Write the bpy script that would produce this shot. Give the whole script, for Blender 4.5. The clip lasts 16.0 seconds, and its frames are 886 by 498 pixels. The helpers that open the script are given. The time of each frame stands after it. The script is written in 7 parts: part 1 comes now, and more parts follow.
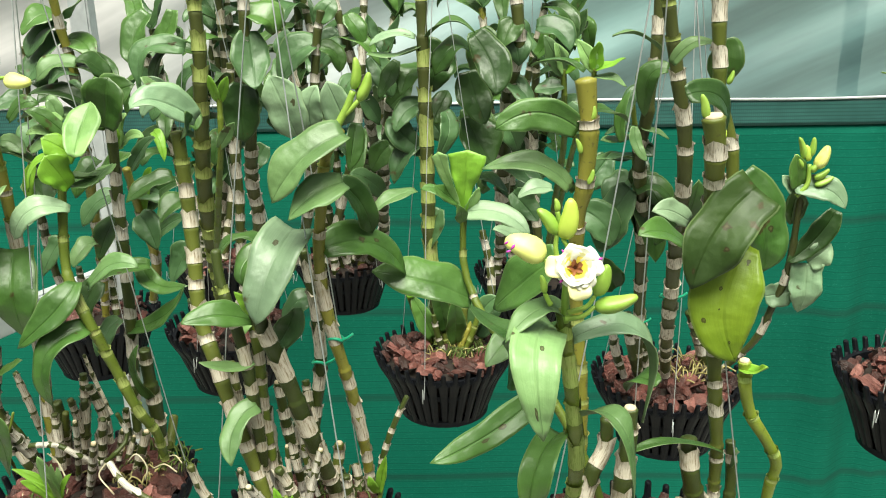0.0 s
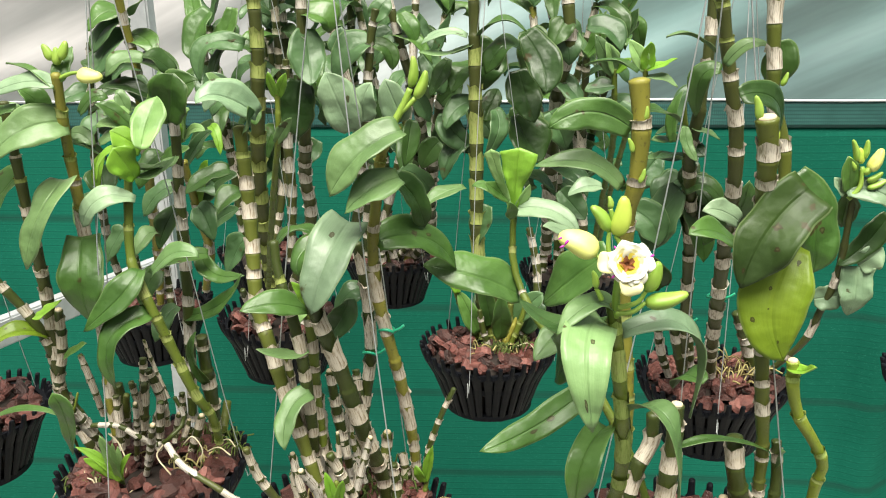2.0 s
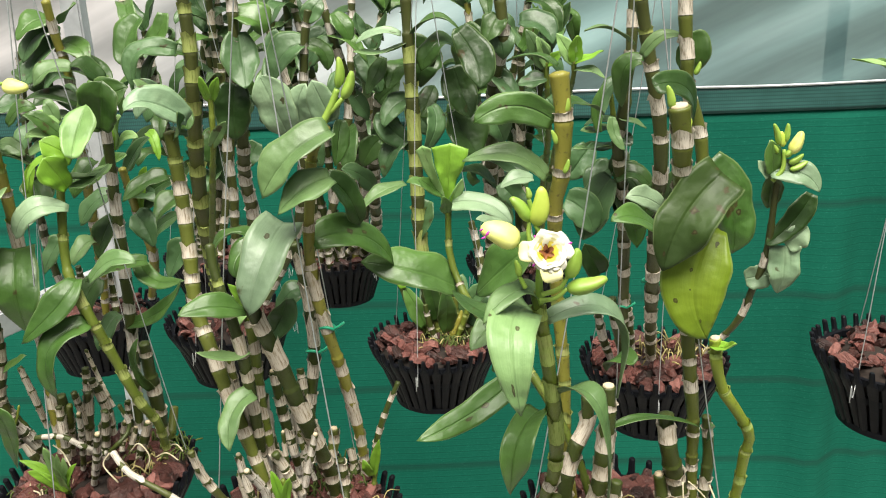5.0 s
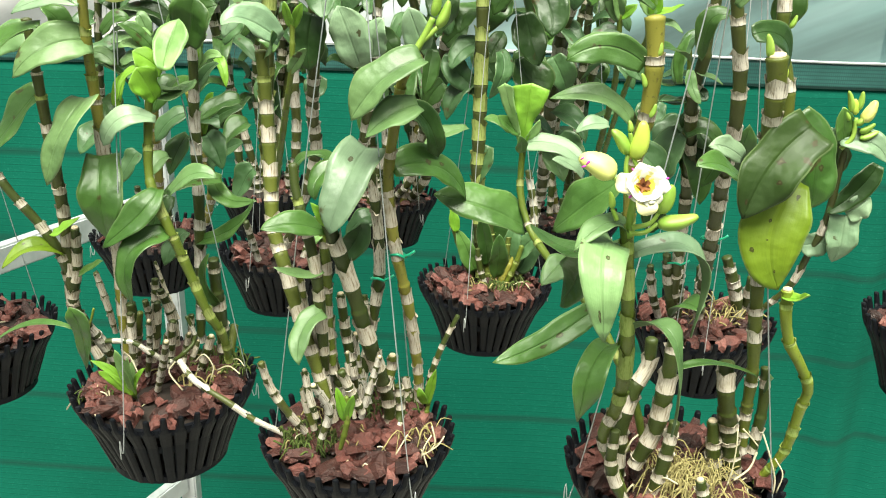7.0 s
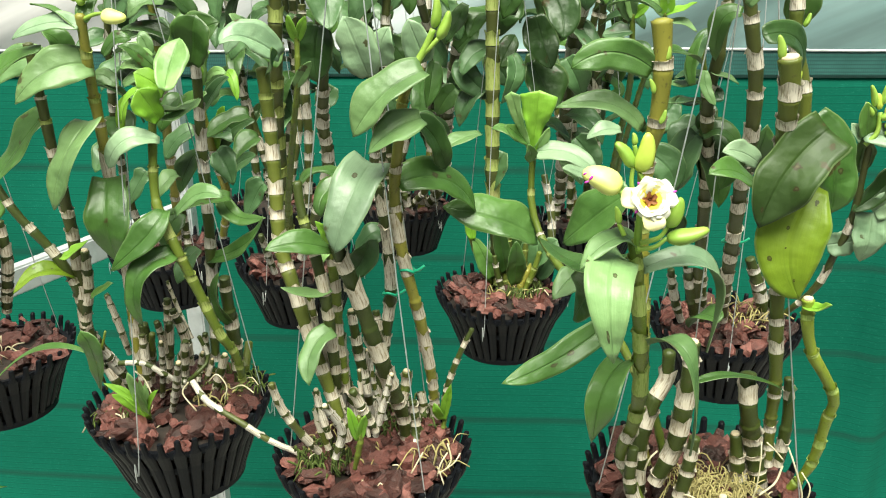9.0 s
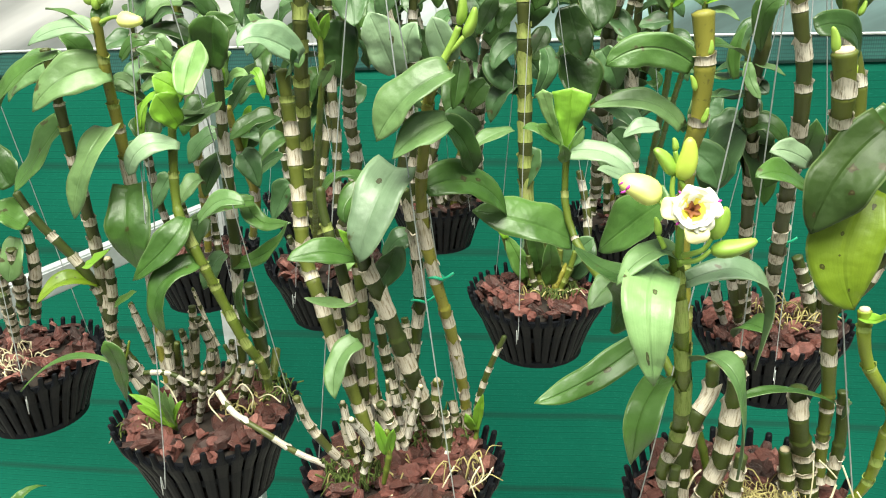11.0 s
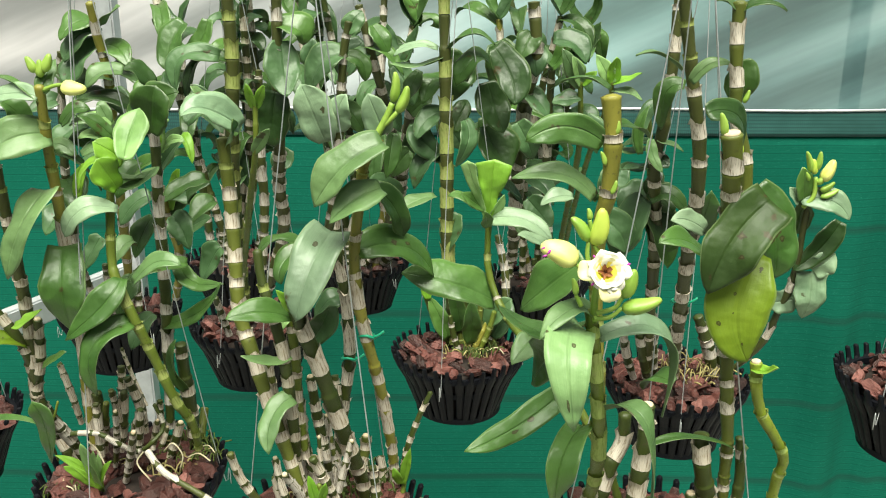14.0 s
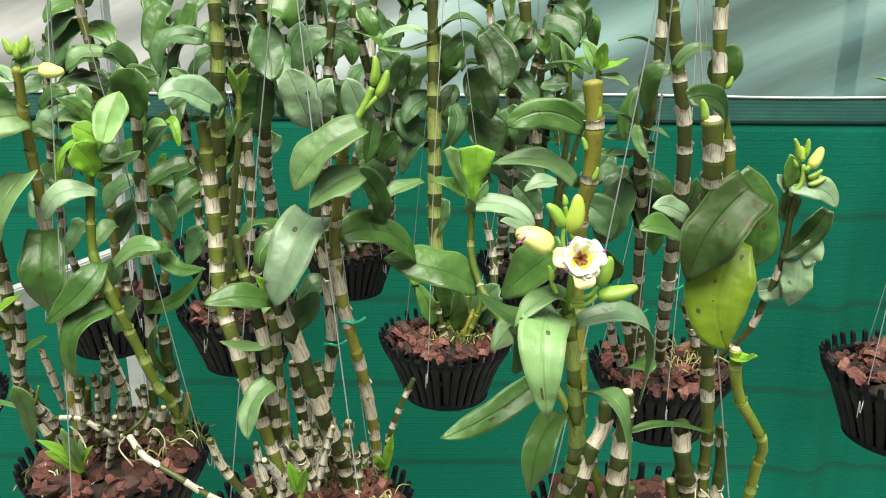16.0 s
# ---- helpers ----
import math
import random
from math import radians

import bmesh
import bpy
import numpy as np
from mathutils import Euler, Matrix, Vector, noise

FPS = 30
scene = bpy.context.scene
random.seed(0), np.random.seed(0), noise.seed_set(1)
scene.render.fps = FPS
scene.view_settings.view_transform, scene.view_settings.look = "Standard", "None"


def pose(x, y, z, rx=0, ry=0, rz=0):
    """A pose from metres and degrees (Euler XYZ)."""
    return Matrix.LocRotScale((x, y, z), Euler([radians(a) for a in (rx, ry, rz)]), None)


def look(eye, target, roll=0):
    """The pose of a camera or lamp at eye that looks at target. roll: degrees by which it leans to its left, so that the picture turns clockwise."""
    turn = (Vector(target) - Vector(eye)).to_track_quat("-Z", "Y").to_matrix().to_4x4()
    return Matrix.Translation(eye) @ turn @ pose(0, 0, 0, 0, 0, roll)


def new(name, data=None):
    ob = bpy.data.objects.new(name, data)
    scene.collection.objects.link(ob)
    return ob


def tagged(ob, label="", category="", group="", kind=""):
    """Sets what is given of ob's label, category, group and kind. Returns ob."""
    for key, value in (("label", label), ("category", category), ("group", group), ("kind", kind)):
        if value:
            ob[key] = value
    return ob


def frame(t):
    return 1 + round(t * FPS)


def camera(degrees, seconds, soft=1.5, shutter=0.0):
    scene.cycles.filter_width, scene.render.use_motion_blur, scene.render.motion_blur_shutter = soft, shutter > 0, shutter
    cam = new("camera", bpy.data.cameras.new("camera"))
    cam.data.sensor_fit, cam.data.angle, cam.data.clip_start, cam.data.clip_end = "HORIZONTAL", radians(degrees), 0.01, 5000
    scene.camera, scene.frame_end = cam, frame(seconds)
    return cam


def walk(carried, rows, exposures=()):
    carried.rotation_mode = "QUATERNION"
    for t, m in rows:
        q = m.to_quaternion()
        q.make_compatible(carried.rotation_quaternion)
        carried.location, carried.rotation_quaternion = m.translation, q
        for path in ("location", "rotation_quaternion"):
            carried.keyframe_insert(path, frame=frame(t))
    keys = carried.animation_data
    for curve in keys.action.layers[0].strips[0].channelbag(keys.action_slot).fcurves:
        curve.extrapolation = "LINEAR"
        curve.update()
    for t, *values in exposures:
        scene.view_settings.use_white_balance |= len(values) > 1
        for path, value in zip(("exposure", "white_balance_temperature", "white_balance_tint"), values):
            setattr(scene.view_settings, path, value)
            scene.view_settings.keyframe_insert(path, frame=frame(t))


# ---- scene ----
FOV, EXPO, KELVIN, TINT = 55.77, 0.81, 6820, -2
SKY, SUN = 0.050, 4.8
RAIL_TOP, RAIL_LOW, RAIL_TURN = 1.062, 0.47, 248.8
cam = camera(FOV, 16.0, soft=1.05)
ROWS = [
    (0.0, 0.0273, 0.0430, 1.5106, 1.56, -16.92, -1.05),
    (0.5, 0.0278, 0.0432, 1.5106, 2.48, -17.36, -1.41),
    (1.0, 0.0295, 0.0389, 1.5083, 3.57, -17.69, -0.97),
    (1.5, 0.0213, 0.0313, 1.5126, 4.36, -17.43, -0.60),
    (2.0, 0.0211, 0.0299, 1.5126, 4.51, -17.04, -0.78),
    (2.5, 0.0279, 0.0264, 1.5146, 3.90, -16.69, -1.21),
    (3.0, 0.0379, 0.0216, 1.5157, 3.11, -16.16, -1.82),
    (3.5, 0.0404, 0.0218, 1.5149, 2.57, -16.54, -2.65),
    (3.7, 0.0431, 0.0280, 1.5140, 2.31, -16.89, -3.14),
    (5.8, 0.0226, 0.0142, 1.5149, 0.30, -17.82, -1.14),
    (6.0, 0.0168, 0.0131, 1.5090, 0.60, -18.52, -0.39),
    (6.5, 0.0022, 0.0028, 1.5009, 2.03, -20.10, 0.95),
    (7.0, 0.0000, 0.0000, 1.5000, 3.00, -20.00, 1.60),
    (7.5, -0.0005, -0.0029, 1.5003, 3.18, -19.56, 1.63),
    (8.0, 0.0015, -0.0062, 1.5043, 4.00, -19.16, 1.19),
    (8.5, 0.0093, 0.0032, 1.5047, 4.60, -19.03, 0.03),
    (8.7, 0.0123, 0.0088, 1.5056, 4.73, -19.46, -0.36),
    (10.8, 0.0137, 0.0473, 1.5085, 7.51, -21.20, -2.28),
    (11.0, 0.0152, 0.0460, 1.5093, 7.77, -20.83, -2.26),
    (11.5, 0.0192, 0.0335, 1.5170, 7.11, -19.59, -1.29),
    (12.0, 0.0147, 0.0261, 1.5161, 5.12, -18.38, 0.48),
    (12.5, 0.0066, 0.0256, 1.5165, 2.56, -17.96, 1.53),
    (13.0, 0.0032, 0.0208, 1.5156, 0.56, -17.68, 1.69),
    (13.5, 0.0017, 0.0104, 1.5186, 0.55, -17.14, 1.25),
    (14.0, 0.0068, 0.0101, 1.5208, 1.45, -16.70, -0.11),
    (14.5, 0.0112, 0.0309, 1.5163, 1.81, -17.52, -1.03),
    (15.0, 0.0251, 0.0378, 1.5157, 1.37, -18.70, -0.77),
    (15.5, 0.0240, 0.0238, 1.5175, 1.01, -18.61, 0.15),
    (16.0, 0.0189, 0.0139, 1.5199, 1.34, -17.67, 0.19),
]
walk(cam, [(t, look((x, y, z), (x - math.sin(radians(yaw)) * math.cos(radians(pitch)), y + math.cos(radians(yaw)) * math.cos(radians(pitch)), z + math.sin(radians(pitch))), roll))
           for t, x, y, z, yaw, pitch, roll in ROWS], [(t, EXPO + e, KELVIN, TINT + g) for t, e, g in ((0.0, 0.05, 0), (1.5, 0.05, 3), (2.5, 0.03, 12), (5.8, -0.1, 8), (6.5, 0.24, 0), (7.4, 0.31, 0), (8.7, 0.17, -1), (11.0, 0.22, 0), (12.5, 0.08, 0), (14.0, -0.05, 2), (15.0, -0.12, 0), (16.0, -0.1, 0))])

# ---- daylight: bright overcast sky over the shade house ----
world = bpy.data.worlds.new("world")
scene.world = world
world.use_nodes = True
wn, wl = world.node_tree.nodes, world.node_tree.links
sky = wn.new("ShaderNodeTexSky")
sky.sky_type = "NISHITA"
sky.sun_disc = False
sky.sun_elevation, sky.sun_rotation = radians(62), radians(200)
sky.air_density, sky.dust_density, sky.ozone_density = 1.0, 4.0, 0.6
soften = wn.new("ShaderNodeHueSaturation")
soften.inputs["Saturation"].default_value = 0.12
wl.new(sky.outputs["Color"], soften.inputs["Color"])
wl.new(soften.outputs["Color"], wn["Background"].inputs["Color"])
wn["Background"].inputs["Strength"].default_value = SKY
sun = new("sun", bpy.data.lights.new("sun", "SUN"))
sun.data.energy, sun.data.angle, sun.data.color = SUN, radians(40), (1.0, 0.97, 0.90)
sun.matrix_world = look((0, -0.8, 3), (-0.15, 0.5, 0))


# ---- materials ----
def material(name, rough=0.6, metal=0.0, spec=0.5):
    m = bpy.data.materials.new(name)
    m.use_nodes = True
    b = m.node_tree.nodes["Principled BSDF"]
    b.inputs["Roughness"].default_value, b.inputs["Metallic"].default_value = rough, metal
    b.inputs["Specular IOR Level"].default_value = spec
    return m, m.node_tree.nodes, m.node_tree.links, b


def ramp(n, l, src, stops):
    r = n.new("ShaderNodeValToRGB")
    e = r.color_ramp.elements
    while len(e) < len(stops):
        e.new(0.5)
    for el, (p, c) in zip(e, stops):
        el.position, el.color = p, (*c, 1)
    l.new(src, r.inputs["Fac"])
    return r.outputs["Color"]


def noise_at(n, l, scale, vec=None, detail=4.0, rough=0.55):
    t = n.new("ShaderNodeTexNoise")
    t.inputs["Scale"].default_value, t.inputs["Detail"].default_value, t.inputs["Roughness"].default_value = scale, detail, rough
    if vec is not None:
        l.new(vec, t.inputs["Vector"])
    return t.outputs["Fac"]


def mixed(n, l, fac, a, b, mode="MIX"):
    x = n.new("ShaderNodeMix")
    x.data_type, x.blend_type = "RGBA", mode
    for sock, v in ((x.inputs[0], fac), (x.inputs[6], a), (x.inputs[7], b)):
        if isinstance(v, (int, float)):
            sock.default_value = v
        elif isinstance(v, tuple):
            sock.default_value = (*v, 1)
        else:
            l.new(v, sock)
    return x.outputs[2]


def mapped(n, l, scale, kind="Object"):
    tc, mp = n.new("ShaderNodeTexCoord"), n.new("ShaderNodeMapping")
    mp.inputs["Scale"].default_value = scale
    l.new(tc.outputs[kind], mp.inputs["Vector"])
    return mp.outputs["Vector"]


def bump(n, l, b, height, strength=0.3, dist=0.002):
    x = n.new("ShaderNodeBump")
    x.inputs["Strength"].default_value, x.inputs["Distance"].default_value = strength, dist
    l.new(height, x.inputs["Height"])
    l.new(x.outputs["Normal"], b.inputs["Normal"])


def rand(n):
    return n.new("ShaderNodeObjectInfo").outputs["Random"]


def math_node(n, l, op, a, b=0.0):
    x = n.new("ShaderNodeMath")
    x.operation = op
    for s, v in zip(x.inputs, (a, b)):
        if isinstance(v, (int, float)):
            s.default_value = v
        else:
            l.new(v, s)
    return x.outputs[0]


def leaf_material(name, dark, light, gloss=0.42, spots=0.0, glow=0.25, marks=(), shine=0.5):
    """Leathery leaf: cells, faint length veins, a pale midrib, here and there a brown spot."""
    m, n, l, b = material(name, gloss, spec=shine)
    uv = n.new("ShaderNodeUVMap").outputs["UV"]
    sep = n.new("ShaderNodeSeparateXYZ")
    l.new(uv, sep.inputs[0])
    cloud = noise_at(n, l, 34.0, mapped(n, l, (1, 1, 1)), 6.0, 0.62)
    col = mixed(n, l, rand(n), dark, light)
    pale = mixed(n, l, 0.75, col, tuple(min(1.0, v * 1.25) for v in light))
    col = mixed(n, l, ramp(n, l, cloud, [(0.35, (0, 0, 0)), (0.7, (1, 1, 1))]), col, pale)
    vein = noise_at(n, l, 1.0, mapped(n, l, (34, 0.9, 1), "UV"), 3.0, 0.7)
    col = mixed(n, l, 0.32, col, ramp(n, l, vein, [(0.3, (0.45, 0.5, 0.45)), (0.65, (1, 1, 1))]), "MULTIPLY")
    mid = math_node(n, l, "ABSOLUTE", math_node(n, l, "SUBTRACT", sep.outputs[0], 0.5))
    patch = noise_at(n, l, 13.0, mapped(n, l, (1, 1, 1)), 3.0, 0.5)
    col = mixed(n, l, ramp(n, l, patch, [(0.36, (0.75, 0.75, 0.75)), (0.56, (0, 0, 0))]), col, tuple(v * 0.5 for v in dark))
    # waxy bloom patches, lightened so the colour also carries a sheen of sky
    bloom_sheen = noise_at(n, l, 16.0, mapped(n, l, (1, 1, 1)), 6.0, 0.7)
    col = mixed(n, l, ramp(n, l, bloom_sheen, [(0.44, (0, 0, 0)), (0.72, (0.42, 0.42, 0.42))]), col, tuple(min(1.0, a + c * 1.15) for a, c in zip((0.035, 0.055, 0.035), light)))
    margin = math_node(n, l, "GREATER_THAN", mid, 0.472)
    col = mixed(n, l, math_node(n, l, "MULTIPLY", margin, 0.22), col, (0.36, 0.46, 0.22))
    rib = math_node(n, l, "LESS_THAN", mid, 0.011)
    col = mixed(n, l, math_node(n, l, "MULTIPLY", rib, 0.18), col, light)
    if spots:
        spot = noise_at(n, l, 55.0, mapped(n, l, (1, 1, 1)), 3.0, 0.6)
        col = mixed(n, l, ramp(n, l, spot, [(0.70 - spots, (0, 0, 0)), (0.73 - spots, (0.9, 0.9, 0.9))]), col, (0.055, 0.042, 0.014))
    for u, v, r in marks:
        d = n.new("ShaderNodeVectorMath")
        d.operation = "DISTANCE"
        sq = n.new("ShaderNodeMapping")
        sq.inputs["Scale"].default_value = (0.55, 1, 1)
        l.new(uv, sq.inputs["Vector"])
        l.new(sq.outputs["Vector"], d.inputs[0])
        d.inputs[1].default_value = (u * 0.55, v, 0)
        wob = noise_at(n, l, 260.0, mapped(n, l, (1, 1, 1)), 3.0)
        edge = math_node(n, l, "ADD", d.outputs["Value"], math_node(n, l, "MULTIPLY", wob, r * 1.2))
        col = mixed(n, l, ramp(n, l, math_node(n, l, "DIVIDE", edge, r), [(0.45, (0.0, 0.0, 0.0)), (0.75, (0.85, 0.85, 0.85)), (1.0, (0.85, 0.85, 0.85)), (1.35, (0, 0, 0))]), col, (0.035, 0.020, 0.008))
        col = mixed(n, l, ramp(n, l, math_node(n, l, "DIVIDE", edge, r), [(0.55, (0.7, 0.7, 0.7)), (0.8, (0, 0, 0))]), col, (0.11, 0.09, 0.04))
    l.new(col, b.inputs["Base Color"])
    rg = ramp(n, l, cloud, [(0.3, (gloss - 0.02,) * 3), (0.75, (gloss + 0.18,) * 3)])
    l.new(rg, b.inputs["Roughness"])
    b.inputs["Coat Weight"].default_value, b.inputs["Coat Roughness"].default_value = 0.20 * shine / 0.5, 0.26
    h = math_node(n, l, "ADD", math_node(n, l, "MULTIPLY", vein, 0.08), cloud)
    groove = math_node(n, l, "MULTIPLY", math_node(n, l, "MINIMUM", mid, 0.05), 8.0)
    swell = math_node(n, l, "MULTIPLY", noise_at(n, l, 60.0, mapped(n, l, (1, 1, 1)), 2.0, 0.4), 3.0)
    bump(n, l, b, math_node(n, l, "ADD", math_node(n, l, "ADD", h, groove), swell), 0.6, 0.0020)
    tr = n.new("ShaderNodeBsdfTranslucent")
    l.new(mixed(n, l, 0.6, col, (0.25, 0.42, 0.03)), tr.inputs["Color"])
    sh = n.new("ShaderNodeMixShader")
    sh.inputs[0].default_value = glow
    l.new(b.outputs[0], sh.inputs[1])
    l.new(tr.outputs[0], sh.inputs[2])
    l.new(sh.outputs[0], n["Material Output"].inputs["Surface"])
    return m


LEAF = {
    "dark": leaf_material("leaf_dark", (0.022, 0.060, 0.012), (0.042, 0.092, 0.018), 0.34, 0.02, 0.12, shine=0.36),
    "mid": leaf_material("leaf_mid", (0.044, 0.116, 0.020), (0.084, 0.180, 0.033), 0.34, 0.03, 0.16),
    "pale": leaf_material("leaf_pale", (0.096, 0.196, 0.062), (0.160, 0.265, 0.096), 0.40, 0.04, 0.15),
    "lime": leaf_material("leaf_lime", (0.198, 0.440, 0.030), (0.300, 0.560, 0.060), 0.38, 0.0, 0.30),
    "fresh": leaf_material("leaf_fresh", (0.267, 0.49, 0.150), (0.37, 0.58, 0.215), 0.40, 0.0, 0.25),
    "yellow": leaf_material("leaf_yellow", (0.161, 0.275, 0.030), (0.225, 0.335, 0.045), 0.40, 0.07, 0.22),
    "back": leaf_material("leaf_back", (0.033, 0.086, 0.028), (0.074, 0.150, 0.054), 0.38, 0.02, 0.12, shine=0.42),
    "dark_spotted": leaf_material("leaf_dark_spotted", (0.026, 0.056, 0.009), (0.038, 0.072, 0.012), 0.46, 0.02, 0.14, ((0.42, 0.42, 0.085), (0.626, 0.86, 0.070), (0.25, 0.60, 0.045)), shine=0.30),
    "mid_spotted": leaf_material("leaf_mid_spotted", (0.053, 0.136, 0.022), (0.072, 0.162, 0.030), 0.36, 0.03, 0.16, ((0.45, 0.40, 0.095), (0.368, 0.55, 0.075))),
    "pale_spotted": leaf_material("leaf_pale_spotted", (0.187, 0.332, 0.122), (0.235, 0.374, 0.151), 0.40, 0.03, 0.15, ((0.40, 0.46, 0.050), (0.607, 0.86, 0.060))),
    # paler copy for leaves that catch the sky: the sheen is base colour
    "sheen": leaf_material("leaf_sheen", (0.193, 0.325, 0.185), (0.280, 0.395, 0.235), 0.40, 0.03, 0.15),
    # greyed by sky sheen put into the base colour; the brown blotch is real
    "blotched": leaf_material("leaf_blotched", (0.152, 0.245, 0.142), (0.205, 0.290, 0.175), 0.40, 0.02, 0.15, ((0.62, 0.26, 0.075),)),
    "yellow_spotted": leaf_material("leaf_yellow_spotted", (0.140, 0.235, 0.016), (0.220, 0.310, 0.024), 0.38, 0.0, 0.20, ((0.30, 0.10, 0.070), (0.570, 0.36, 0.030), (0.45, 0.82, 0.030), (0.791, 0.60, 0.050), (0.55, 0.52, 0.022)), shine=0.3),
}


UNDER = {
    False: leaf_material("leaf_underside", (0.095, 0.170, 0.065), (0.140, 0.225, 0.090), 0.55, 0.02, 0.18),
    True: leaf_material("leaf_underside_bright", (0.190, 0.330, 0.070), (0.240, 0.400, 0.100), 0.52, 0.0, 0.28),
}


def cane_material(name, low, high):
    m, n, l, b = material(name, 0.42)
    v = mapped(n, l, (60, 60, 14))
    col = ramp(n, l, noise_at(n, l, 1.0, v, 5.0), [(0.3, low), (0.72, high)])
    col = mixed(n, l, math_node(n, l, "MULTIPLY", rand(n), 0.45), col, high)
    grime = noise_at(n, l, 240.0, mapped(n, l, (1, 1, 1)), 3.0)
    col = mixed(n, l, ramp(n, l, grime, [(0.62, (0, 0, 0)), (0.7, (0.6, 0.6, 0.6))]), col, (0.06, 0.05, 0.02))
    l.new(col, b.inputs["Base Color"])
    bump(n, l, b, noise_at(n, l, 1.0, mapped(n, l, (500, 12, 1), "UV"), 2.0), 0.25, 0.0008)
    return m


CANE = {
    "olive": cane_material("cane_olive", (0.022, 0.034, 0.006), (0.058, 0.078, 0.014)),
    "green": cane_material("cane_green", (0.070, 0.110, 0.012), (0.150, 0.190, 0.026)),
    "gold": cane_material("cane_gold", (0.130, 0.138, 0.020), (0.290, 0.265, 0.046)),
    "moss": cane_material("cane_moss", (0.055, 0.074, 0.011), (0.130, 0.150, 0.025)),
    "bright": cane_material("cane_bright", (0.110, 0.150, 0.014), (0.250, 0.310, 0.036)),
    "dim": cane_material("cane_dim", (0.030, 0.040, 0.010), (0.080, 0.090, 0.020)),
}


def sheath_material(name, light, streak, amount):
    m, n, l, b = material(name, 0.75, spec=0.25)
    fib = noise_at(n, l, 1.0, mapped(n, l, (26, 1.0, 1), "UV"), 3.0, 0.65)
    col = ramp(n, l, fib, [(0.34 - amount, streak), (0.51, light)])
    cloud = noise_at(n, l, 90.0, mapped(n, l, (1, 1, 1)), 4.0)
    col = mixed(n, l, ramp(n, l, cloud, [(0.54, (0, 0, 0)), (0.78, (0.5, 0.5, 0.5))]), col, (0.34, 0.27, 0.15))
    l.new(col, b.inputs["Base Color"])
    bump(n, l, b, fib, 0.5, 0.0012)
    return m


SHEATH = {
    "cream": sheath_material("sheath_cream", (0.59, 0.53, 0.44), (0.26, 0.20, 0.13), 0.0),
    "fibre": sheath_material("sheath_fibre", (0.66, 0.60, 0.51), (0.17, 0.13, 0.08), 0.0),
    "grey": sheath_material("sheath_grey", (0.56, 0.52, 0.46), (0.22, 0.18, 0.13), 0.0),
    "fresh": sheath_material("sheath_fresh", (0.33, 0.42, 0.12), (0.20, 0.28, 0.05), 0.0),
    "green": sheath_material("sheath_green", (0.31, 0.36, 0.11), (0.17, 0.21, 0.045), 0.0),
}


def plain(name, a, c, rough, scale, metal=0.0, bumps=0.2, spec=0.5):
    m, n, l, b = material(name, rough, metal, spec)
    f = noise_at(n, l, scale, mapped(n, l, (1, 1, 1)), 5.0)
    col = ramp(n, l, f, [(0.3, a), (0.7, c)])
    l.new(mixed(n, l, math_node(n, l, "MULTIPLY", rand(n), 0.5), col, c), b.inputs["Base Color"])
    if bumps:
        bump(n, l, b, f, bumps, 0.002)
    return m


BLACK = plain("black_plastic", (0.0026, 0.0031, 0.0044), (0.0058, 0.0068, 0.0098), 0.5, 120, 0, 0.15, 0.16)
MIX = plain("dark_potting_mix", (0.007, 0.005, 0.004), (0.022, 0.013, 0.009), 0.9, 160, 0, 0.8)
WIRE = plain("galvanised_wire", (0.42, 0.44, 0.45), (0.62, 0.64, 0.65), 0.35, 300, 0.6, 0)
STEEL = plain("galvanised_steel", (0.46, 0.48, 0.50), (0.62, 0.64, 0.66), 0.5, 45, 0.55, 0.05)
DARKSTEEL = plain("dark_painted_steel", (0.02, 0.022, 0.025), (0.04, 0.042, 0.046), 0.6, 30, 0.0, 0.05)
TIE = plain("green_plastic_tie", (0.01, 0.25, 0.13), (0.02, 0.34, 0.19), 0.4, 80, 0, 0)
ROOT = plain("pale_root", (0.40, 0.34, 0.20), (0.62, 0.56, 0.40), 0.7, 200, 0, 0.2)
MOSS = plain("dry_moss", (0.20, 0.17, 0.05), (0.42, 0.36, 0.16), 0.8, 260, 0, 0.2)
GREENMOSS = plain("green_moss", (0.030, 0.055, 0.010), (0.10, 0.14, 0.025), 0.9, 300, 0, 0.3)
CUT = plain("cut_stem", (0.50, 0.38, 0.24), (0.66, 0.55, 0.38), 0.8, 300, 0, 0.3)
BUD = plain("flower_bud", (0.32, 0.45, 0.045), (0.48, 0.57, 0.10), 0.45, 90, 0, 0.05)
BUDG = plain("green_bud", (0.17, 0.31, 0.035), (0.30, 0.44, 0.075), 0.45, 90, 0, 0.05)
BUDW = plain("cream_bud", (0.60, 0.64, 0.11), (0.75, 0.75, 0.28), 0.45, 120, 0, 0.1)
PETAL = plain("cream_petal", (0.72, 0.70, 0.52), (0.78, 0.77, 0.68), 0.5, 150, 0, 0.1)
MAGENTA = plain("magenta_tip", (0.35, 0.02, 0.26), (0.50, 0.05, 0.40), 0.5, 90, 0, 0)
LIP = plain("yellow_lip", (0.72, 0.54, 0.03), (0.80, 0.68, 0.10), 0.5, 90, 0, 0)
LIPPALE = plain("pale_yellow_lip", (0.76, 0.73, 0.24), (0.80, 0.77, 0.44), 0.5, 90, 0, 0)
THROAT = plain("maroon_throat", (0.12, 0.030, 0.012), (0.24, 0.09, 0.025), 0.6, 200, 0, 0)


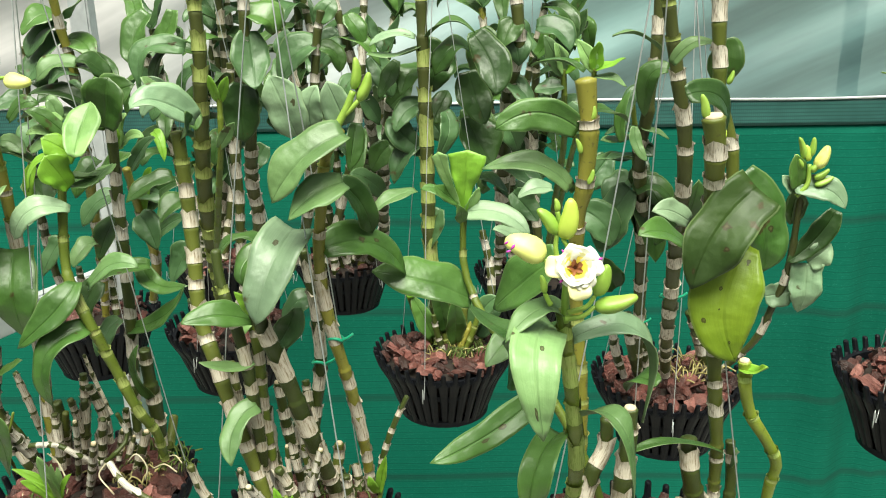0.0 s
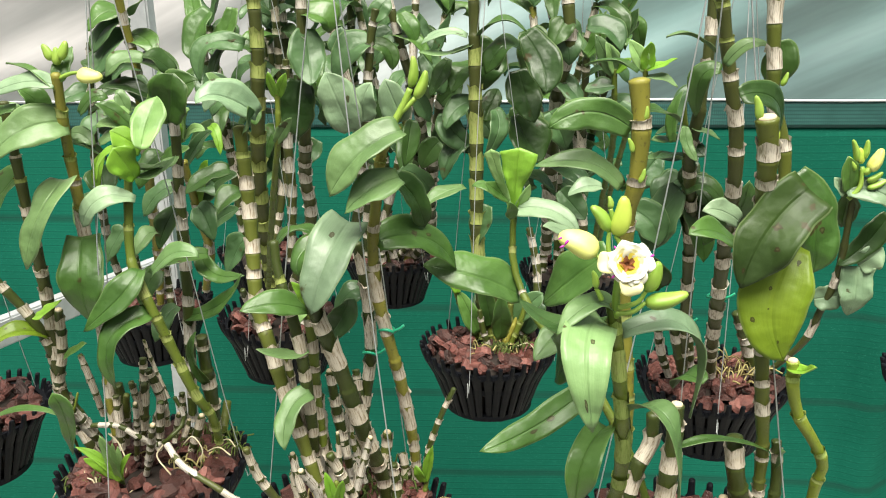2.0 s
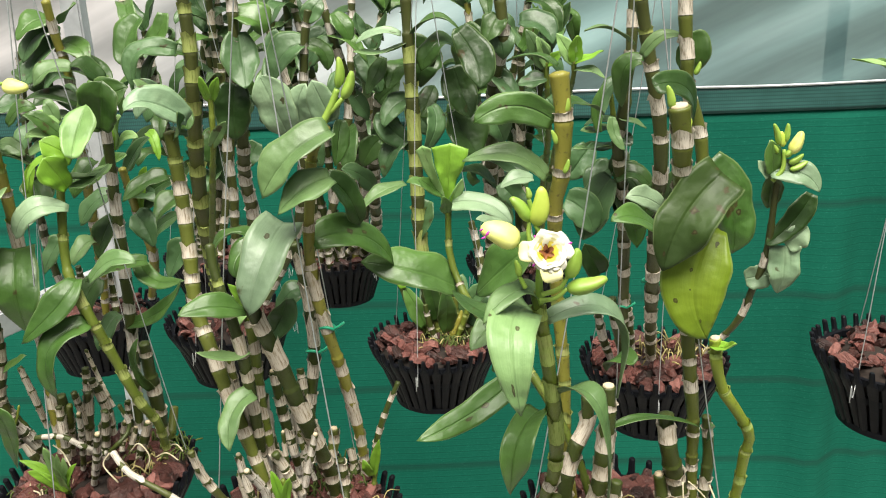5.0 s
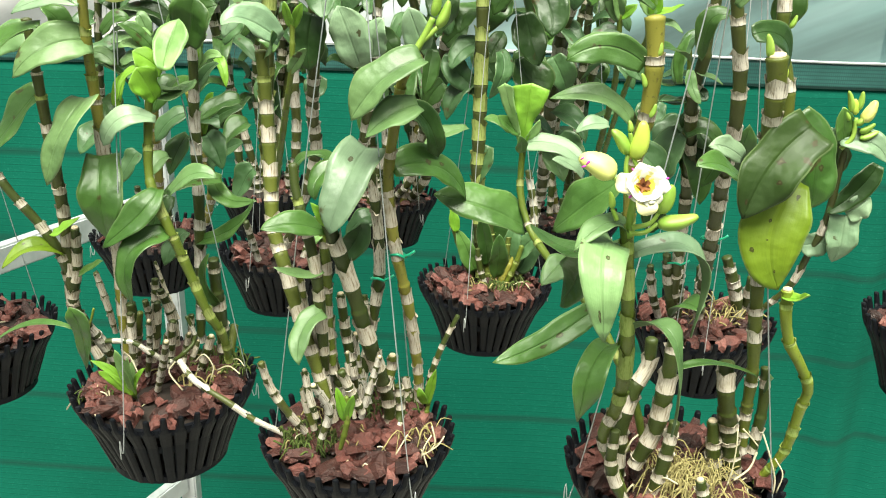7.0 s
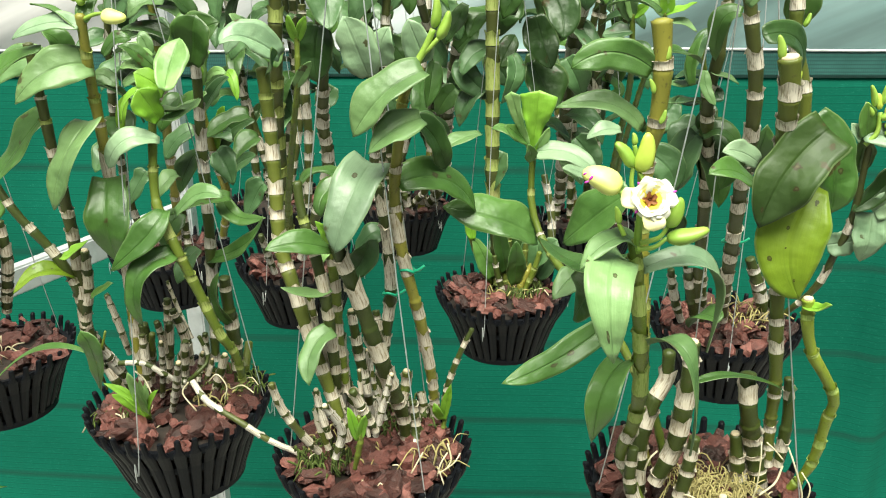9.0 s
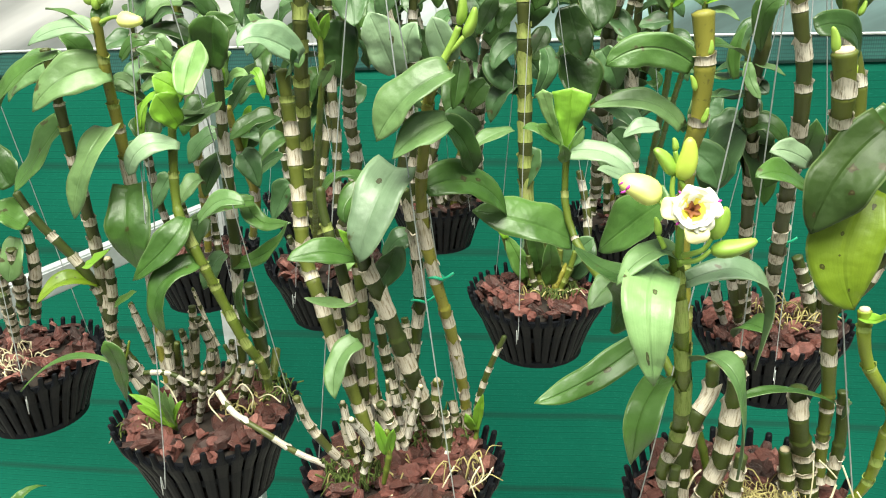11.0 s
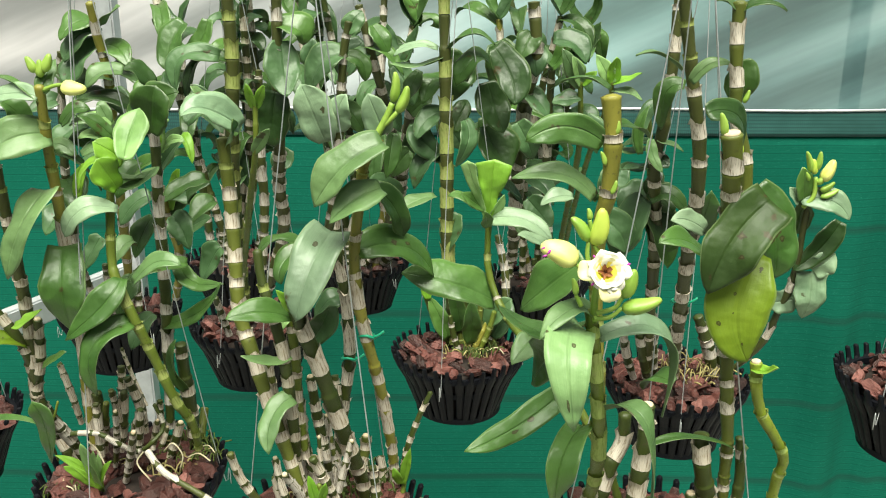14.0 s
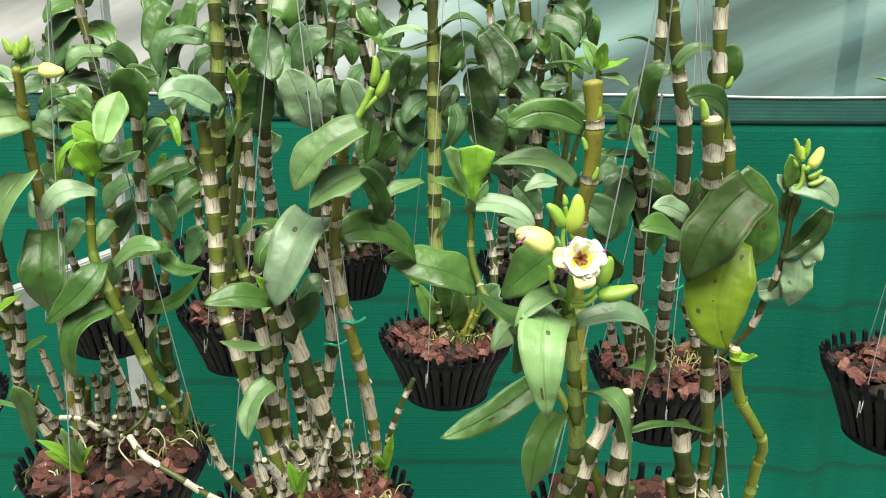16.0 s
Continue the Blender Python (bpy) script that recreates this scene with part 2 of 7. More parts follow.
def bark_material():
    m, n, l, b = material("red_bark", 0.42, spec=0.5)
    f = noise_at(n, l, 1.0, mapped(n, l, (3.0, 3.0, 9.0)), 6.0, 0.7)
    own = ramp(n, l, rand(n), [(0.0, (0.030, 0.012, 0.010)), (0.45, (0.085, 0.028, 0.022)), (0.8, (0.170, 0.058, 0.048)), (1.0, (0.280, 0.115, 0.095))])
    col = mixed(n, l, 0.85, own, ramp(n, l, f, [(0.28, (0.30, 0.26, 0.24)), (0.55, (1, 1, 1)), (0.8, (1.0, 1.0, 1.0))]), "MULTIPLY")
    col = mixed(n, l, ramp(n, l, f, [(0.6, (0, 0, 0)), (0.75, (0.5, 0.5, 0.5))]), col, (0.50, 0.30, 0.24))
    l.new(col, b.inputs["Base Color"])
    bump(n, l, b, f, 0.9, 0.004)
    return m


BARK = bark_material()


def cloth_material():
    """Knitted green shade cloth: fine courses, darker seams, a slightly uneven weave."""
    m, n, l, b = material("green_shade_cloth", 0.85, spec=0.12)
    tc = n.new("ShaderNodeTexCoord").outputs["Object"]
    sep = n.new("ShaderNodeSeparateXYZ")
    l.new(tc, sep.inputs[0])
    warp = noise_at(n, l, 2.2, tc, 3.0)
    zz = math_node(n, l, "ADD", sep.outputs[2], math_node(n, l, "MULTIPLY", warp, 0.012))
    rows = math_node(n, l, "SINE", math_node(n, l, "MULTIPLY", zz, 2 * math.pi / 0.0165))
    big = noise_at(n, l, 1.0, mapped(n, l, (1.6, 1, 2.2)), 5.0)
    streak = noise_at(n, l, 1.0, mapped(n, l, (60, 1, 420)), 3.0, 0.7)
    col = ramp(n, l, big, [(0.3, (0.003, 0.086, 0.055)), (0.7, (0.006, 0.132, 0.088))])
    col = mixed(n, l, ramp(n, l, rows, [(0.0, (0.16, 0.16, 0.16)), (0.06, (0, 0, 0))]), col, (0.003, 0.070, 0.048))
    col = mixed(n, l, ramp(n, l, streak, [(0.55, (0, 0, 0)), (0.72, (0.4, 0.4, 0.4))]), col, (0.016, 0.17, 0.12))
    col = mixed(n, l, ramp(n, l, rows, [(0.88, (0, 0, 0)), (1.0, (0.55, 0.55, 0.55))]), col, (0.002, 0.045, 0.032))
    speck = noise_at(n, l, 380.0, tc, 1.0, 0.4)
    col = mixed(n, l, ramp(n, l, speck, [(0.66, (0, 0, 0)), (0.76, (0.22, 0.22, 0.22))]), col, (0.05, 0.28, 0.20))
    seam = math_node(n, l, "SINE", math_node(n, l, "MULTIPLY", math_node(n, l, "ADD", zz, 0.06), 2 * math.pi / 0.21))
    col = mixed(n, l, ramp(n, l, seam, [(0.94, (0, 0, 0)), (1.0, (0.5, 0.5, 0.5))]), col, (0.012, 0.040, 0.032))
    l.new(col, b.inputs["Base Color"])
    bump(n, l, b, math_node(n, l, "ADD", math_node(n, l, "MULTIPLY", rows, 0.12), streak), 0.16, 0.002)
    return m


CLOTH = cloth_material()


def hem_material():
    m, n, l, b = material("cloth_hem", 0.6, spec=0.35)
    tc = n.new("ShaderNodeTexCoord").outputs["Object"]
    sep = n.new("ShaderNodeSeparateXYZ")
    l.new(tc, sep.inputs[0])
    ribs = math_node(n, l, "SINE", math_node(n, l, "MULTIPLY", sep.outputs[0], 2 * math.pi / 0.0042))
    rows = math_node(n, l, "SINE", math_node(n, l, "MULTIPLY", sep.outputs[2], 2 * math.pi / 0.0075))
    big = noise_at(n, l, 14.0, tc, 4.0)
    col = ramp(n, l, big, [(0.3, (0.018, 0.080, 0.072)), (0.7, (0.040, 0.140, 0.126))])
    knit = math_node(n, l, "MULTIPLY", math_node(n, l, "ADD", ribs, 1.0), math_node(n, l, "ADD", rows, 1.0))
    col = mixed(n, l, ramp(n, l, knit, [(0.2, (0.6, 0.6, 0.6)), (0.9, (0, 0, 0))]), col, (0.006, 0.030, 0.028))
    l.new(col, b.inputs["Base Color"])
    return m


HEM = hem_material()


def film_material():
    """Milky greenhouse film: lets daylight through; fold shade and a lit white to teal gradient are in its colour."""
    m, n, l, b = material("milky_film", 0.4)
    tc = n.new("ShaderNodeTexCoord").outputs["Object"]
    sep = n.new("ShaderNodeSeparateXYZ")
    l.new(tc, sep.inputs[0])
    # diagonal streaks paint the shading of the folds into the film colour
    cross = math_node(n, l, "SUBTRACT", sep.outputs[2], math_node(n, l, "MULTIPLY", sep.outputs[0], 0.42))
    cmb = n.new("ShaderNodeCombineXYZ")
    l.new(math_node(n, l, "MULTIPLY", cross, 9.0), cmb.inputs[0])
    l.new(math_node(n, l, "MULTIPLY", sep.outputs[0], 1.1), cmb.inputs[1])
    fold_shade = noise_at(n, l, 1.0, cmb.outputs[0], 4.0, 0.55)
    # light coming through is painted as whiter film at left, teal to the right
    side_fade = math_node(n, l, "ADD", sep.outputs[0], math_node(n, l, "MULTIPLY", noise_at(n, l, 1.6, tc, 3.0), 0.5))
    tint = ramp(n, l, math_node(n, l, "ADD", math_node(n, l, "MULTIPLY", side_fade, 0.5), 0.35), [(0.10, (0.96, 0.90, 0.93)), (0.36, (0.70, 0.74, 0.77)), (0.50, (0.37, 0.59, 0.60)), (0.66, (0.28, 0.48, 0.49))])
    col = mixed(n, l, 0.75, tint, ramp(n, l, fold_shade, [(0.34, (0.36, 0.36, 0.38)), (0.62, (1, 1, 1))]), "MULTIPLY")
    l.new(col, b.inputs["Base Color"])
    tr = n.new("ShaderNodeBsdfTranslucent")
    l.new(col, tr.inputs["Color"])
    cl = n.new("ShaderNodeBsdfTransparent")
    s1, s2 = n.new("ShaderNodeMixShader"), n.new("ShaderNodeMixShader")
    s1.inputs[0].default_value, s2.inputs[0].default_value = 0.5, 0.20
    l.new(b.outputs[0], s1.inputs[1])
    l.new(tr.outputs[0], s1.inputs[2])
    l.new(s1.outputs[0], s2.inputs[1])
    l.new(cl.outputs[0], s2.inputs[2])
    l.new(s2.outputs[0], n["Material Output"].inputs["Surface"])
    return m


FILM = film_material()
# for the added backdrop; its tone sets how bright the film looks
PALEBACK = plain("pale_backdrop", (0.20, 0.26, 0.25), (0.30, 0.35, 0.34), 0.6, 0.8, 0, 0.05)
GRAVEL = plain("grey_gravel", (0.10, 0.095, 0.085), (0.28, 0.27, 0.25), 0.9, 60, 0, 0.8)


# ---- mesh helpers ----
def part(name, bm, mat, parent=None, label="", smooth=True):
    me = bpy.data.meshes.new(name)
    bm.to_mesh(me)
    bm.free()
    for p in me.polygons:
        p.use_smooth = smooth
    me.materials.append(mat)
    ob = new(name, me)
    ob.parent = parent
    if label:
        ob["label"] = label
    return ob


def empty(name, at):
    ob = new(name)
    ob.location = at
    ob.empty_display_size = 0.02
    return ob


def spline(pts, steps=8):
    """A smooth curve through a few points."""
    p = [Vector(q) for q in pts]
    if len(p) == 2:
        return [p[0].lerp(p[1], i / steps) for i in range(steps + 1)]
    p = [p[0] * 2 - p[1]] + p + [p[-1] * 2 - p[-2]]
    out = []
    for i in range(1, len(p) - 2):
        a, b, c, d = p[i - 1:i + 3]
        for k in range(steps):
            t = k / steps
            out.append(0.5 * (2 * b + (c - a) * t + (2 * a - 5 * b + 4 * c - d) * t * t + (3 * b - a - 3 * c + d) * t ** 3))
    out.append(p[-2])
    return out


def along(path, s):
    """Place and direction at the length s of a path."""
    for a, b in zip(path, path[1:]):
        d = (b - a).length
        if s <= d or b is path[-1]:
            return a + (b - a) * (s / d if d else 0), (b - a).normalized()
        s -= d


def length(path):
    return sum((b - a).length for a, b in zip(path, path[1:]))


def tube(bm, path, radii, sides=8, cap=True):
    """Rings round a path, joined into a tube with UVs: u round it, v along it in centimetres."""
    uv = bm.loops.layers.uv.verify()
    up = Vector((0.31, -0.83, 0.46))
    rings, vs, run = [], [], 0.0
    for i, q in enumerate(path):
        d = (path[min(i + 1, len(path) - 1)] - path[max(i - 1, 0)]).normalized()
        a = d.cross(up)
        a = a.normalized() if a.length > 1e-4 else d.orthogonal().normalized()
        c = d.cross(a)
        if i:
            run += (q - path[i - 1]).length
        vs.append(run * 100)
        rings.append([bm.verts.new(q + (a * math.cos(k * 2 * math.pi / sides) + c * math.sin(k * 2 * math.pi / sides)) * radii[i]) for k in range(sides)])
    for i in range(len(rings) - 1):
        for k in range(sides):
            f = bm.faces.new((rings[i][k], rings[i][(k + 1) % sides], rings[i + 1][(k + 1) % sides], rings[i + 1][k]))
            for lp, (u, v) in zip(f.loops, ((k, i), (k + 1, i), (k + 1, i + 1), (k, i + 1))):
                lp[uv].uv = (u / sides, vs[v])
    if cap:
        bm.faces.new(rings[0][::-1])
        bm.faces.new(rings[-1])
    return rings


def box(bm, lo, hi):
    v = [bm.verts.new((x, y, z)) for x in (lo[0], hi[0]) for y in (lo[1], hi[1]) for z in (lo[2], hi[2])]
    for f in ((0, 1, 3, 2), (4, 6, 7, 5), (0, 4, 5, 1), (2, 3, 7, 6), (0, 2, 6, 4), (1, 5, 7, 3)):
        bm.faces.new([v[i] for i in f])


# ---- the shade house ----
def sheet(name, x0, x1, z0, z1, y, nx, nz, mat, wave, label, thick=0.003):
    bm = bmesh.new()
    g = [[bm.verts.new((x0 + (x1 - x0) * i / nx, y + wave(x0 + (x1 - x0) * i / nx, z0 + (z1 - z0) * j / nz), z0 + (z1 - z0) * j / nz)) for j in range(nz + 1)] for i in range(nx + 1)]
    for i in range(nx):
        for j in range(nz):
            bm.faces.new((g[i][j], g[i + 1][j], g[i + 1][j + 1], g[i][j + 1]))
    ob = part(name, bm, mat)
    if thick:
        s = ob.modifiers.new("thickness", "SOLIDIFY")
        s.thickness, s.offset = thick, 1
    return tagged(ob, label, "wall", kind="structure")


WALL_Y = 1.80


def cloth_wave(x, z):
    low = min(1.0, max(0.0, (1.30 - z) / 0.45))
    fold = 0.028 * math.exp(-((x - 0.93) / 0.04) ** 2) - 0.030 * math.exp(-((x - 0.84) / 0.04) ** 2) + 0.02 * math.exp(-((x - 1.02) / 0.03) ** 2)
    return 0.006 * math.sin(3.1 * x + 1.7 * z) + fold * low + 0.004 * noise.noise((x * 4, z * 2.5, 0))


def film_wave(x, z):
    d = z - 0.42 * x
    return 0.07 + 0.06 * noise.noise((d * 5.5, x * 0.7, 2.0)) + 0.012 * math.sin(d * 34 + 2.5 * noise.noise((x, z, 5))) + 0.02 * noise.noise((x * 3, z * 3, 9))


HEM_Z = 1.293


def build_house():
    bm = bmesh.new()
    bmesh.ops.create_grid(bm, x_segments=24, y_segments=24, size=30)
    for v in bm.verts:
        v.co.z = 0.0
    tagged(part("ground", bm, GRAVEL), "grey gravel floor under the hanging baskets", "floor", kind="structure")
    sheet("wall_north", -2.6, 2.6, 0.0, HEM_Z - 0.052, WALL_Y, 170, 50, CLOTH, cloth_wave, "green knitted shade cloth wall with darker seams")
    hem = sheet("trim", -2.6, 2.6, HEM_Z - 0.054, HEM_Z, WALL_Y - 0.004, 170, 6, HEM, cloth_wave, "dark green doubled hem along the cloth's top edge")
    bm = bmesh.new()
    tube(bm, [Vector((-2.6 + 0.1 * i, WALL_Y - 0.008 + cloth_wave(-2.6 + 0.1 * i, HEM_Z), HEM_Z + 0.002 + 0.002 * math.sin(i * 0.9))) for i in range(53)], [0.003] * 53, 6)
    tagged(part("top_cord", bm, STEEL), "pale cord threaded along the hem of the shade cloth", "cord", kind="structure")
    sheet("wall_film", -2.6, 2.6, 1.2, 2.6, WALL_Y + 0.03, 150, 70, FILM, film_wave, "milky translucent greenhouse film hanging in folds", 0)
    bm = bmesh.new()
    box(bm, (0.882, 1.965, 0), (0.912, 2.005, 2.6))
    tagged(part("post", bm, DARKSTEEL, smooth=False), "dark painted steel post behind the greenhouse film", "post", kind="structure")
    # added plain wall: keeps the horizon from showing through the film
    bm = bmesh.new()
    box(bm, (-9.0, 8.0, 0.0), (9.0, 8.05, 3.2))
    tagged(part("backdrop", bm, PALEBACK, smooth=False), "plain pale wall added behind the film to hide the horizon", "wall", kind="structure")
    sheet("wall_south", -2.6, 2.6, 0.0, 1.3, -2.2, 60, 20, CLOTH, lambda x, z: 0.01 * math.sin(5 * x), "green shade cloth wall opposite")
    for nm, x in (("wall_west", -2.6), ("wall_east", 2.6)):
        ob = sheet(nm, -2.2, 1.8, 0.0, 1.3, 0, 40, 20, CLOTH, lambda x, z: 0.01 * math.sin(5 * x), "green shade cloth side wall")
        ob.matrix_world = pose(x, 0, 0, 0, 0, 90)


build_house()


def steel_frame(px, py):
    """Square-tube bench frame: an upright, and two rails that run back from it."""
    f = empty("bench_frame", (px, py, 0))
    tagged(f, "galvanised square-tube bench frame standing by the cloth", "frame")
    bm = bmesh.new()
    box(bm, (-0.016, -0.016, 0), (0.016, 0.016, 2.35))
    bmesh.ops.bevel(bm, geom=bm.edges[:], offset=0.003, segments=2, affect="EDGES")
    part("upright", bm, STEEL, f, smooth=False)
    for nm, z in (("top_rail", RAIL_TOP), ("low_rail", RAIL_LOW)):
        bm = bmesh.new()
        box(bm, (0.018, -0.0115, -0.030), (1.0, 0.0115, 0.0115))
        bmesh.ops.bevel(bm, geom=bm.edges[:], offset=0.003, segments=2, affect="EDGES")
        part(nm, bm, STEEL, f, smooth=False).matrix_local = pose(0, 0, z, 0, 0, RAIL_TURN)


# ---- hanging baskets ----
R_TOP, R_BOT, DEEP = 0.0735, 0.047, 0.077
SLATS = 36


def basket_meshes():
    bm = bmesh.new()
    # one rib of the basket, standing at angle zero: broad and flat below, a round peg above the rim
    prof = [(R_BOT, -DEEP, 0.0018, 0.0035), (R_BOT + 0.62 * (R_TOP - R_BOT), -DEEP * 0.42, 0.0021, 0.0046), (R_TOP - 0.0008, -0.0150, 0.0023, 0.0053),
            (R_TOP + 0.0008, -0.0105, 0.0026, 0.0028), (R_TOP + 0.0034, -0.0010, 0.0025, 0.0025), (R_TOP + 0.0037, 0.0002, 0.0019, 0.0019)]
    rows = []
    for r, z, dx, dy in prof:
        rows.append([bm.verts.new((r + dx * math.cos(k * math.pi / 4), dy * math.sin(k * math.pi / 4), z)) for k in range(8)])
    for a, b in zip(rows, rows[1:]):
        for k in range(8):
            bm.faces.new((a[k], a[(k + 1) % 8], b[(k + 1) % 8], b[k]))
    bm.faces.new(rows[0][::-1])
    bm.faces.new(rows[-1])
    slat = bpy.data.meshes.new("slat")
    bm.to_mesh(slat)
    bm.free()
    slat.materials.append(BLACK)
    rings = []
    for r, z, h, t in ((R_TOP - 0.004, -0.0150, 0.0030, 0.0022), (R_BOT + 0.55 * (R_TOP - R_BOT) - 0.003, -DEEP * 0.48, 0.003, 0.0025), (R_BOT - 0.001, -DEEP + 0.003, 0.003, 0.004)):
        bm = bmesh.new()
        n = 48
        q = [[bm.verts.new((math.cos(i * 2 * math.pi / n) * (r + dx), math.sin(i * 2 * math.pi / n) * (r + dx), z + dz)) for dx, dz in ((-t, -h), (t, -h), (t, h), (-t, h))] for i in range(n)]
        for i in range(n):
            for k in range(4):
                bm.faces.new((q[i][k], q[(i + 1) % n][k], q[(i + 1) % n][(k + 1) % 4], q[i][(k + 1) % 4]))
        me = bpy.data.meshes.new("ring")
        bm.to_mesh(me)
        bm.free()
        me.materials.append(BLACK)
        rings.append(me)
    bm = bmesh.new()
    bmesh.ops.create_cone(bm, cap_ends=True, segments=32, radius1=R_BOT, radius2=R_BOT, depth=0.003)
    plate = bpy.data.meshes.new("base_plate")
    bm.to_mesh(plate)
    bm.free()
    plate.materials.append(BLACK)
    return slat, rings, plate


SLAT, RINGS, PLATE = basket_meshes()


def bark_meshes(count=7):
    out = []
    rnd = random.Random(4)
    for c in range(count):
        bm = bmesh.new()
        n = 7
        a, b, h = 0.5 * rnd.uniform(0.8, 1.1), 0.5 * rnd.uniform(0.45, 0.75), rnd.uniform(0.10, 0.2)
        outline = [(math.cos(k * 2 * math.pi / n) * a * rnd.uniform(0.75, 1.1), math.sin(k * 2 * math.pi / n) * b * rnd.uniform(0.75, 1.1)) for k in range(n)]
        lo = [bm.verts.new((x, y, -h * rnd.uniform(0.6, 1))) for x, y in outline]
        hi = [bm.verts.new((x * 0.86, y * 0.86, h * rnd.uniform(0.2, 1.1))) for x, y in outline]
        top = bm.verts.new((0, 0, h * rnd.uniform(0.6, 1.4)))
        bm.faces.new(lo[::-1])
        for k in range(n):
            bm.faces.new((lo[k], lo[(k + 1) % n], hi[(k + 1) % n], hi[k]))
            bm.faces.new((hi[k], hi[(k + 1) % n], top))
        me = bpy.data.meshes.new("bark_chip")
        bm.to_mesh(me)
        bm.free()
        me.materials.append(BARK)
        out.append(me)
    return out


CHIPS = bark_meshes()


def basket(x, y, z, seed, chips=60, turn=0.0, hook=0.45, wires=(30, 150, 270), lean=(0, 0), note="filled with red bark chips"):
    rnd = random.Random(seed)
    b = empty("hanging_basket", (x, y, z))
    b.rotation_euler = (0, 0, radians(turn))
    tagged(b, "black slatted plastic orchid basket hanging on wires", "basket", "hanging baskets")
    for i in range(SLATS):
        o = new("slat", SLAT)
        o.parent = b
        o.rotation_euler = (radians(rnd.uniform(-1, 1)), radians(rnd.uniform(-1.5, 1.5)), i * 2 * math.pi / SLATS)
        o.scale = (1, 1, rnd.uniform(0.97, 1.02))
    for me, nm in zip(RINGS, ("top_ring", "middle_ring", "bottom_ring")):
        new(nm, me).parent = b
    p = new("base_plate", PLATE)
    p.parent, p.location = b, (0, 0, -DEEP + 0.0035)
    # the mix inside, heaped a little, with loose chips on it
    k = empty("potting_bark", (x, y, z))
    tagged(k, "coarse red-brown bark mix " + note.replace("filled with red bark chips", "heaped inside the black basket"), "bark", "potting bark")
    bm = bmesh.new()
    prof = [(R_BOT - 0.006, -DEEP + 0.006), (R_BOT + 0.5 * (R_TOP - R_BOT) - 0.0075, -DEEP * 0.5), (R_TOP - 0.0085, -0.018), (0.045, -0.011), (0.02, -0.009)]
    n, rows = 28, []
    for r, zz in prof:
        rows.append([bm.verts.new((math.cos(i * 2 * math.pi / n) * r, math.sin(i * 2 * math.pi / n) * r, zz + (rnd.uniform(-0.002, 0.002) if zz > -0.02 else 0))) for i in range(n)])
    for a, c in zip(rows, rows[1:]):
        for i in range(n):
            bm.faces.new((a[i], a[(i + 1) % n], c[(i + 1) % n], c[i]))
    bm.faces.new(rows[-1])
    bm.faces.new(rows[0][::-1])
    part("root_ball", bm, MIX, k, "dark compacted mix")
    for i in range(chips):
        r, a = (R_TOP - 0.0085) * rnd.random() ** 0.46, rnd.uniform(0, 2 * math.pi)
        o = new("bark_chip", rnd.choice(CHIPS))
        o.parent = k
        o.location = (r * math.cos(a), r * math.sin(a), -0.0105 + rnd.uniform(0, 0.009))
        o.rotation_euler = (rnd.uniform(-0.75, 0.75), rnd.uniform(-0.75, 0.75), rnd.uniform(0, 6.3))
        s = rnd.uniform(0.006, 0.012) if rnd.random() < 0.35 else rnd.uniform(0.014, 0.034)
        o.scale = (s, s * rnd.uniform(0.7, 1.1), s * rnd.uniform(0.7, 1.2))
    # wires from the rim to one hook above
    if wires:
        h = empty("wire_hanger", (x, y, z))
        tagged(h, "thin galvanised wire hanger holding up a basket", "wire", "wire hangers")
        top = Vector((lean[0], lean[1], hook))
        for w in wires:
            a = radians(w)
            foot = Vector((math.cos(a) * (R_TOP - 0.002), math.sin(a) * (R_TOP - 0.002), -0.014))
            bm = bmesh.new()
            bow = Vector((rnd.uniform(-1, 1), rnd.uniform(-1, 1), 0)) * 0.004
            out = Vector((math.cos(a), math.sin(a), 0)) * 0.008
            tube(bm, spline([foot + out + Vector((0, 0, -0.02)), foot + out * 0.9 + Vector((0, 0, -0.004)), foot, foot.lerp(top, 0.5) + bow, top], 4), [0.0005] * 17, 5)
            part("wire", bm, WIRE, h)
    return b


# ---- orchids ----
def plant(x, y, z, label):
    return tagged(empty("orchid_plant", (x, y, z - 0.02)), label, "orchid", "hanging orchids")


def put(ob, parent):
    """Keep world places for meshes made in world space."""
    o = parent
    at = Vector()
    while o is not None:
        at += o.location
        o = o.parent
    for v in ob.data.vertices:
        v.co -= at
    return ob


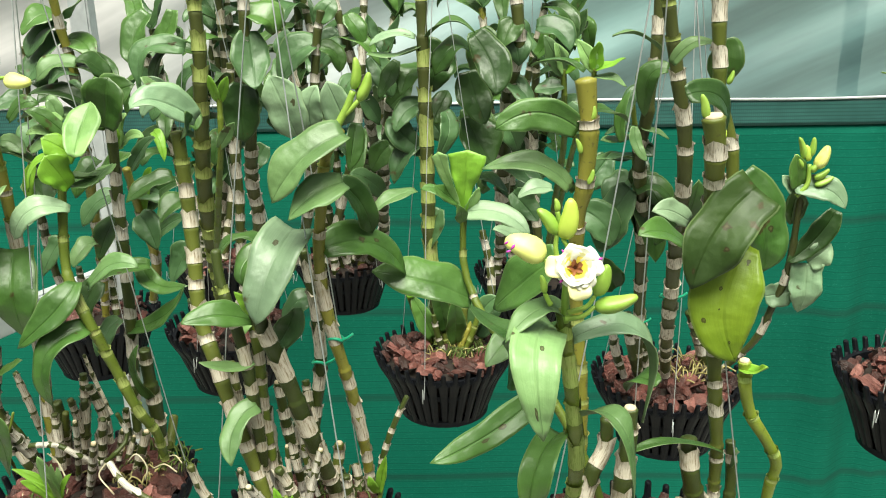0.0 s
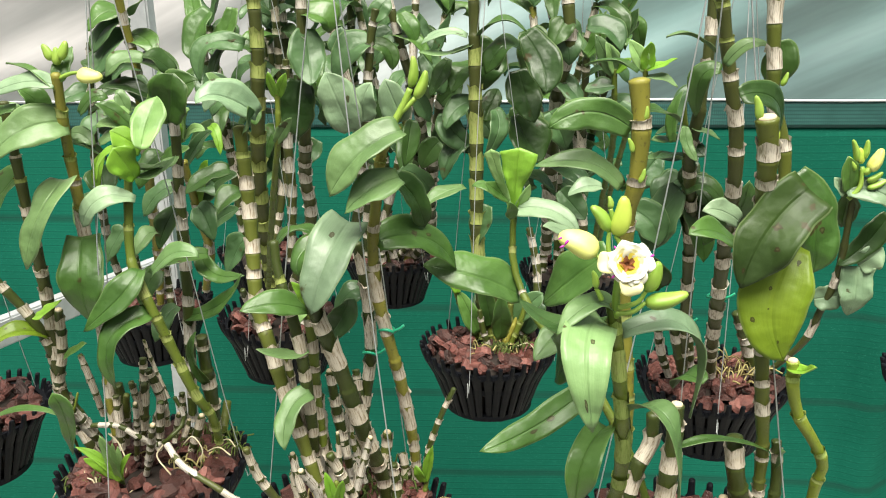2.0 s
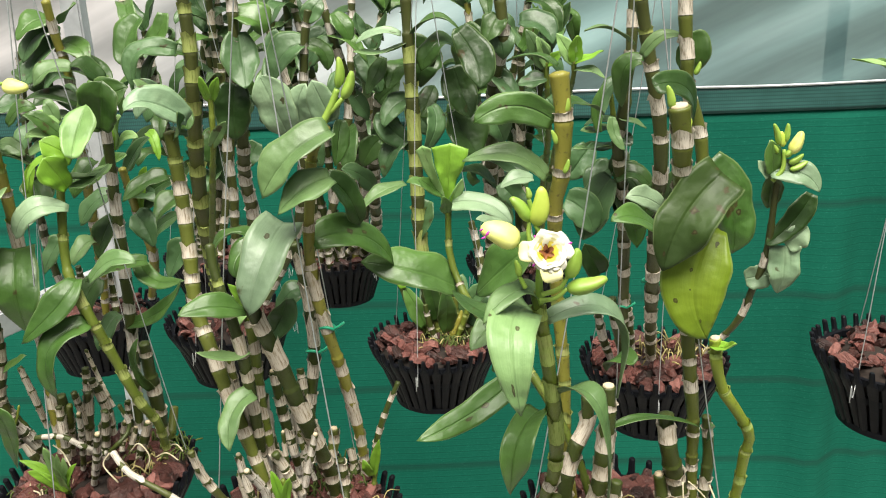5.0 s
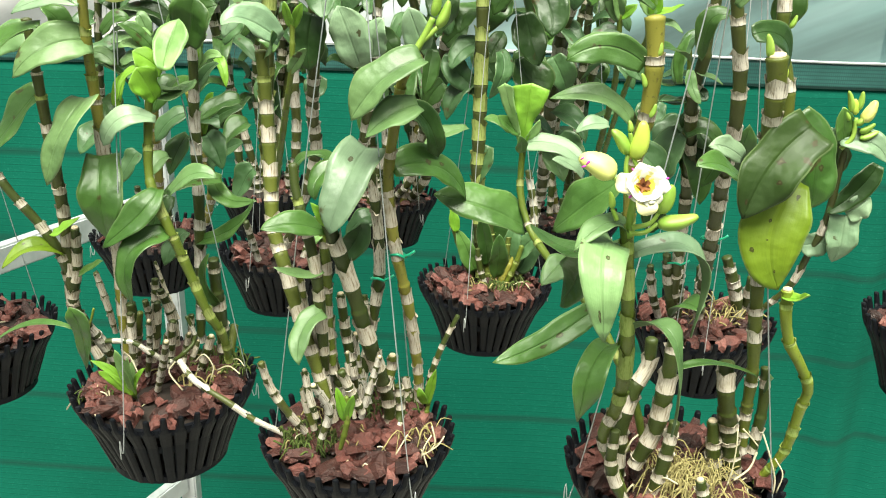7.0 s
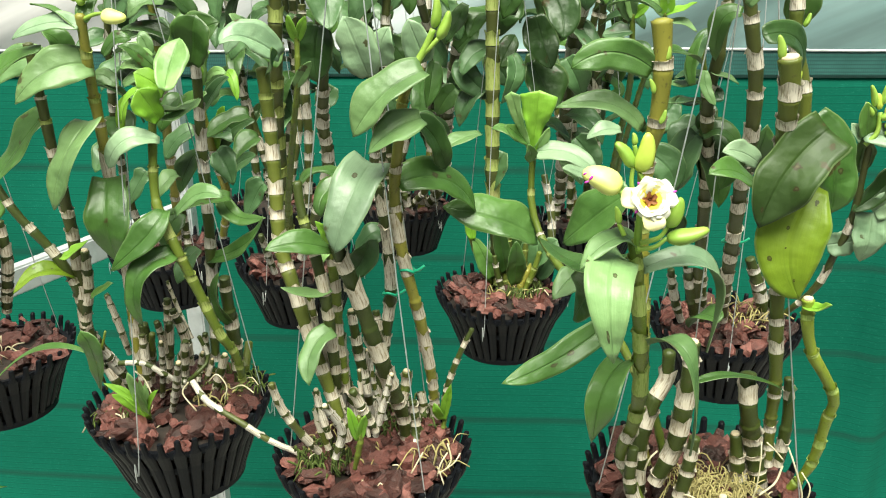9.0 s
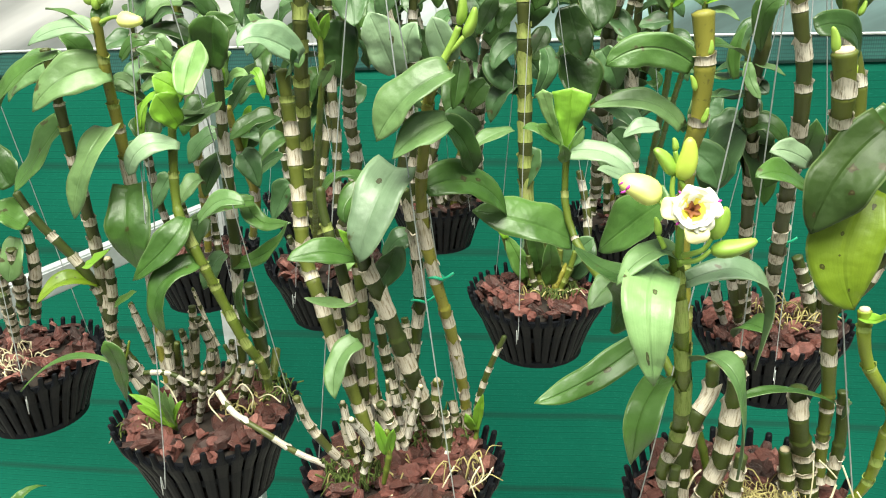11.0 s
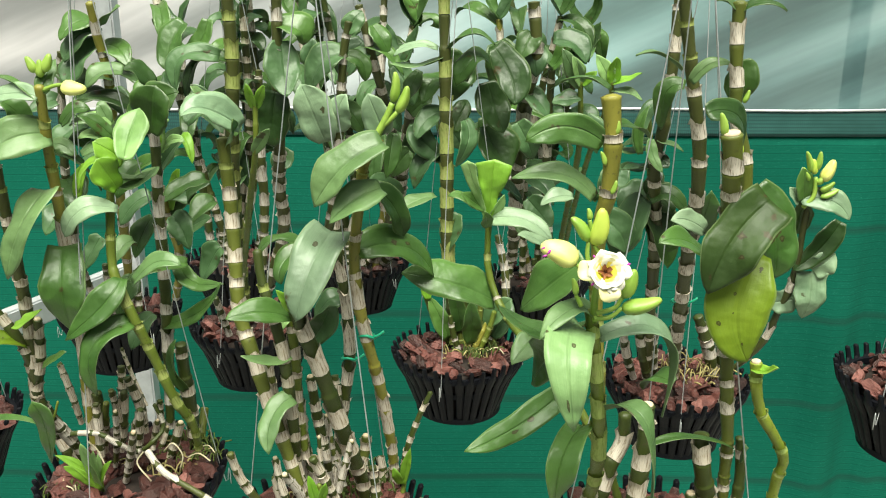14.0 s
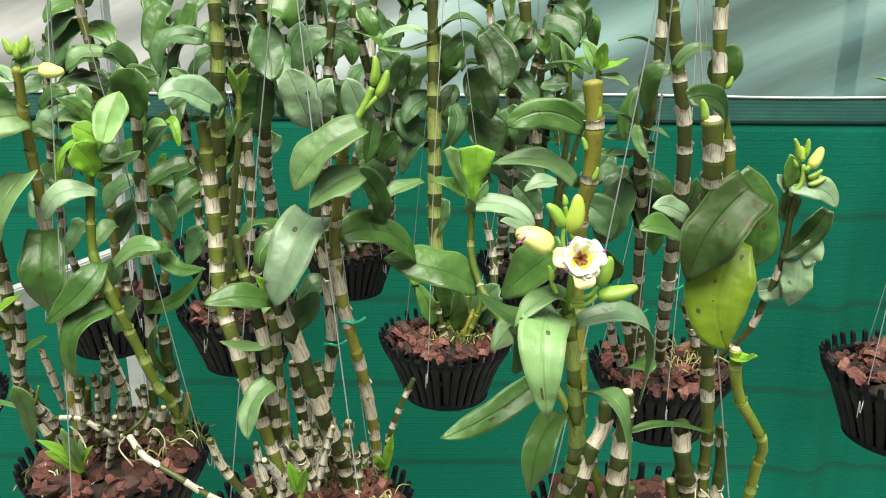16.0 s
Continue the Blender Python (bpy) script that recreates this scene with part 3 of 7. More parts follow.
def cane(p, pts, r=0.0055, tone="olive", node=0.021, cover=0.5, skin="cream", seed=1, top=0.75, foot=0.8, bare=0.0, cut=False, label="", skin2=""):
    """A jointed cane: swollen nodes, bare rind, and a papery sheath on the lower share of each joint, up to the bare upper length."""
    rnd = random.Random(seed)
    path = spline(pts, 10)
    L = length(path)
    cuts = [0.0]
    while cuts[-1] < L - node * 0.4:
        cuts.append(min(L, cuts[-1] + node * rnd.uniform(0.68, 1.32) * (0.75 if cuts[-1] < 0.05 else 1.0)))
    cuts[-1] = L
    rings, radii = [], []

    def size(s):
        u = s / L
        return r * (foot + (1 - foot) * min(1, u / 0.25) if u < 0.25 else 1 + (top - 1) * max(0, (u - 0.55) / 0.45))

    for a, b in zip(cuts, cuts[1:]):
        for f, k in ((0.0, 0.98), (0.10, 0.92), (0.5, 0.97), (0.88, 1.06), (0.95, 1.12)):
            s = a + (b - a) * f
            q, d = along(path, s)
            rings.append(q)
            radii.append(size(s) * k)
    rings.append(path[-1])
    radii.append(size(L) * (0.95 if cut else 0.55))
    bm = bmesh.new()
    tube(bm, rings, radii, 10)
    c = put(part("cane", bm, CANE[tone], p, label), p)
    # papery sheaths
    for i, (a, b) in enumerate(zip(cuts, cuts[1:])):
        high = a > L * (1 - bare)
        if rnd.random() > 0.93 or cover <= 0:
            continue
        share = min(0.97, cover * rnd.uniform(0.55, 1.45))
        kind = skin
        if high:
            kind = skin2
            if not skin2:
                share, kind = rnd.uniform(0.06, 0.24), rnd.choice(("green", "green", "cream"))
        bm = bmesh.new()
        n = 10
        seg = [along(path, a + (b - a) * share * f)[0] for f in (0.0, 0.35, 0.7, 1.0)]
        rr = [size(a) * k for k in (1.15, 1.08, 1.13, 1.24)]
        ring = tube(bm, seg, rr, n, cap=False)
        d = along(path, a)[1]
        for v in ring[-1]:
            v.co += d * rnd.uniform(-0.38, 0.14) * (b - a) * share + (v.co - seg[-1]) * rnd.uniform(-0.08, 0.14)
        s = put(part("sheath", bm, SHEATH[kind], c), c)
    if cut:
        q, d = along(path, L)
        bm = bmesh.new()
        tube(bm, [q - d * 0.0005, q + d * 0.0012, q + d * 0.0018], [size(L) * 0.9, size(L) * 0.8, size(L) * 0.35], 10)
        put(part("cut_end", bm, CUT, c, "dry cut stem end"), c)
    return c


def leaf(c, base, tip, width, face, bow=(0, 0, 0), tone="mid", fold=0.08, shape=0.36, twist=0.0, label="", foot=0.5, taper=0.0, flare=False):
    """One strap-shaped leaf with thickness: from base to tip, bowed by an offset of its middle, its upper side turned to face."""
    base, tip, bow, face = Vector(base), Vector(tip), Vector(bow), Vector(face).normalized()
    mid = (base + tip) / 2 + bow
    ctl = mid * 2 - (base + tip) / 2
    n, m = 18, 8
    bm = bmesh.new()
    uv = bm.loops.layers.uv.verify()
    up, dn = [], []
    rnd = random.Random(int((base.x + tip.z * 3 + tip.x * 7) * 1e5))
    ph, vee, droop = rnd.uniform(0, 6.3), rnd.uniform(0.16, 0.50), rnd.uniform(-0.3, 1.2)
    soft = tone == "petal"
    twist += rnd.uniform(-0.45, 0.45) * (0.4 if soft else 1)
    kink, bend = rnd.uniform(0.35, 0.7), 0.0 if soft else rnd.uniform(-0.45, 0.6)
    point, full = (3.0, 0.72) if soft else (rnd.uniform(2.1, 3.0), rnd.uniform(0.74, 0.92))
    rip, lop = rnd.uniform(9, 15), 0.0 if soft else rnd.uniform(-0.16, 0.16)
    if taper:
        point, full, vee, lop, bend, twist, droop = taper, 0.85, 0.20, 0.0, 0.12, 0.0, 0.4
    for i in range(n + 1):
        t = i / n
        q = base * (1 - t) ** 2 + ctl * 2 * t * (1 - t) + tip * t * t
        d = ((ctl - base) * (1 - t) + (tip - ctl) * t).normalized()
        s = d.cross(face)
        s = s.normalized() if s.length > 1e-3 else d.orthogonal().normalized()
        f = s.cross(d).normalized()
        if twist:
            ang = twist * (t - 0.5)
            s, f = s * math.cos(ang) + f * math.sin(ang), f * math.cos(ang) - s * math.sin(ang)
        # width along the leaf: clasping foot, broad middle, blunt point
        if t < shape:
            w = foot + (1 - foot) * ((t / shape) ** 1.3 if flare else math.sin(t / shape * math.pi / 2) ** 0.8)
        else:
            w = (1 - ((t - shape) / (1 - shape)) ** point) ** full
        w = max(w, 0.025) * width * 0.50 * (1 + 0.05 * math.sin(t * 9 + ph))
        ru, rd = [], []
        for j in range(m + 1):
            k = 2 * j / m - 1
            side = 1 if k > 0 else -1
            lift = (fold + vee * (1 - 0.6 * t)) * abs(k) * w * (1 - 0.15 * abs(k)) + 0.085 * width * math.sin(t * 7.5 + ph * side) * k * k * math.sin(t * math.pi) + 0.010 * width * math.cos(k * 7.5) * (1 - t) - droop * width * max(0, t - 0.6) ** 2
            lift -= bend * width * (math.sqrt((t - kink) ** 2 + 0.0016) + t - kink) * 0.45 * (1 + 0.5 * k * side * lop)
            lift += 0.018 * width * math.sin(t * rip + ph * 2 + 2.0 * k) * abs(k)
            co = q + s * (k * w * (1 + lop * side) * (1 + 0.03 * math.sin(t * rip * 1.7 + ph + side))) + f * lift
            th = 0.0006 * (1.25 - abs(k))
            ru.append(bm.verts.new(co + f * th))
            rd.append(bm.verts.new(co - f * th))
        up.append(ru)
        dn.append(rd)

    under, n_faces = [], [0]

    def quad(vs, ids):
        fc = bm.faces.new(vs)
        n_faces[0] += 1
        for lp, (i, j) in zip(fc.loops, ids):
            lp[uv].uv = (j / m, i / n)

    for i in range(n):
        for j in range(m):
            quad((up[i][j], up[i][j + 1], up[i + 1][j + 1], up[i + 1][j]), ((i, j), (i, j + 1), (i + 1, j + 1), (i + 1, j)))
            quad((dn[i][j], dn[i + 1][j], dn[i + 1][j + 1], dn[i][j + 1]), ((i, j), (i + 1, j), (i + 1, j + 1), (i, j + 1)))
            under.append(n_faces[0] - 1)
        quad((up[i][0], up[i + 1][0], dn[i + 1][0], dn[i][0]), ((i, 0), (i + 1, 0), (i + 1, 0), (i, 0)))
        quad((up[i][m], dn[i][m], dn[i + 1][m], up[i + 1][m]), ((i, m), (i, m), (i + 1, m), (i + 1, m)))
    # the midrib is a crease, not a soft valley
    for rows in (up, dn):
        for i in range(1, n):
            e = bm.edges.get((rows[i][m // 2], rows[i + 1][m // 2])) if not soft and i < n - 1 else None
            if e is not None:
                e.smooth = False
    for row, rev in ((0, False), (n, True)):
        for j in range(m):
            vs = [up[row][j], dn[row][j], dn[row][j + 1], up[row][j + 1]]
            fc = bm.faces.new(vs[::-1] if rev else vs)
    ob = put(part("leaf", bm, LEAF[tone], c, label), c)
    if tone != "petal":
        ob.data.materials.append(UNDER[tone in ("lime", "fresh", "yellow", "yellow_spotted")])
        for k in under:
            ob.data.polygons[k].material_index = 1
    return ob


def wild_plant(p, at, seed, canes, reach, tones=("back", "dark", "mid", "back")):
    """A plant grown from chance: canes that rise and lean from the basket, leaves alternating on their upper parts."""
    rnd = random.Random(seed)
    x, y, z = at
    for k in range(canes):
        a, r = rnd.uniform(0, 6.3), rnd.uniform(0.01, 0.05)
        foot = Vector((x + r * math.cos(a), y + r * math.sin(a), z - 0.022))
        h = reach * rnd.uniform(0.72, 1.08)
        top = foot + Vector((rnd.uniform(-0.09, 0.09), rnd.uniform(-0.07, 0.05), h))
        mid = foot.lerp(top, 0.5) + Vector((rnd.uniform(-0.025, 0.025), rnd.uniform(-0.02, 0.02), 0))
        c = cane(p, [foot, mid, top], rnd.uniform(0.0052, 0.0072), rnd.choice(("dim", "dim", "olive", "gold")), rnd.uniform(0.024, 0.032), rnd.uniform(0.4, 0.65), rnd.choice(("grey", "cream", "fibre")), seed * 31 + k)
        path = spline([foot, mid, top], 10)
        L = length(path)
        s, side = L * rnd.uniform(0.35, 0.5), rnd.uniform(0, 6.3)
        while s < L:
            q, d = along(path, s)
            side += math.pi + rnd.uniform(-0.7, 0.7)
            out = Vector((math.cos(side), math.sin(side), 0))
            ln = rnd.uniform(0.060, 0.098)
            tip = q + out * ln * rnd.uniform(0.5, 0.85) + Vector((0, 0, ln * rnd.uniform(-0.75, 0.35)))
            up = Vector((0, 0, 1)) - out * 0.3 + Vector((0, -0.45, 0))
            leaf(c, q, tip, rnd.uniform(0.021, 0.031), up, out * 0.008 + Vector((0, 0, rnd.uniform(0.008, 0.022))), rnd.choice(tones), rnd.uniform(0.15, 0.4))
            s += rnd.uniform(0.027, 0.046)
        q, d = along(path, L)
        for e in (-1, 1):
            leaf(c, q, q + Vector((e * 0.022, -0.01 * e, 0.055)), 0.024, (-e, -0.8, 0.4), (e * 0.006, 0, 0), rnd.choice(tones), 0.4)
    for k in range(5):
        a, r = rnd.uniform(0, 6.3), rnd.uniform(0.015, 0.05)
        foot = Vector((x + r * math.cos(a), y + r * math.sin(a), z - 0.022))
        cane(p, [foot, foot + Vector((rnd.uniform(-0.01, 0.01), rnd.uniform(-0.01, 0.01), rnd.uniform(0.03, 0.07)))], 0.0055, "olive", 0.017, 0.6, "grey", seed * 77 + k)


def bud(p, base, tip, r, mat, name="bud", label="", blunt=0.75):
    base, tip = Vector(base), Vector(tip)
    d = tip - base
    bm = bmesh.new()
    ts = [0, 0.05, 0.14, 0.27, 0.42, 0.58, 0.72, 0.84, 0.93, 1.0]
    ws = [0.24, 0.52, 0.84, 1.00, 0.98, 0.86, 0.70, 0.54, 0.38, 0.14]
    bend = d.cross(Vector((0.3, -1, 0.2))).normalized() * d.length * 0.07
    axis = [base + d * t + bend * math.sin(t * math.pi) for t in ts]
    turn = (base.x * 913 + base.z * 577) % 6.28
    for t, q, ring in zip(ts, axis, tube(bm, axis, [w ** blunt * r for w in ws], 18)):
        for k, v in enumerate(ring):
            a = k * 2 * math.pi / 18
            lobe = 0.10 * math.cos(3 * a + turn + 0.6 * t) + 0.035 * math.sin(7 * a + 5 * t + turn) * t
            v.co = q + (v.co - q) * (1 + lobe)
    return put(part(name, bm, mat, p, label), p)


def bud_mark(p, at, r, lean):
    """A small magenta streak on an opening bud."""
    at, d = Vector(at), Vector(lean).normalized()
    bm = bmesh.new()
    tube(bm, [at - d * r, at - d * r * 0.3, at + d * r * 0.5, at + d * r], [r * 0.1, r * 0.4, r * 0.45, r * 0.1], 7)
    return put(part("bud_mark", bm, MAGENTA, p), p)


def stalk(p, pts, r, mat=None, name="flower_stalk"):
    path = spline(pts, 5)
    bm = bmesh.new()
    tube(bm, path, [r * (1 - 0.25 * i / len(path)) for i in range(len(path))], 8)
    return put(part(name, bm, mat or BUDG, p), p)


def tepal(f, base, tip, width, face, mat, bow, name="petal"):
    """A thin cupped petal, built like a broad leaf."""
    LEAF["petal"] = mat
    ob = leaf(f, base, tip, width, face, bow, "petal", 0.2, 0.55)
    ob.name = name
    return ob


def bloom(p, at, face, r):
    """A half-open bloom: pale tepals with magenta tips round a flared yellow lip with a maroon throat."""
    at, face = Vector(at), Vector(face).normalized()
    rnd = random.Random(6)
    side = face.cross(Vector((0, 0, 1))).normalized()
    up = side.cross(face).normalized()
    bm = bmesh.new()
    tube(bm, [at - face * 0.012, at - face * 0.006, at - face * 0.001, at + face * 0.002], [0.002, r * 0.32, r * 0.66, r * 0.86], 20, cap=False)
    f = put(part("flower", bm, PETAL, p, "cream and yellow orchid bloom with magenta tips"), p)
    for ang, ln, w, tipped in ((74, 1.22, 1.60, 0), (18, 1.46, 1.60, 1), (178, 1.72, 1.25, 0), (126, 1.14, 1.45, 1), (-34, 1.20, 1.50, 0), (-84, 1.86, 1.30, 0), (-62, 1.42, 1.20, 1), (-138, 1.16, 1.40, 1)):
        o = side * -math.cos(radians(ang)) + up * math.sin(radians(ang))
        tepal(f, at + o * r * 0.25 - face * 0.004, at + o * r * ln + face * 0.001, r * w, face - o * 0.35, LIPPALE if ang in (178, -84) else PETAL, face * 0.003)
        if tipped:
            q = at + o * r * (ln - 0.06) + face * 0.0022
            bm = bmesh.new()
            tube(bm, [q - o * r * 0.14, q, q + o * r * 0.12], [r * 0.03, r * 0.08, r * 0.03], 8)
            put(part("petal_tip", bm, MAGENTA, f), f)
    # the lip: a ruffled pale rim, a yellow bowl, and the brown throat in its middle
    for nm, mat, r0, r1, d0, d1, wave in (("frill", PETAL, 0.78, 1.06, 0.0036, 0.0050, 0.07), ("lip_rim", LIPPALE, 0.60, 0.82, 0.0022, 0.0040, 0.05), ("lip", LIP, 0.10, 0.64, -0.0016, 0.0026, 0.06), ("throat", THROAT, 0.05, 0.36, -0.0002, 0.0016, 0.42)):
        bm = bmesh.new()
        n = 32
        rows = []
        for k, t in enumerate((0.0, 0.5, 1.0)):
            ring = []
            for i in range(n):
                a = i * 2 * math.pi / n
                ruffle = 1 + wave * t * (math.sin(5 * a + 1.3) + 0.6 * math.sin(9 * a + 0.4 + 2 * r0)) / 1.6
                lift = d0 + (d1 - d0) * t ** 1.4 + (0.0007 * math.sin(7 * a) * t if nm in ("frill", "lip_rim") else 0)
                ring.append(bm.verts.new(at + (side * math.cos(a) + up * math.sin(a)) * r * (r0 + (r1 - r0) * t) * ruffle + face * lift))
            rows.append(ring)
        for a, b in zip(rows, rows[1:]):
            for i in range(n):
                bm.faces.new((a[i], a[(i + 1) % n], b[(i + 1) % n], b[i]))
        if r0 < 0.2:
            bm.faces.new(rows[0])
        put(part(nm, bm, mat, f), f)


def tie(at, r, lean=(0, 0, 1)):
    """A loop of green plastic tape knotted round a cane."""
    e = tagged(empty("plant_tie", at), "green plastic tape tied round an orchid cane", "tie", "plant ties")
    d = Vector(lean).normalized()
    a = d.orthogonal().normalized()
    b = d.cross(a)
    bm = bmesh.new()
    tube(bm, [(a * math.cos(k * math.pi / 8) + b * math.sin(k * math.pi / 8)) * r + d * 0.0012 * math.sin(k * 0.8) for k in range(17)], [0.0012] * 17, 6)
    part("loop", bm, TIE, e)
    bm = bmesh.new()
    q = Vector((r * 0.9, -r * 0.5, 0))
    tube(bm, spline([q, q + Vector((0.004, -0.001, 0.002)), q + Vector((0.008, -0.001, 0.005))], 4), [0.0011] * 9, 6)
    part("tail", bm, TIE, e)


def moss(at, radius, strands, seed, mat, thick=0.0006, height=0.014, label="dry straw-coloured moss tangled on the bark", spread=0.009):
    rnd = random.Random(seed)
    bm = bmesh.new()
    for k in range(strands):
        a, r = rnd.uniform(0, 6.3), radius * math.sqrt(rnd.random())
        q = Vector((r * math.cos(a), r * math.sin(a), -0.012))
        pts = [q]
        w = Vector((rnd.uniform(-1, 1), rnd.uniform(-1, 1), 0)) * spread
        pts.append(q + w + Vector((0, 0, rnd.uniform(0.2, 1) * height)))
        pts.append(q + w * 2.0 + Vector((rnd.uniform(-1, 1), rnd.uniform(-1, 1), 0)) * spread * 0.7 + Vector((0, 0, rnd.uniform(-0.1, 0.6) * height)))
        tube(bm, spline(pts, 3), [thick * rnd.uniform(0.7, 1.4)] * 7, 4)
    ob = part("moss", bm, mat)
    ob.location = at
    return tagged(ob, label, "moss", kind="stuff")


def root(c, pts, r=0.0014):
    path = spline(pts, 5)
    bm = bmesh.new()
    tube(bm, path, [r] * len(path), 6)
    return put(part("root", bm, ROOT, c), c)


def grass_clump(x, y, seed):
    """A tall arching strap-leaved plant that grows from the floor below the baskets."""
    rnd = random.Random(seed)
    g = tagged(empty("strap_plant", (x, y, 0)), "arching green strap-leaved plant growing up from the floor", "plant")
    for k in range(16):
        a = rnd.uniform(0, 6.3)
        top = Vector((x + 0.19 * math.cos(a), y + 0.14 * math.sin(a), rnd.uniform(0.50, 0.66)))
        leaf(g, (x + 0.01 * math.cos(a), y + 0.01 * math.sin(a), 0.0), top, 0.028, (math.cos(a), math.sin(a) - 0.5, 0.8), (-0.05 * math.cos(a), -0.04 * math.sin(a), 0.20), rnd.choice(("mid", "pale")), 0.3)
    return g


# ---- frame and baskets ----
steel_frame(-0.580, 1.42)
b_left = (-0.275, 0.637, 1.138)
b_centre = (-0.096, 0.585, 1.131)
b_right = (0.145, 0.535, 1.150)
b_mid = (0.002, 0.915, 1.132)
b_four = (-0.252, 0.975, 1.141)
b_two = (-0.447, 1.040, 1.130)
b_edge = (-0.527, 0.765, 1.117)
b_seven = (0.238, 0.850, 1.129)
b_nine = (0.441, 0.740, 1.182)
b_five = (-0.353, 1.270, 1.133)
b_three = (-0.155, 1.250, 1.134)
b_six = (0.119, 1.183, 1.135)
default = (200, 320, 80)
for i, (at, chips, wires) in enumerate(((b_left, 260, (264, 20, 142)), (b_centre, 260, (172, 312, 58)), (b_right, 250, (190, 338, 85)), (b_mid, 170, (255, 15, 135)),
                                        (b_four, 90, (250, 10, 130)), (b_two, 50, default), (b_edge, 170, (300, 60, 180)), (b_seven, 150, (262, 30, 150)), (b_nine, 120, (215, 335, 95)),
                                        (b_five, 40, default), (b_three, 40, default), (b_six, 40, default))):
    basket(*at, 11 + i, chips, turn=17.0 * i, wires=wires)


# ---- orchids, cane by cane ----

p_left = plant(*b_left, "banded orchid with many canes and leathery green leaves, budding")
c = cane(p_left, [(-0.307, 0.64, 1.152), (-0.308, 0.64, 1.195), (-0.306, 0.64, 1.246), (-0.303, 0.63, 1.303), (-0.3, 0.62, 1.374), (-0.297, 0.61, 1.418), (-0.292, 0.6, 1.463)], 0.0046, 'gold', seed=1, node=0.028, cover=0.9, skin='cream', bare=0.42)
leaf(c, (-0.294, 0.610, 1.426), (-0.343, 0.585, 1.402), 0.0297, (0.15, -0.85, 0.6), (0.002, -0.005, 0.01), 'pale', foot=0.7, shape=0.4)
leaf(c, (-0.303, 0.610, 1.384), (-0.335, 0.590, 1.321), 0.0311, (-0.3, -0.75, 0.65), (0.003, -0.01, 0.008), 'pale', foot=0.9, shape=0.32)
leaf(c, (-0.300, 0.618, 1.338), (-0.298, 0.598, 1.269), 0.0322, (0.03, -0.85, 0.6), (0.004, -0.012, 0.007), 'mid', foot=0.8, shape=0.45)
leaf(c, (-0.359, 0.660, 1.425), (-0.410, 0.650, 1.399), 0.0241, (0.0, -0.85, 0.55), (0.001, 0, 0.008), 'pale', foot=0.7)
leaf(c, (-0.294, 0.6, 1.451), (-0.333, 0.61, 1.47), 0.011, (0.013, 0.022, 1.044), (0.001, 0, 0.003), 'mid')
leaf(c, (-0.294, 0.600, 1.454), (-0.345, 0.600, 1.445), 0.0157, (0.0, -0.75, 0.65), (0.001, 0, 0.006), 'sheen')
leaf(c, (-0.291, 0.6, 1.457), (-0.285, 0.61, 1.481), 0.013, (0.07, -0.888, 0.497), (0, 0, 0), 'mid')
leaf(c, (-0.301, 0.62, 1.41), (-0.271, 0.64, 1.38), 0.015, (-0.017, -0.163, 1.016), (0.001, 0, 0.006), 'dark')
c = cane(p_left, [(-0.323, 0.64, 1.13), (-0.338, 0.64, 1.163), (-0.35, 0.64, 1.2), (-0.346, 0.635, 1.239), (-0.343, 0.63, 1.29), (-0.34, 0.62, 1.339), (-0.343, 0.62, 1.388), (-0.346, 0.62, 1.441)], 0.0047, 'dim', seed=2, node=0.024, cover=0.55, skin='cream', bare=0.2)
leaf(c, (-0.348, 0.630, 1.386), (-0.386, 0.610, 1.335), 0.0291, (-0.2, -0.6, 0.8), (0, 0, 0.002), 'mid', foot=0.6)
leaf(c, (-0.326, 0.6, 1.437), (-0.386, 0.6, 1.382), 0.024, (-0.102, -0.512, 0.948), (-0.009, 0, 0.008), 'mid')
c = cane(p_left, [(-0.214, 0.63, 1.159), (-0.214, 0.62, 1.188), (-0.222, 0.61, 1.213), (-0.233, 0.605, 1.251), (-0.244, 0.6, 1.288), (-0.255, 0.605, 1.311), (-0.26, 0.61, 1.332), (-0.258, 0.615, 1.374), (-0.256, 0.62, 1.403)], 0.0039, 'green', seed=3, node=0.026, cover=0.3, skin='green', bare=0.3)
leaf(c, (-0.2397, 0.6050, 1.4079), (-0.2357, 0.6360, 1.4401), 0.0245, (0.1, -0.6, 0.8), (-0.0019, 0.0000, 0.0000), 'fresh', shape=0.6, foot=0.35, fold=0.2)
leaf(c, (-0.2476, 0.6220, 1.4047), (-0.2615, 0.6100, 1.4217), 0.0205, (0.23, -0.79, 0.723), (0.0000, 0.0000, 0.0000), 'lime', shape=0.6)
leaf(c, (-0.2513, 0.6150, 1.3850), (-0.2579, 0.6000, 1.4098), 0.0232, (0.23, -0.79, 0.723), (0.0000, 0.0000, 0.0000), 'lime', shape=0.68, foot=0.35)
leaf(c, (-0.253, 0.61, 1.408), (-0.279, 0.61, 1.383), 0.009, (-0.192, -0.525, 0.926), (-0.005, 0, 0.006), 'lime')
leaf(c, (-0.252, 0.62, 1.384), (-0.229, 0.64, 1.397), 0.014, (-0.007, -0.291, 0.957), (0, 0, -0.004), 'pale')
leaf(c, (-0.26, 0.64, 1.429), (-0.29, 0.63, 1.431), 0.011, (0.002, -0.419, 0.897), (0.001, 0, 0.006), 'fresh')
leaf(c, (-0.251, 0.610, 1.370), (-0.293, 0.595, 1.351), 0.0188, (0.0, -0.75, 0.7), (-0.002, -0.004, 0.012), 'sheen', foot=0.4, shape=0.6)
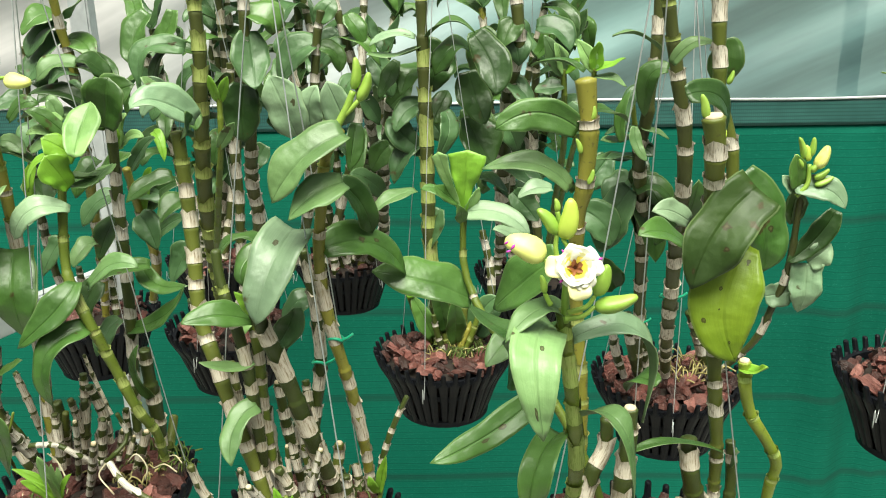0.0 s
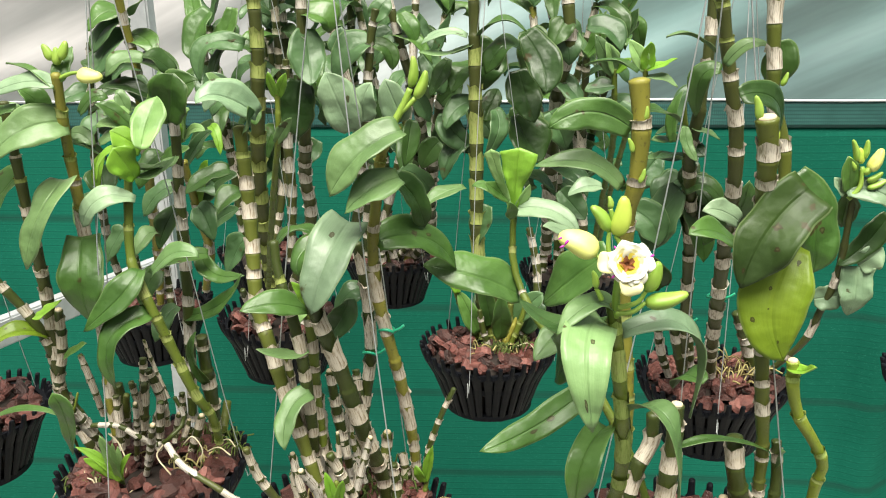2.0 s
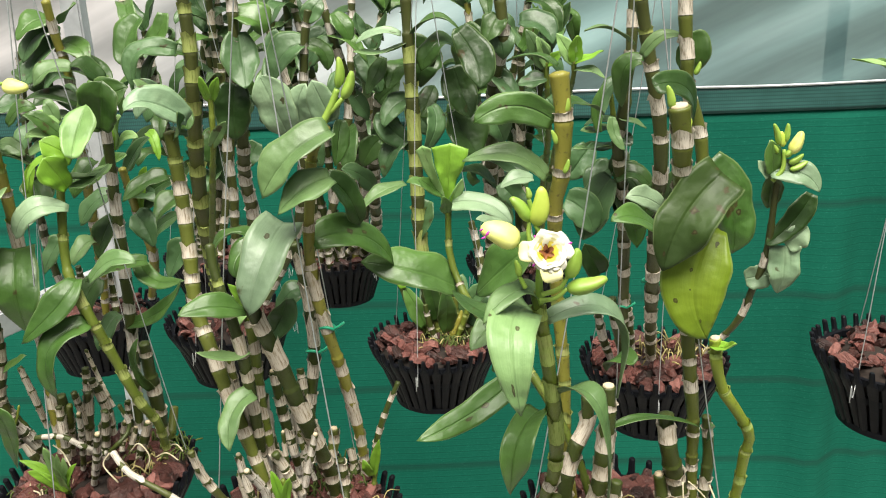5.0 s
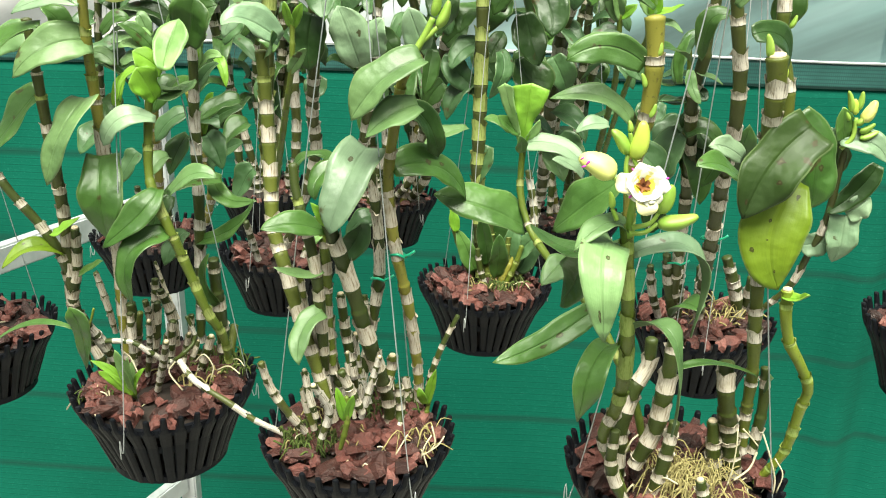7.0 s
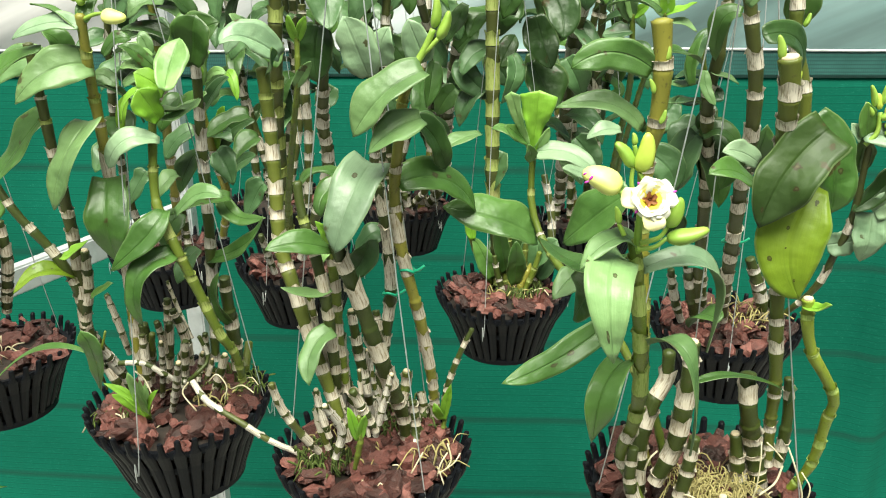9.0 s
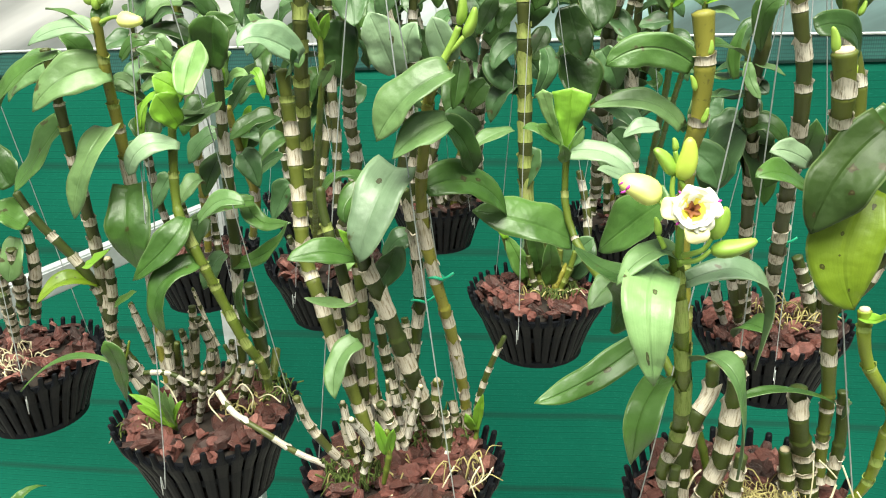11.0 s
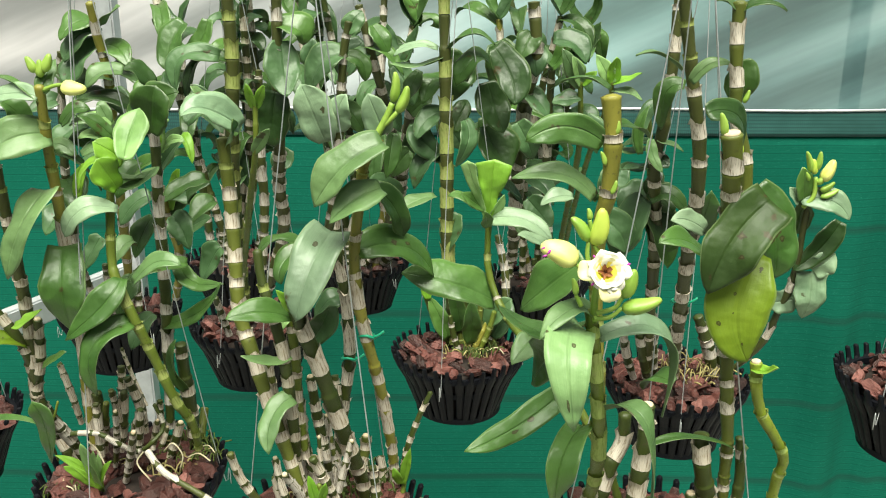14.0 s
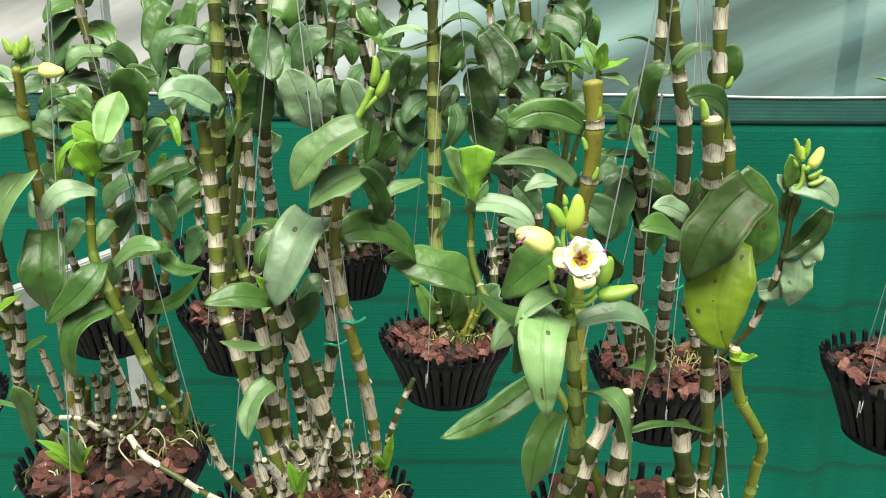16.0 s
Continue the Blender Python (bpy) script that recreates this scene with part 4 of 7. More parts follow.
leaf(c, (-0.252, 0.605, 1.317), (-0.293, 0.590, 1.273), 0.0215, (0.25, -0.75, 0.7), (0.009, -0.01, 0.004), 'mid', foot=0.5)
leaf(c, (-0.246, 0.612, 1.311), (-0.205, 0.600, 1.333), 0.0160, (0.0, -0.6, 0.8), (0.001, 0, 0.008), 'pale')
leaf(c, (-0.246, 0.600, 1.284), (-0.270, 0.580, 1.231), 0.0214, (-0.3, -0.8, 0.65), (-0.012, -0.01, 0.012), 'mid', foot=0.6)
leaf(c, (-0.25, 0.62, 1.391), (-0.236, 0.66, 1.396), 0.018, (-0.007, -0.291, 0.957), (0, 0, -0.005), 'pale')
leaf(c, (-0.277, 0.62, 1.409), (-0.255, 0.62, 1.414), 0.013, (0.012, -0.547, 0.837), (-0.002, 0, 0.003), 'pale')
leaf(c, (-0.29, 0.63, 1.375), (-0.278, 0.62, 1.403), 0.011, (0.035, -0.836, 0.624), (0, 0, 0), 'lime')
leaf(c, (-0.2393, 0.6600, 1.4203), (-0.2279, 0.6500, 1.4575), 0.0339, (0, -0.93, 0.36), (0.0000, 0.0000, 0.0000), 'mid', shape=0.7)
leaf(c, (-0.2415, 0.6800, 1.4547), (-0.2595, 0.6700, 1.4665), 0.0200, (0, -0.55, 0.83), (0.0000, 0.0000, 0.0042), 'dark')
leaf(c, (-0.2643, 0.6800, 1.4641), (-0.2907, 0.6700, 1.4529), 0.0200, (0, -0.55, 0.83), (0.0000, 0.0000, 0.0063), 'pale')
leaf(c, (-0.2599, 0.6800, 1.4363), (-0.2995, 0.6700, 1.4463), 0.0147, (0, -0.55, 0.83), (0.0000, 0.0000, 0.0042), 'dark')
leaf(c, (-0.1864, 0.6800, 1.4313), (-0.2154, 0.6600, 1.4301), 0.0221, (0, -0.55, 0.83), (0.0000, 0.0000, 0.0116), 'sheen')
leaf(c, (-0.1914, 0.6900, 1.4308), (-0.2113, 0.6800, 1.4552), 0.0117, (0, -0.93, 0.36), (-0.0016, 0.0000, 0.0032), 'sheen')
leaf(c, (-0.1908, 0.6800, 1.4313), (-0.1751, 0.6700, 1.4155), 0.0168, (0, -0.93, 0.36), (0.0032, 0.0000, 0.0021), 'mid')
c = cane(p_left, [(-0.336, 0.65, 1.162), (-0.354, 0.645, 1.2), (-0.351, 0.64, 1.218), (-0.349, 0.63, 1.248), (-0.361, 0.625, 1.277), (-0.38, 0.62, 1.307), (-0.394, 0.62, 1.333)], 0.0041, 'olive', seed=4, node=0.022, cover=0.35, bare=0.1)
leaf(c, (-0.347, 0.63, 1.251), (-0.386, 0.6, 1.249), 0.016, (0.096, -0.487, 0.94), (0.002, 0, 0.011), 'yellow_spotted')
c = cane(p_left, [(-0.256, 0.68, 1.15), (-0.255, 0.69, 1.219), (-0.252, 0.69, 1.272), (-0.251, 0.69, 1.313), (-0.25, 0.69, 1.357), (-0.244, 0.68, 1.406), (-0.246, 0.68, 1.441)], 0.0047, 'olive', seed=5, node=0.028, cover=0.55, skin='grey', bare=0.1)
leaf(c, (-0.244, 0.68, 1.421), (-0.219, 0.66, 1.452), 0.029, (0.07, -0.888, 0.497), (-0.013, 0, 0), 'mid', shape=0.7)
leaf(c, (-0.238, 0.69, 1.306), (-0.195, 0.67, 1.292), 0.016, (0.012, -0.547, 0.837), (-0.007, 0, -0.01), 'mid')
leaf(c, (-0.254, 0.69, 1.246), (-0.191, 0.66, 1.296), 0.017, (-0.283, -0.599, 0.735), (0.007, 0, -0.006), 'mid')
c = cane(p_left, [(-0.232, 0.67, 1.148), (-0.232, 0.67, 1.171), (-0.233, 0.665, 1.212), (-0.232, 0.66, 1.241)], 0.0059, 'olive', seed=6, node=0.024, cover=0.5)
leaf(c, (-0.231, 0.66, 1.198), (-0.229, 0.64, 1.253), 0.014, (-0.369, -0.767, 0.579), (-0.007, 0, 0), 'mid')
c = cane(p_left, [(-0.281, 0.64, 1.161), (-0.279, 0.63, 1.192), (-0.278, 0.62, 1.217)], 0.0030, 'dim', seed=7, node=0.0184, cover=0.74, skin='cream')
c = cane(p_left, [(-0.271, 0.66, 1.157), (-0.271, 0.655, 1.187), (-0.277, 0.65, 1.214)], 0.0039, 'olive', seed=8, node=0.0171, cover=0.85, skin='cream')
c = cane(p_left, [(-0.299, 0.64, 1.149), (-0.291, 0.63, 1.181), (-0.283, 0.62, 1.206)], 0.0031, 'moss', seed=9, node=0.0217, cover=0.76, skin='cream')
c = cane(p_left, [(-0.271, 0.64, 1.145), (-0.265, 0.635, 1.172), (-0.26, 0.63, 1.195)], 0.0034, 'olive', seed=10, node=0.0184, cover=1.04, skin='fibre')
c = cane(p_left, [(-0.263, 0.68, 1.13), (-0.264, 0.68, 1.154), (-0.263, 0.68, 1.178)], 0.0032, 'olive', seed=11, node=0.0123, cover=0.85, skin='cream')
c = cane(p_left, [(-0.287, 0.63, 1.141), (-0.278, 0.62, 1.173), (-0.272, 0.61, 1.203)], 0.0025, 'dim', seed=12, node=0.0124, cover=0.68, skin='grey', cut=True)
c = cane(p_left, [(-0.234, 0.68, 1.132), (-0.231, 0.69, 1.145), (-0.23, 0.7, 1.161)], 0.0044, 'moss', seed=13, node=0.0212, cover=0.71, skin='cream')
c = cane(p_left, [(-0.313, 0.63, 1.142), (-0.32, 0.63, 1.162), (-0.324, 0.62, 1.182)], 0.0028, 'olive', seed=14, node=0.0218, cover=0.9, skin='fibre')
c = cane(p_left, [(-0.275, 0.62, 1.133), (-0.264, 0.61, 1.162), (-0.255, 0.6, 1.19)], 0.0031, 'dim', seed=15, node=0.0146, cover=0.88, skin='grey', cut=True)
c = cane(p_left, [(-0.249, 0.65, 1.135), (-0.241, 0.65, 1.154), (-0.235, 0.65, 1.172)], 0.0037, 'olive', seed=16, node=0.0193, cover=0.76, skin='cream', cut=True)
c = cane(p_left, [(-0.245, 0.6, 1.173), (-0.228, 0.585, 1.164), (-0.2, 0.575, 1.153), (-0.176, 0.575, 1.136), (-0.146, 0.575, 1.123)], 0.0024, 'dim', seed=17, node=0.024, cover=0.95, skin='grey', foot=1)
c = cane(p_left, [(-0.329, 0.61, 1.177), (-0.314, 0.61, 1.182), (-0.289, 0.61, 1.183), (-0.275, 0.61, 1.175), (-0.262, 0.62, 1.161), (-0.249, 0.62, 1.17), (-0.242, 0.63, 1.179), (-0.248, 0.63, 1.2)], 0.0021, 'olive', seed=18, node=0.018, cover=0.6, skin='grey', foot=1)
c = cane(p_left, [(-0.33, 0.62, 1.152), (-0.323, 0.6, 1.189), (-0.317, 0.6, 1.202), (-0.312, 0.6, 1.217)], 0.0012, 'green', seed=19, cover=0)
leaf(c, (-0.33, 0.61, 1.158), (-0.328, 0.59, 1.219), 0.019, (-0.169, -0.815, 0.713), (0.005, 0, 0.002), 'mid', shape=0.7, foot=0.25)
leaf(c, (-0.329, 0.6, 1.196), (-0.417, 0.6, 1.168), 0.006, (-0.007, -0.291, 0.957), (0.002, 0, 0.017), 'mid')
c = cane(p_left, [(-0.291, 0.61, 1.127), (-0.295, 0.605, 1.141), (-0.303, 0.6, 1.156)], 0.0017, 'green', seed=20, cover=0)
leaf(c, (-0.287, 0.6, 1.138), (-0.315, 0.59, 1.175), 0.008, (0.012, -0.547, 0.837), (0.003, 0, 0.004), 'lime')
leaf(c, (-0.286, 0.6, 1.139), (-0.294, 0.59, 1.18), 0.007, (0.23, -0.79, 0.723), (0, 0, 0), 'lime')
leaf(c, (-0.288, 0.605, 1.133), (-0.285, 0.58, 1.176), 0.006, (0.026, -0.768, 0.812), (0, 0, 0), 'fresh')
leaf(c, (-0.286, 0.6, 1.144), (-0.286, 0.6, 1.17), 0.006, (0.335, -0.818, 0.632), (0, 0, 0), 'fresh')
leaf(c, (-0.2886, 0.6000, 1.1435), (-0.2919, 0.5850, 1.1857), 0.0094, (0, -0.8, 0.6), (0, 0, 0.002), 'fresh')
leaf(c, (-0.2876, 0.6000, 1.1445), (-0.2827, 0.5850, 1.1810), 0.0071, (0, -0.8, 0.6), (0, 0, 0.002), 'fresh')
leaf(c, (-0.2898, 0.6000, 1.1414), (-0.3064, 0.5850, 1.1674), 0.0080, (0, -0.8, 0.6), (0, 0, 0.002), 'lime')
leaf(c, (-0.2869, 0.6000, 1.1425), (-0.2703, 0.5850, 1.1724), 0.0057, (0, -0.8, 0.6), (0, 0, 0.002), 'lime')
c = cane(p_left, [(-0.316, 0.64, 1.176), (-0.315, 0.63, 1.204), (-0.317, 0.62, 1.24)], 0.0026, 'dim', seed=21, node=0.0196, cover=1.21, skin='cream')
c = cane(p_left, [(-0.302, 0.65, 1.158), (-0.3, 0.645, 1.18), (-0.3, 0.64, 1.205)], 0.0050, 'olive', seed=22, node=0.02, cover=0.87, skin='grey')
c = cane(p_left, [(-0.293, 0.66, 1.152), (-0.287, 0.66, 1.19), (-0.285, 0.66, 1.22)], 0.0038, 'olive', seed=23, node=0.0141, cover=0.78, skin='cream')
c = cane(p_left, [(-0.278, 0.65, 1.144), (-0.275, 0.65, 1.163), (-0.269, 0.65, 1.181)], 0.0038, 'moss', seed=24, node=0.0157, cover=1.17, skin='grey', cut=True)
c = cane(p_left, [(-0.271, 0.67, 1.177), (-0.285, 0.68, 1.201), (-0.292, 0.68, 1.228)], 0.0017, 'dim', seed=25, node=0.0157, cover=1.26, skin='cream')
c = cane(p_left, [(-0.31, 0.62, 1.161), (-0.315, 0.61, 1.183), (-0.321, 0.6, 1.203)], 0.0043, 'olive', seed=26, node=0.0166, cover=0.84, skin='grey')
c = cane(p_left, [(-0.293, 0.62, 1.156), (-0.292, 0.62, 1.184), (-0.292, 0.62, 1.205)], 0.0034, 'dim', seed=27, node=0.0155, cover=1.1, skin='fibre')
c = cane(p_left, [(-0.264, 0.655, 1.142), (-0.263, 0.66, 1.153), (-0.259, 0.66, 1.168)], 0.0026, 'dim', seed=28, node=0.0149, cover=1.22, skin='fibre', cut=True)
c = cane(p_left, [(-0.263, 0.66, 1.133), (-0.258, 0.665, 1.145), (-0.255, 0.67, 1.156)], 0.0023, 'dim', seed=29, node=0.0154, cover=1.17, skin='cream', cut=True)
c = cane(p_left, [(-0.285, 0.64, 1.15), (-0.277, 0.635, 1.182), (-0.272, 0.63, 1.212)], 0.0035, 'dim', seed=30, node=0.0218, cover=1.3, skin='cream')
c = cane(p_left, [(-0.348, 0.65, 1.153), (-0.351, 0.64, 1.197), (-0.34, 0.635, 1.239), (-0.335, 0.63, 1.274)], 0.0044, 'olive', seed=31, node=0.0218, cover=0.83, skin='cream', cut=True)
leaf(c, (-0.336, 0.63, 1.233), (-0.311, 0.62, 1.251), 0.010, (0.097, -0.523, 0.847), (0, 0, 0), 'mid')
leaf(c, (-0.349, 0.62, 1.272), (-0.322, 0.61, 1.291), 0.011, (0.097, -0.523, 0.847), (-0.001, 0, -0.004), 'lime')
leaf(c, (-0.256, 0.63, 1.42), (-0.278, 0.62, 1.438), 0.013, (-0.078, -0.681, 0.775), (0, 0, 0.004), 'mid')
leaf(c, (-0.257, 0.63, 1.418), (-0.279, 0.62, 1.422), 0.012, (-0.078, -0.681, 0.775), (0, 0, 0.004), 'fresh')
leaf(c, (-0.263, 0.64, 1.43), (-0.271, 0.64, 1.444), 0.011, (-0.078, -0.681, 0.775), (0, 0, 0.004), 'pale')
leaf(c, (-0.247, 0.7, 1.399), (-0.234, 0.69, 1.425), 0.014, (-0.078, -0.681, 0.775), (0, 0, 0.005), 'fresh')
leaf(c, (-0.246, 0.7, 1.398), (-0.223, 0.69, 1.408), 0.011, (-0.078, -0.681, 0.775), (0, 0, 0.005), 'fresh')
leaf(c, (-0.247, 0.7, 1.397), (-0.252, 0.69, 1.417), 0.010, (-0.078, -0.681, 0.775), (0, 0, 0.005), 'lime')
leaf(c, (-0.227, 0.68, 1.306), (-0.267, 0.65, 1.299), 0.016, (-0.078, -0.681, 0.775), (0, 0, 0.005), 'mid')
leaf(c, (-0.243, 0.8, 1.353), (-0.282, 0.78, 1.334), 0.022, (-0.078, -0.681, 0.775), (0, 0, 0.005), 'dark')
leaf(c, (-0.279, 0.75, 1.348), (-0.308, 0.74, 1.323), 0.023, (-0.078, -0.681, 0.775), (0, 0, 0.005), 'back')
leaf(c, (-0.282, 0.76, 1.325), (-0.3, 0.75, 1.288), 0.023, (-0.078, -0.681, 0.775), (0, 0, 0.005), 'dark')
leaf(c, (-0.279, 0.8, 1.316), (-0.261, 0.79, 1.285), 0.025, (-0.078, -0.681, 0.775), (0, 0, 0.006), 'back')
leaf(c, (-0.287, 0.72, 1.313), (-0.3, 0.7, 1.298), 0.018, (-0.078, -0.681, 0.775), (0, 0, 0.005), 'pale')
leaf(c, (-0.294, 0.63, 1.43), (-0.273, 0.63, 1.445), 0.015, (-0.078, -0.681, 0.775), (0, 0, 0.004), 'mid')
leaf(c, (-0.303, 0.63, 1.415), (-0.286, 0.63, 1.405), 0.013, (-0.078, -0.681, 0.775), (0, 0, 0.004), 'pale')
leaf(c, (-0.326, 0.64, 1.428), (-0.34, 0.63, 1.445), 0.019, (-0.078, -0.681, 0.775), (0.001, 0, 0.004), 'mid')
leaf(c, (-0.269, 0.7, 1.424), (-0.286, 0.69, 1.396), 0.022, (-0.078, -0.681, 0.775), (0, 0, 0.005), 'mid')
leaf(c, (-0.274, 0.72, 1.384), (-0.291, 0.7, 1.358), 0.022, (-0.078, -0.681, 0.775), (0, 0, 0.005), 'mid')
leaf(c, (-0.298, 0.74, 1.272), (-0.314, 0.72, 1.236), 0.026, (-0.078, -0.681, 0.775), (0.001, 0, 0.006), 'dark')
leaf(c, (-0.283, 0.7, 1.445), (-0.265, 0.69, 1.427), 0.019, (-0.078, -0.681, 0.775), (0, 0, 0.004), 'back')
leaf(c, (-0.284, 0.74, 1.236), (-0.301, 0.72, 1.208), 0.021, (-0.078, -0.681, 0.775), (0, 0, 0.006), 'back')
leaf(c, (-0.315, 0.72, 1.317), (-0.329, 0.71, 1.287), 0.020, (-0.078, -0.681, 0.775), (0.001, 0, 0.005), 'back')
leaf(c, (-0.268, 0.76, 1.433), (-0.286, 0.75, 1.443), 0.022, (-0.078, -0.681, 0.775), (0, 0, 0.005), 'mid')
leaf(c, (-0.236, 0.8, 1.431), (-0.253, 0.79, 1.406), 0.025, (-0.078, -0.681, 0.775), (0, 0, 0.005), 'back')
leaf(c, (-0.233, 0.8, 1.284), (-0.249, 0.79, 1.251), 0.025, (-0.078, -0.681, 0.775), (0, 0, 0.006), 'back')
leaf(c, (-0.248, 0.84, 1.321), (-0.267, 0.82, 1.301), 0.024, (-0.078, -0.681, 0.775), (0, 0, 0.006), 'mid')

p_centre = plant(*b_centre, "tall orchid with banded canes and a budding tip")
c = cane(p_centre, [(-0.049, 0.625, 1.12), (-0.051, 0.62, 1.168), (-0.058, 0.605, 1.231), (-0.066, 0.592, 1.278), (-0.071, 0.585, 1.316), (-0.071, 0.58, 1.347), (-0.065, 0.57, 1.386), (-0.06, 0.565, 1.414), (-0.049, 0.56, 1.432)], 0.0045, 'gold', seed=32, node=0.024, cover=0.85, skin='cream', bare=0.36)
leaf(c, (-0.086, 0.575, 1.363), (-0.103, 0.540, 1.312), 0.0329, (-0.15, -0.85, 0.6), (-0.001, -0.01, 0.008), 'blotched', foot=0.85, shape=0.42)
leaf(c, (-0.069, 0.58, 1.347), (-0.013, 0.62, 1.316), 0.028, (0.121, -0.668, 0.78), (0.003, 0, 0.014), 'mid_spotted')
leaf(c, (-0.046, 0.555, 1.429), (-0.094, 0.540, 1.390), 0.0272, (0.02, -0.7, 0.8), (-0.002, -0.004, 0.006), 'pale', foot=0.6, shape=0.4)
leaf(c, (-0.049, 0.558, 1.398), (-0.082, 0.540, 1.379), 0.0220, (0.03, -0.7, 0.75), (0, -0.004, 0.004), 'pale', foot=0.6)
leaf(c, (-0.057, 0.59, 1.392), (-0.035, 0.6, 1.352), 0.023, (0.359, -0.679, 0.748), (0.004, 0, 0.002), 'dark')
leaf(c, (-0.041, 0.57, 1.434), (-0.045, 0.56, 1.405), 0.013, (0.562, -0.757, 0.46), (0, 0, 0), 'mid')
leaf(c, (-0.046, 0.565, 1.434), (-0.056, 0.560, 1.461), 0.0196, (-0.1, -0.95, 0.3), (0, 0, 0), 'sheen', foot=0.5)
c = cane(p_centre, [(-0.101, 0.61, 1.133), (-0.097, 0.63, 1.16), (-0.091, 0.64, 1.204), (-0.086, 0.64, 1.237), (-0.085, 0.635, 1.262), (-0.086, 0.63, 1.292), (-0.09, 0.62, 1.336)], 0.0046, 'olive', seed=33, node=0.027, cover=0.75, skin='fibre')
leaf(c, (-0.11, 0.6, 1.345), (-0.127, 0.58, 1.323), 0.019, (-0.478, -0.646, 0.636), (-0.005, 0, 0.002), 'mid')
leaf(c, (-0.114, 0.61, 1.341), (-0.152, 0.6, 1.334), 0.017, (-0.017, -0.163, 1.016), (0, 0, 0.011), 'mid')
leaf(c, (-0.089, 0.64, 1.291), (-0.112, 0.63, 1.276), 0.020, (-0.183, -0.653, 0.866), (0, 0, 0.006), 'back')
c = cane(p_centre, [(-0.071, 0.6, 1.128), (-0.073, 0.595, 1.154), (-0.08, 0.585, 1.185), (-0.087, 0.575, 1.219), (-0.093, 0.57, 1.245), (-0.099, 0.56, 1.275), (-0.106, 0.555, 1.299), (-0.111, 0.55, 1.32)], 0.0062, 'olive', seed=34, node=0.024, cover=0.5, cut=False, top=0.8)
leaf(c, (-0.109, 0.55, 1.313), (-0.119, 0.54, 1.332), 0.009, (0.035, -0.836, 0.624), (0, 0, 0), 'lime')
leaf(c, (-0.091, 0.58, 1.306), (-0.112, 0.6, 1.266), 0.019, (0.316, -0.562, 0.751), (0.003, 0, 0), 'back')
c = cane(p_centre, [(-0.121, 0.58, 1.167), (-0.119, 0.57, 1.202), (-0.12, 0.565, 1.241), (-0.121, 0.56, 1.27), (-0.125, 0.56, 1.295), (-0.135, 0.565, 1.33), (-0.138, 0.57, 1.352)], 0.0042, 'olive', seed=35, node=0.023, cover=0.52, skin='cream', bare=0.25)
leaf(c, (-0.113, 0.555, 1.306), (-0.152, 0.530, 1.316), 0.0186, (0.0, -0.7, 0.75), (0, 0, 0.004), 'mid', foot=0.45, shape=0.45)
leaf(c, (-0.116, 0.56, 1.274), (-0.145, 0.54, 1.285), 0.010, (0.002, -0.419, 0.897), (0, 0, -0.005), 'pale')
leaf(c, (-0.117, 0.560, 1.242), (-0.129, 0.530, 1.213), 0.0181, (-0.3, -0.85, 0.5), (-0.006, 0, 0.006), 'pale', foot=0.7)
c = cane(p_centre, [(-0.111, 0.56, 1.15), (-0.118, 0.56, 1.177), (-0.128, 0.565, 1.207), (-0.139, 0.57, 1.24), (-0.147, 0.575, 1.267), (-0.158, 0.585, 1.299), (-0.161, 0.595, 1.34), (-0.163, 0.6, 1.381), (-0.165, 0.6, 1.426)], 0.0051, 'moss', seed=36, node=0.022, cover=0.52, skin='cream', top=0.9, bare=0.1)
leaf(c, (-0.152, 0.600, 1.433), (-0.183, 0.570, 1.449), 0.0221, (-0.05, -0.8, 0.6), (-0.002, 0, 0.006), 'sheen')
leaf(c, (-0.163, 0.6, 1.421), (-0.148, 0.58, 1.44), 0.013, (0.524, -0.618, 0.569), (0, 0, 0), 'mid')
leaf(c, (-0.169, 0.6, 1.443), (-0.181, 0.59, 1.463), 0.012, (-0.292, -0.471, 0.795), (0, 0, 0), 'pale')
c = cane(p_centre, [(-0.045, 0.63, 1.133), (-0.039, 0.63, 1.161), (-0.03, 0.632, 1.187), (-0.019, 0.637, 1.21)], 0.0026, 'olive', seed=37, node=0.016, cover=0.5)
c = cane(p_centre, [(-0.131, 0.55, 1.145), (-0.141, 0.54, 1.167), (-0.152, 0.535, 1.19), (-0.157, 0.53, 1.214)], 0.0031, 'dim', seed=38, node=0.0167, cover=1.12, skin='cream')
c = cane(p_centre, [(-0.078, 0.61, 1.146), (-0.073, 0.62, 1.165), (-0.072, 0.62, 1.178)], 0.0044, 'moss', seed=39, node=0.0175, cover=0.89, skin='cream', cut=True)
c = cane(p_centre, [(-0.107, 0.59, 1.14), (-0.111, 0.59, 1.161), (-0.117, 0.59, 1.196), (-0.117, 0.59, 1.226)], 0.0037, 'olive', seed=40, node=0.0179, cover=0.78, skin='grey')
c = cane(p_centre, [(-0.113, 0.57, 1.156), (-0.123, 0.575, 1.193), (-0.128, 0.575, 1.231)], 0.0035, 'olive', seed=41, node=0.0219, cover=1.37, skin='cream', cut=True)
c = cane(p_centre, [(-0.101, 0.61, 1.144), (-0.104, 0.61, 1.176), (-0.101, 0.61, 1.201)], 0.0034, 'dim', seed=42, node=0.0203, cover=1.1, skin='grey', cut=True)
c = cane(p_centre, [(-0.122, 0.55, 1.158), (-0.127, 0.55, 1.177), (-0.13, 0.55, 1.198)], 0.0028, 'olive', seed=43, node=0.0204, cover=1.15, skin='fibre', cut=True)
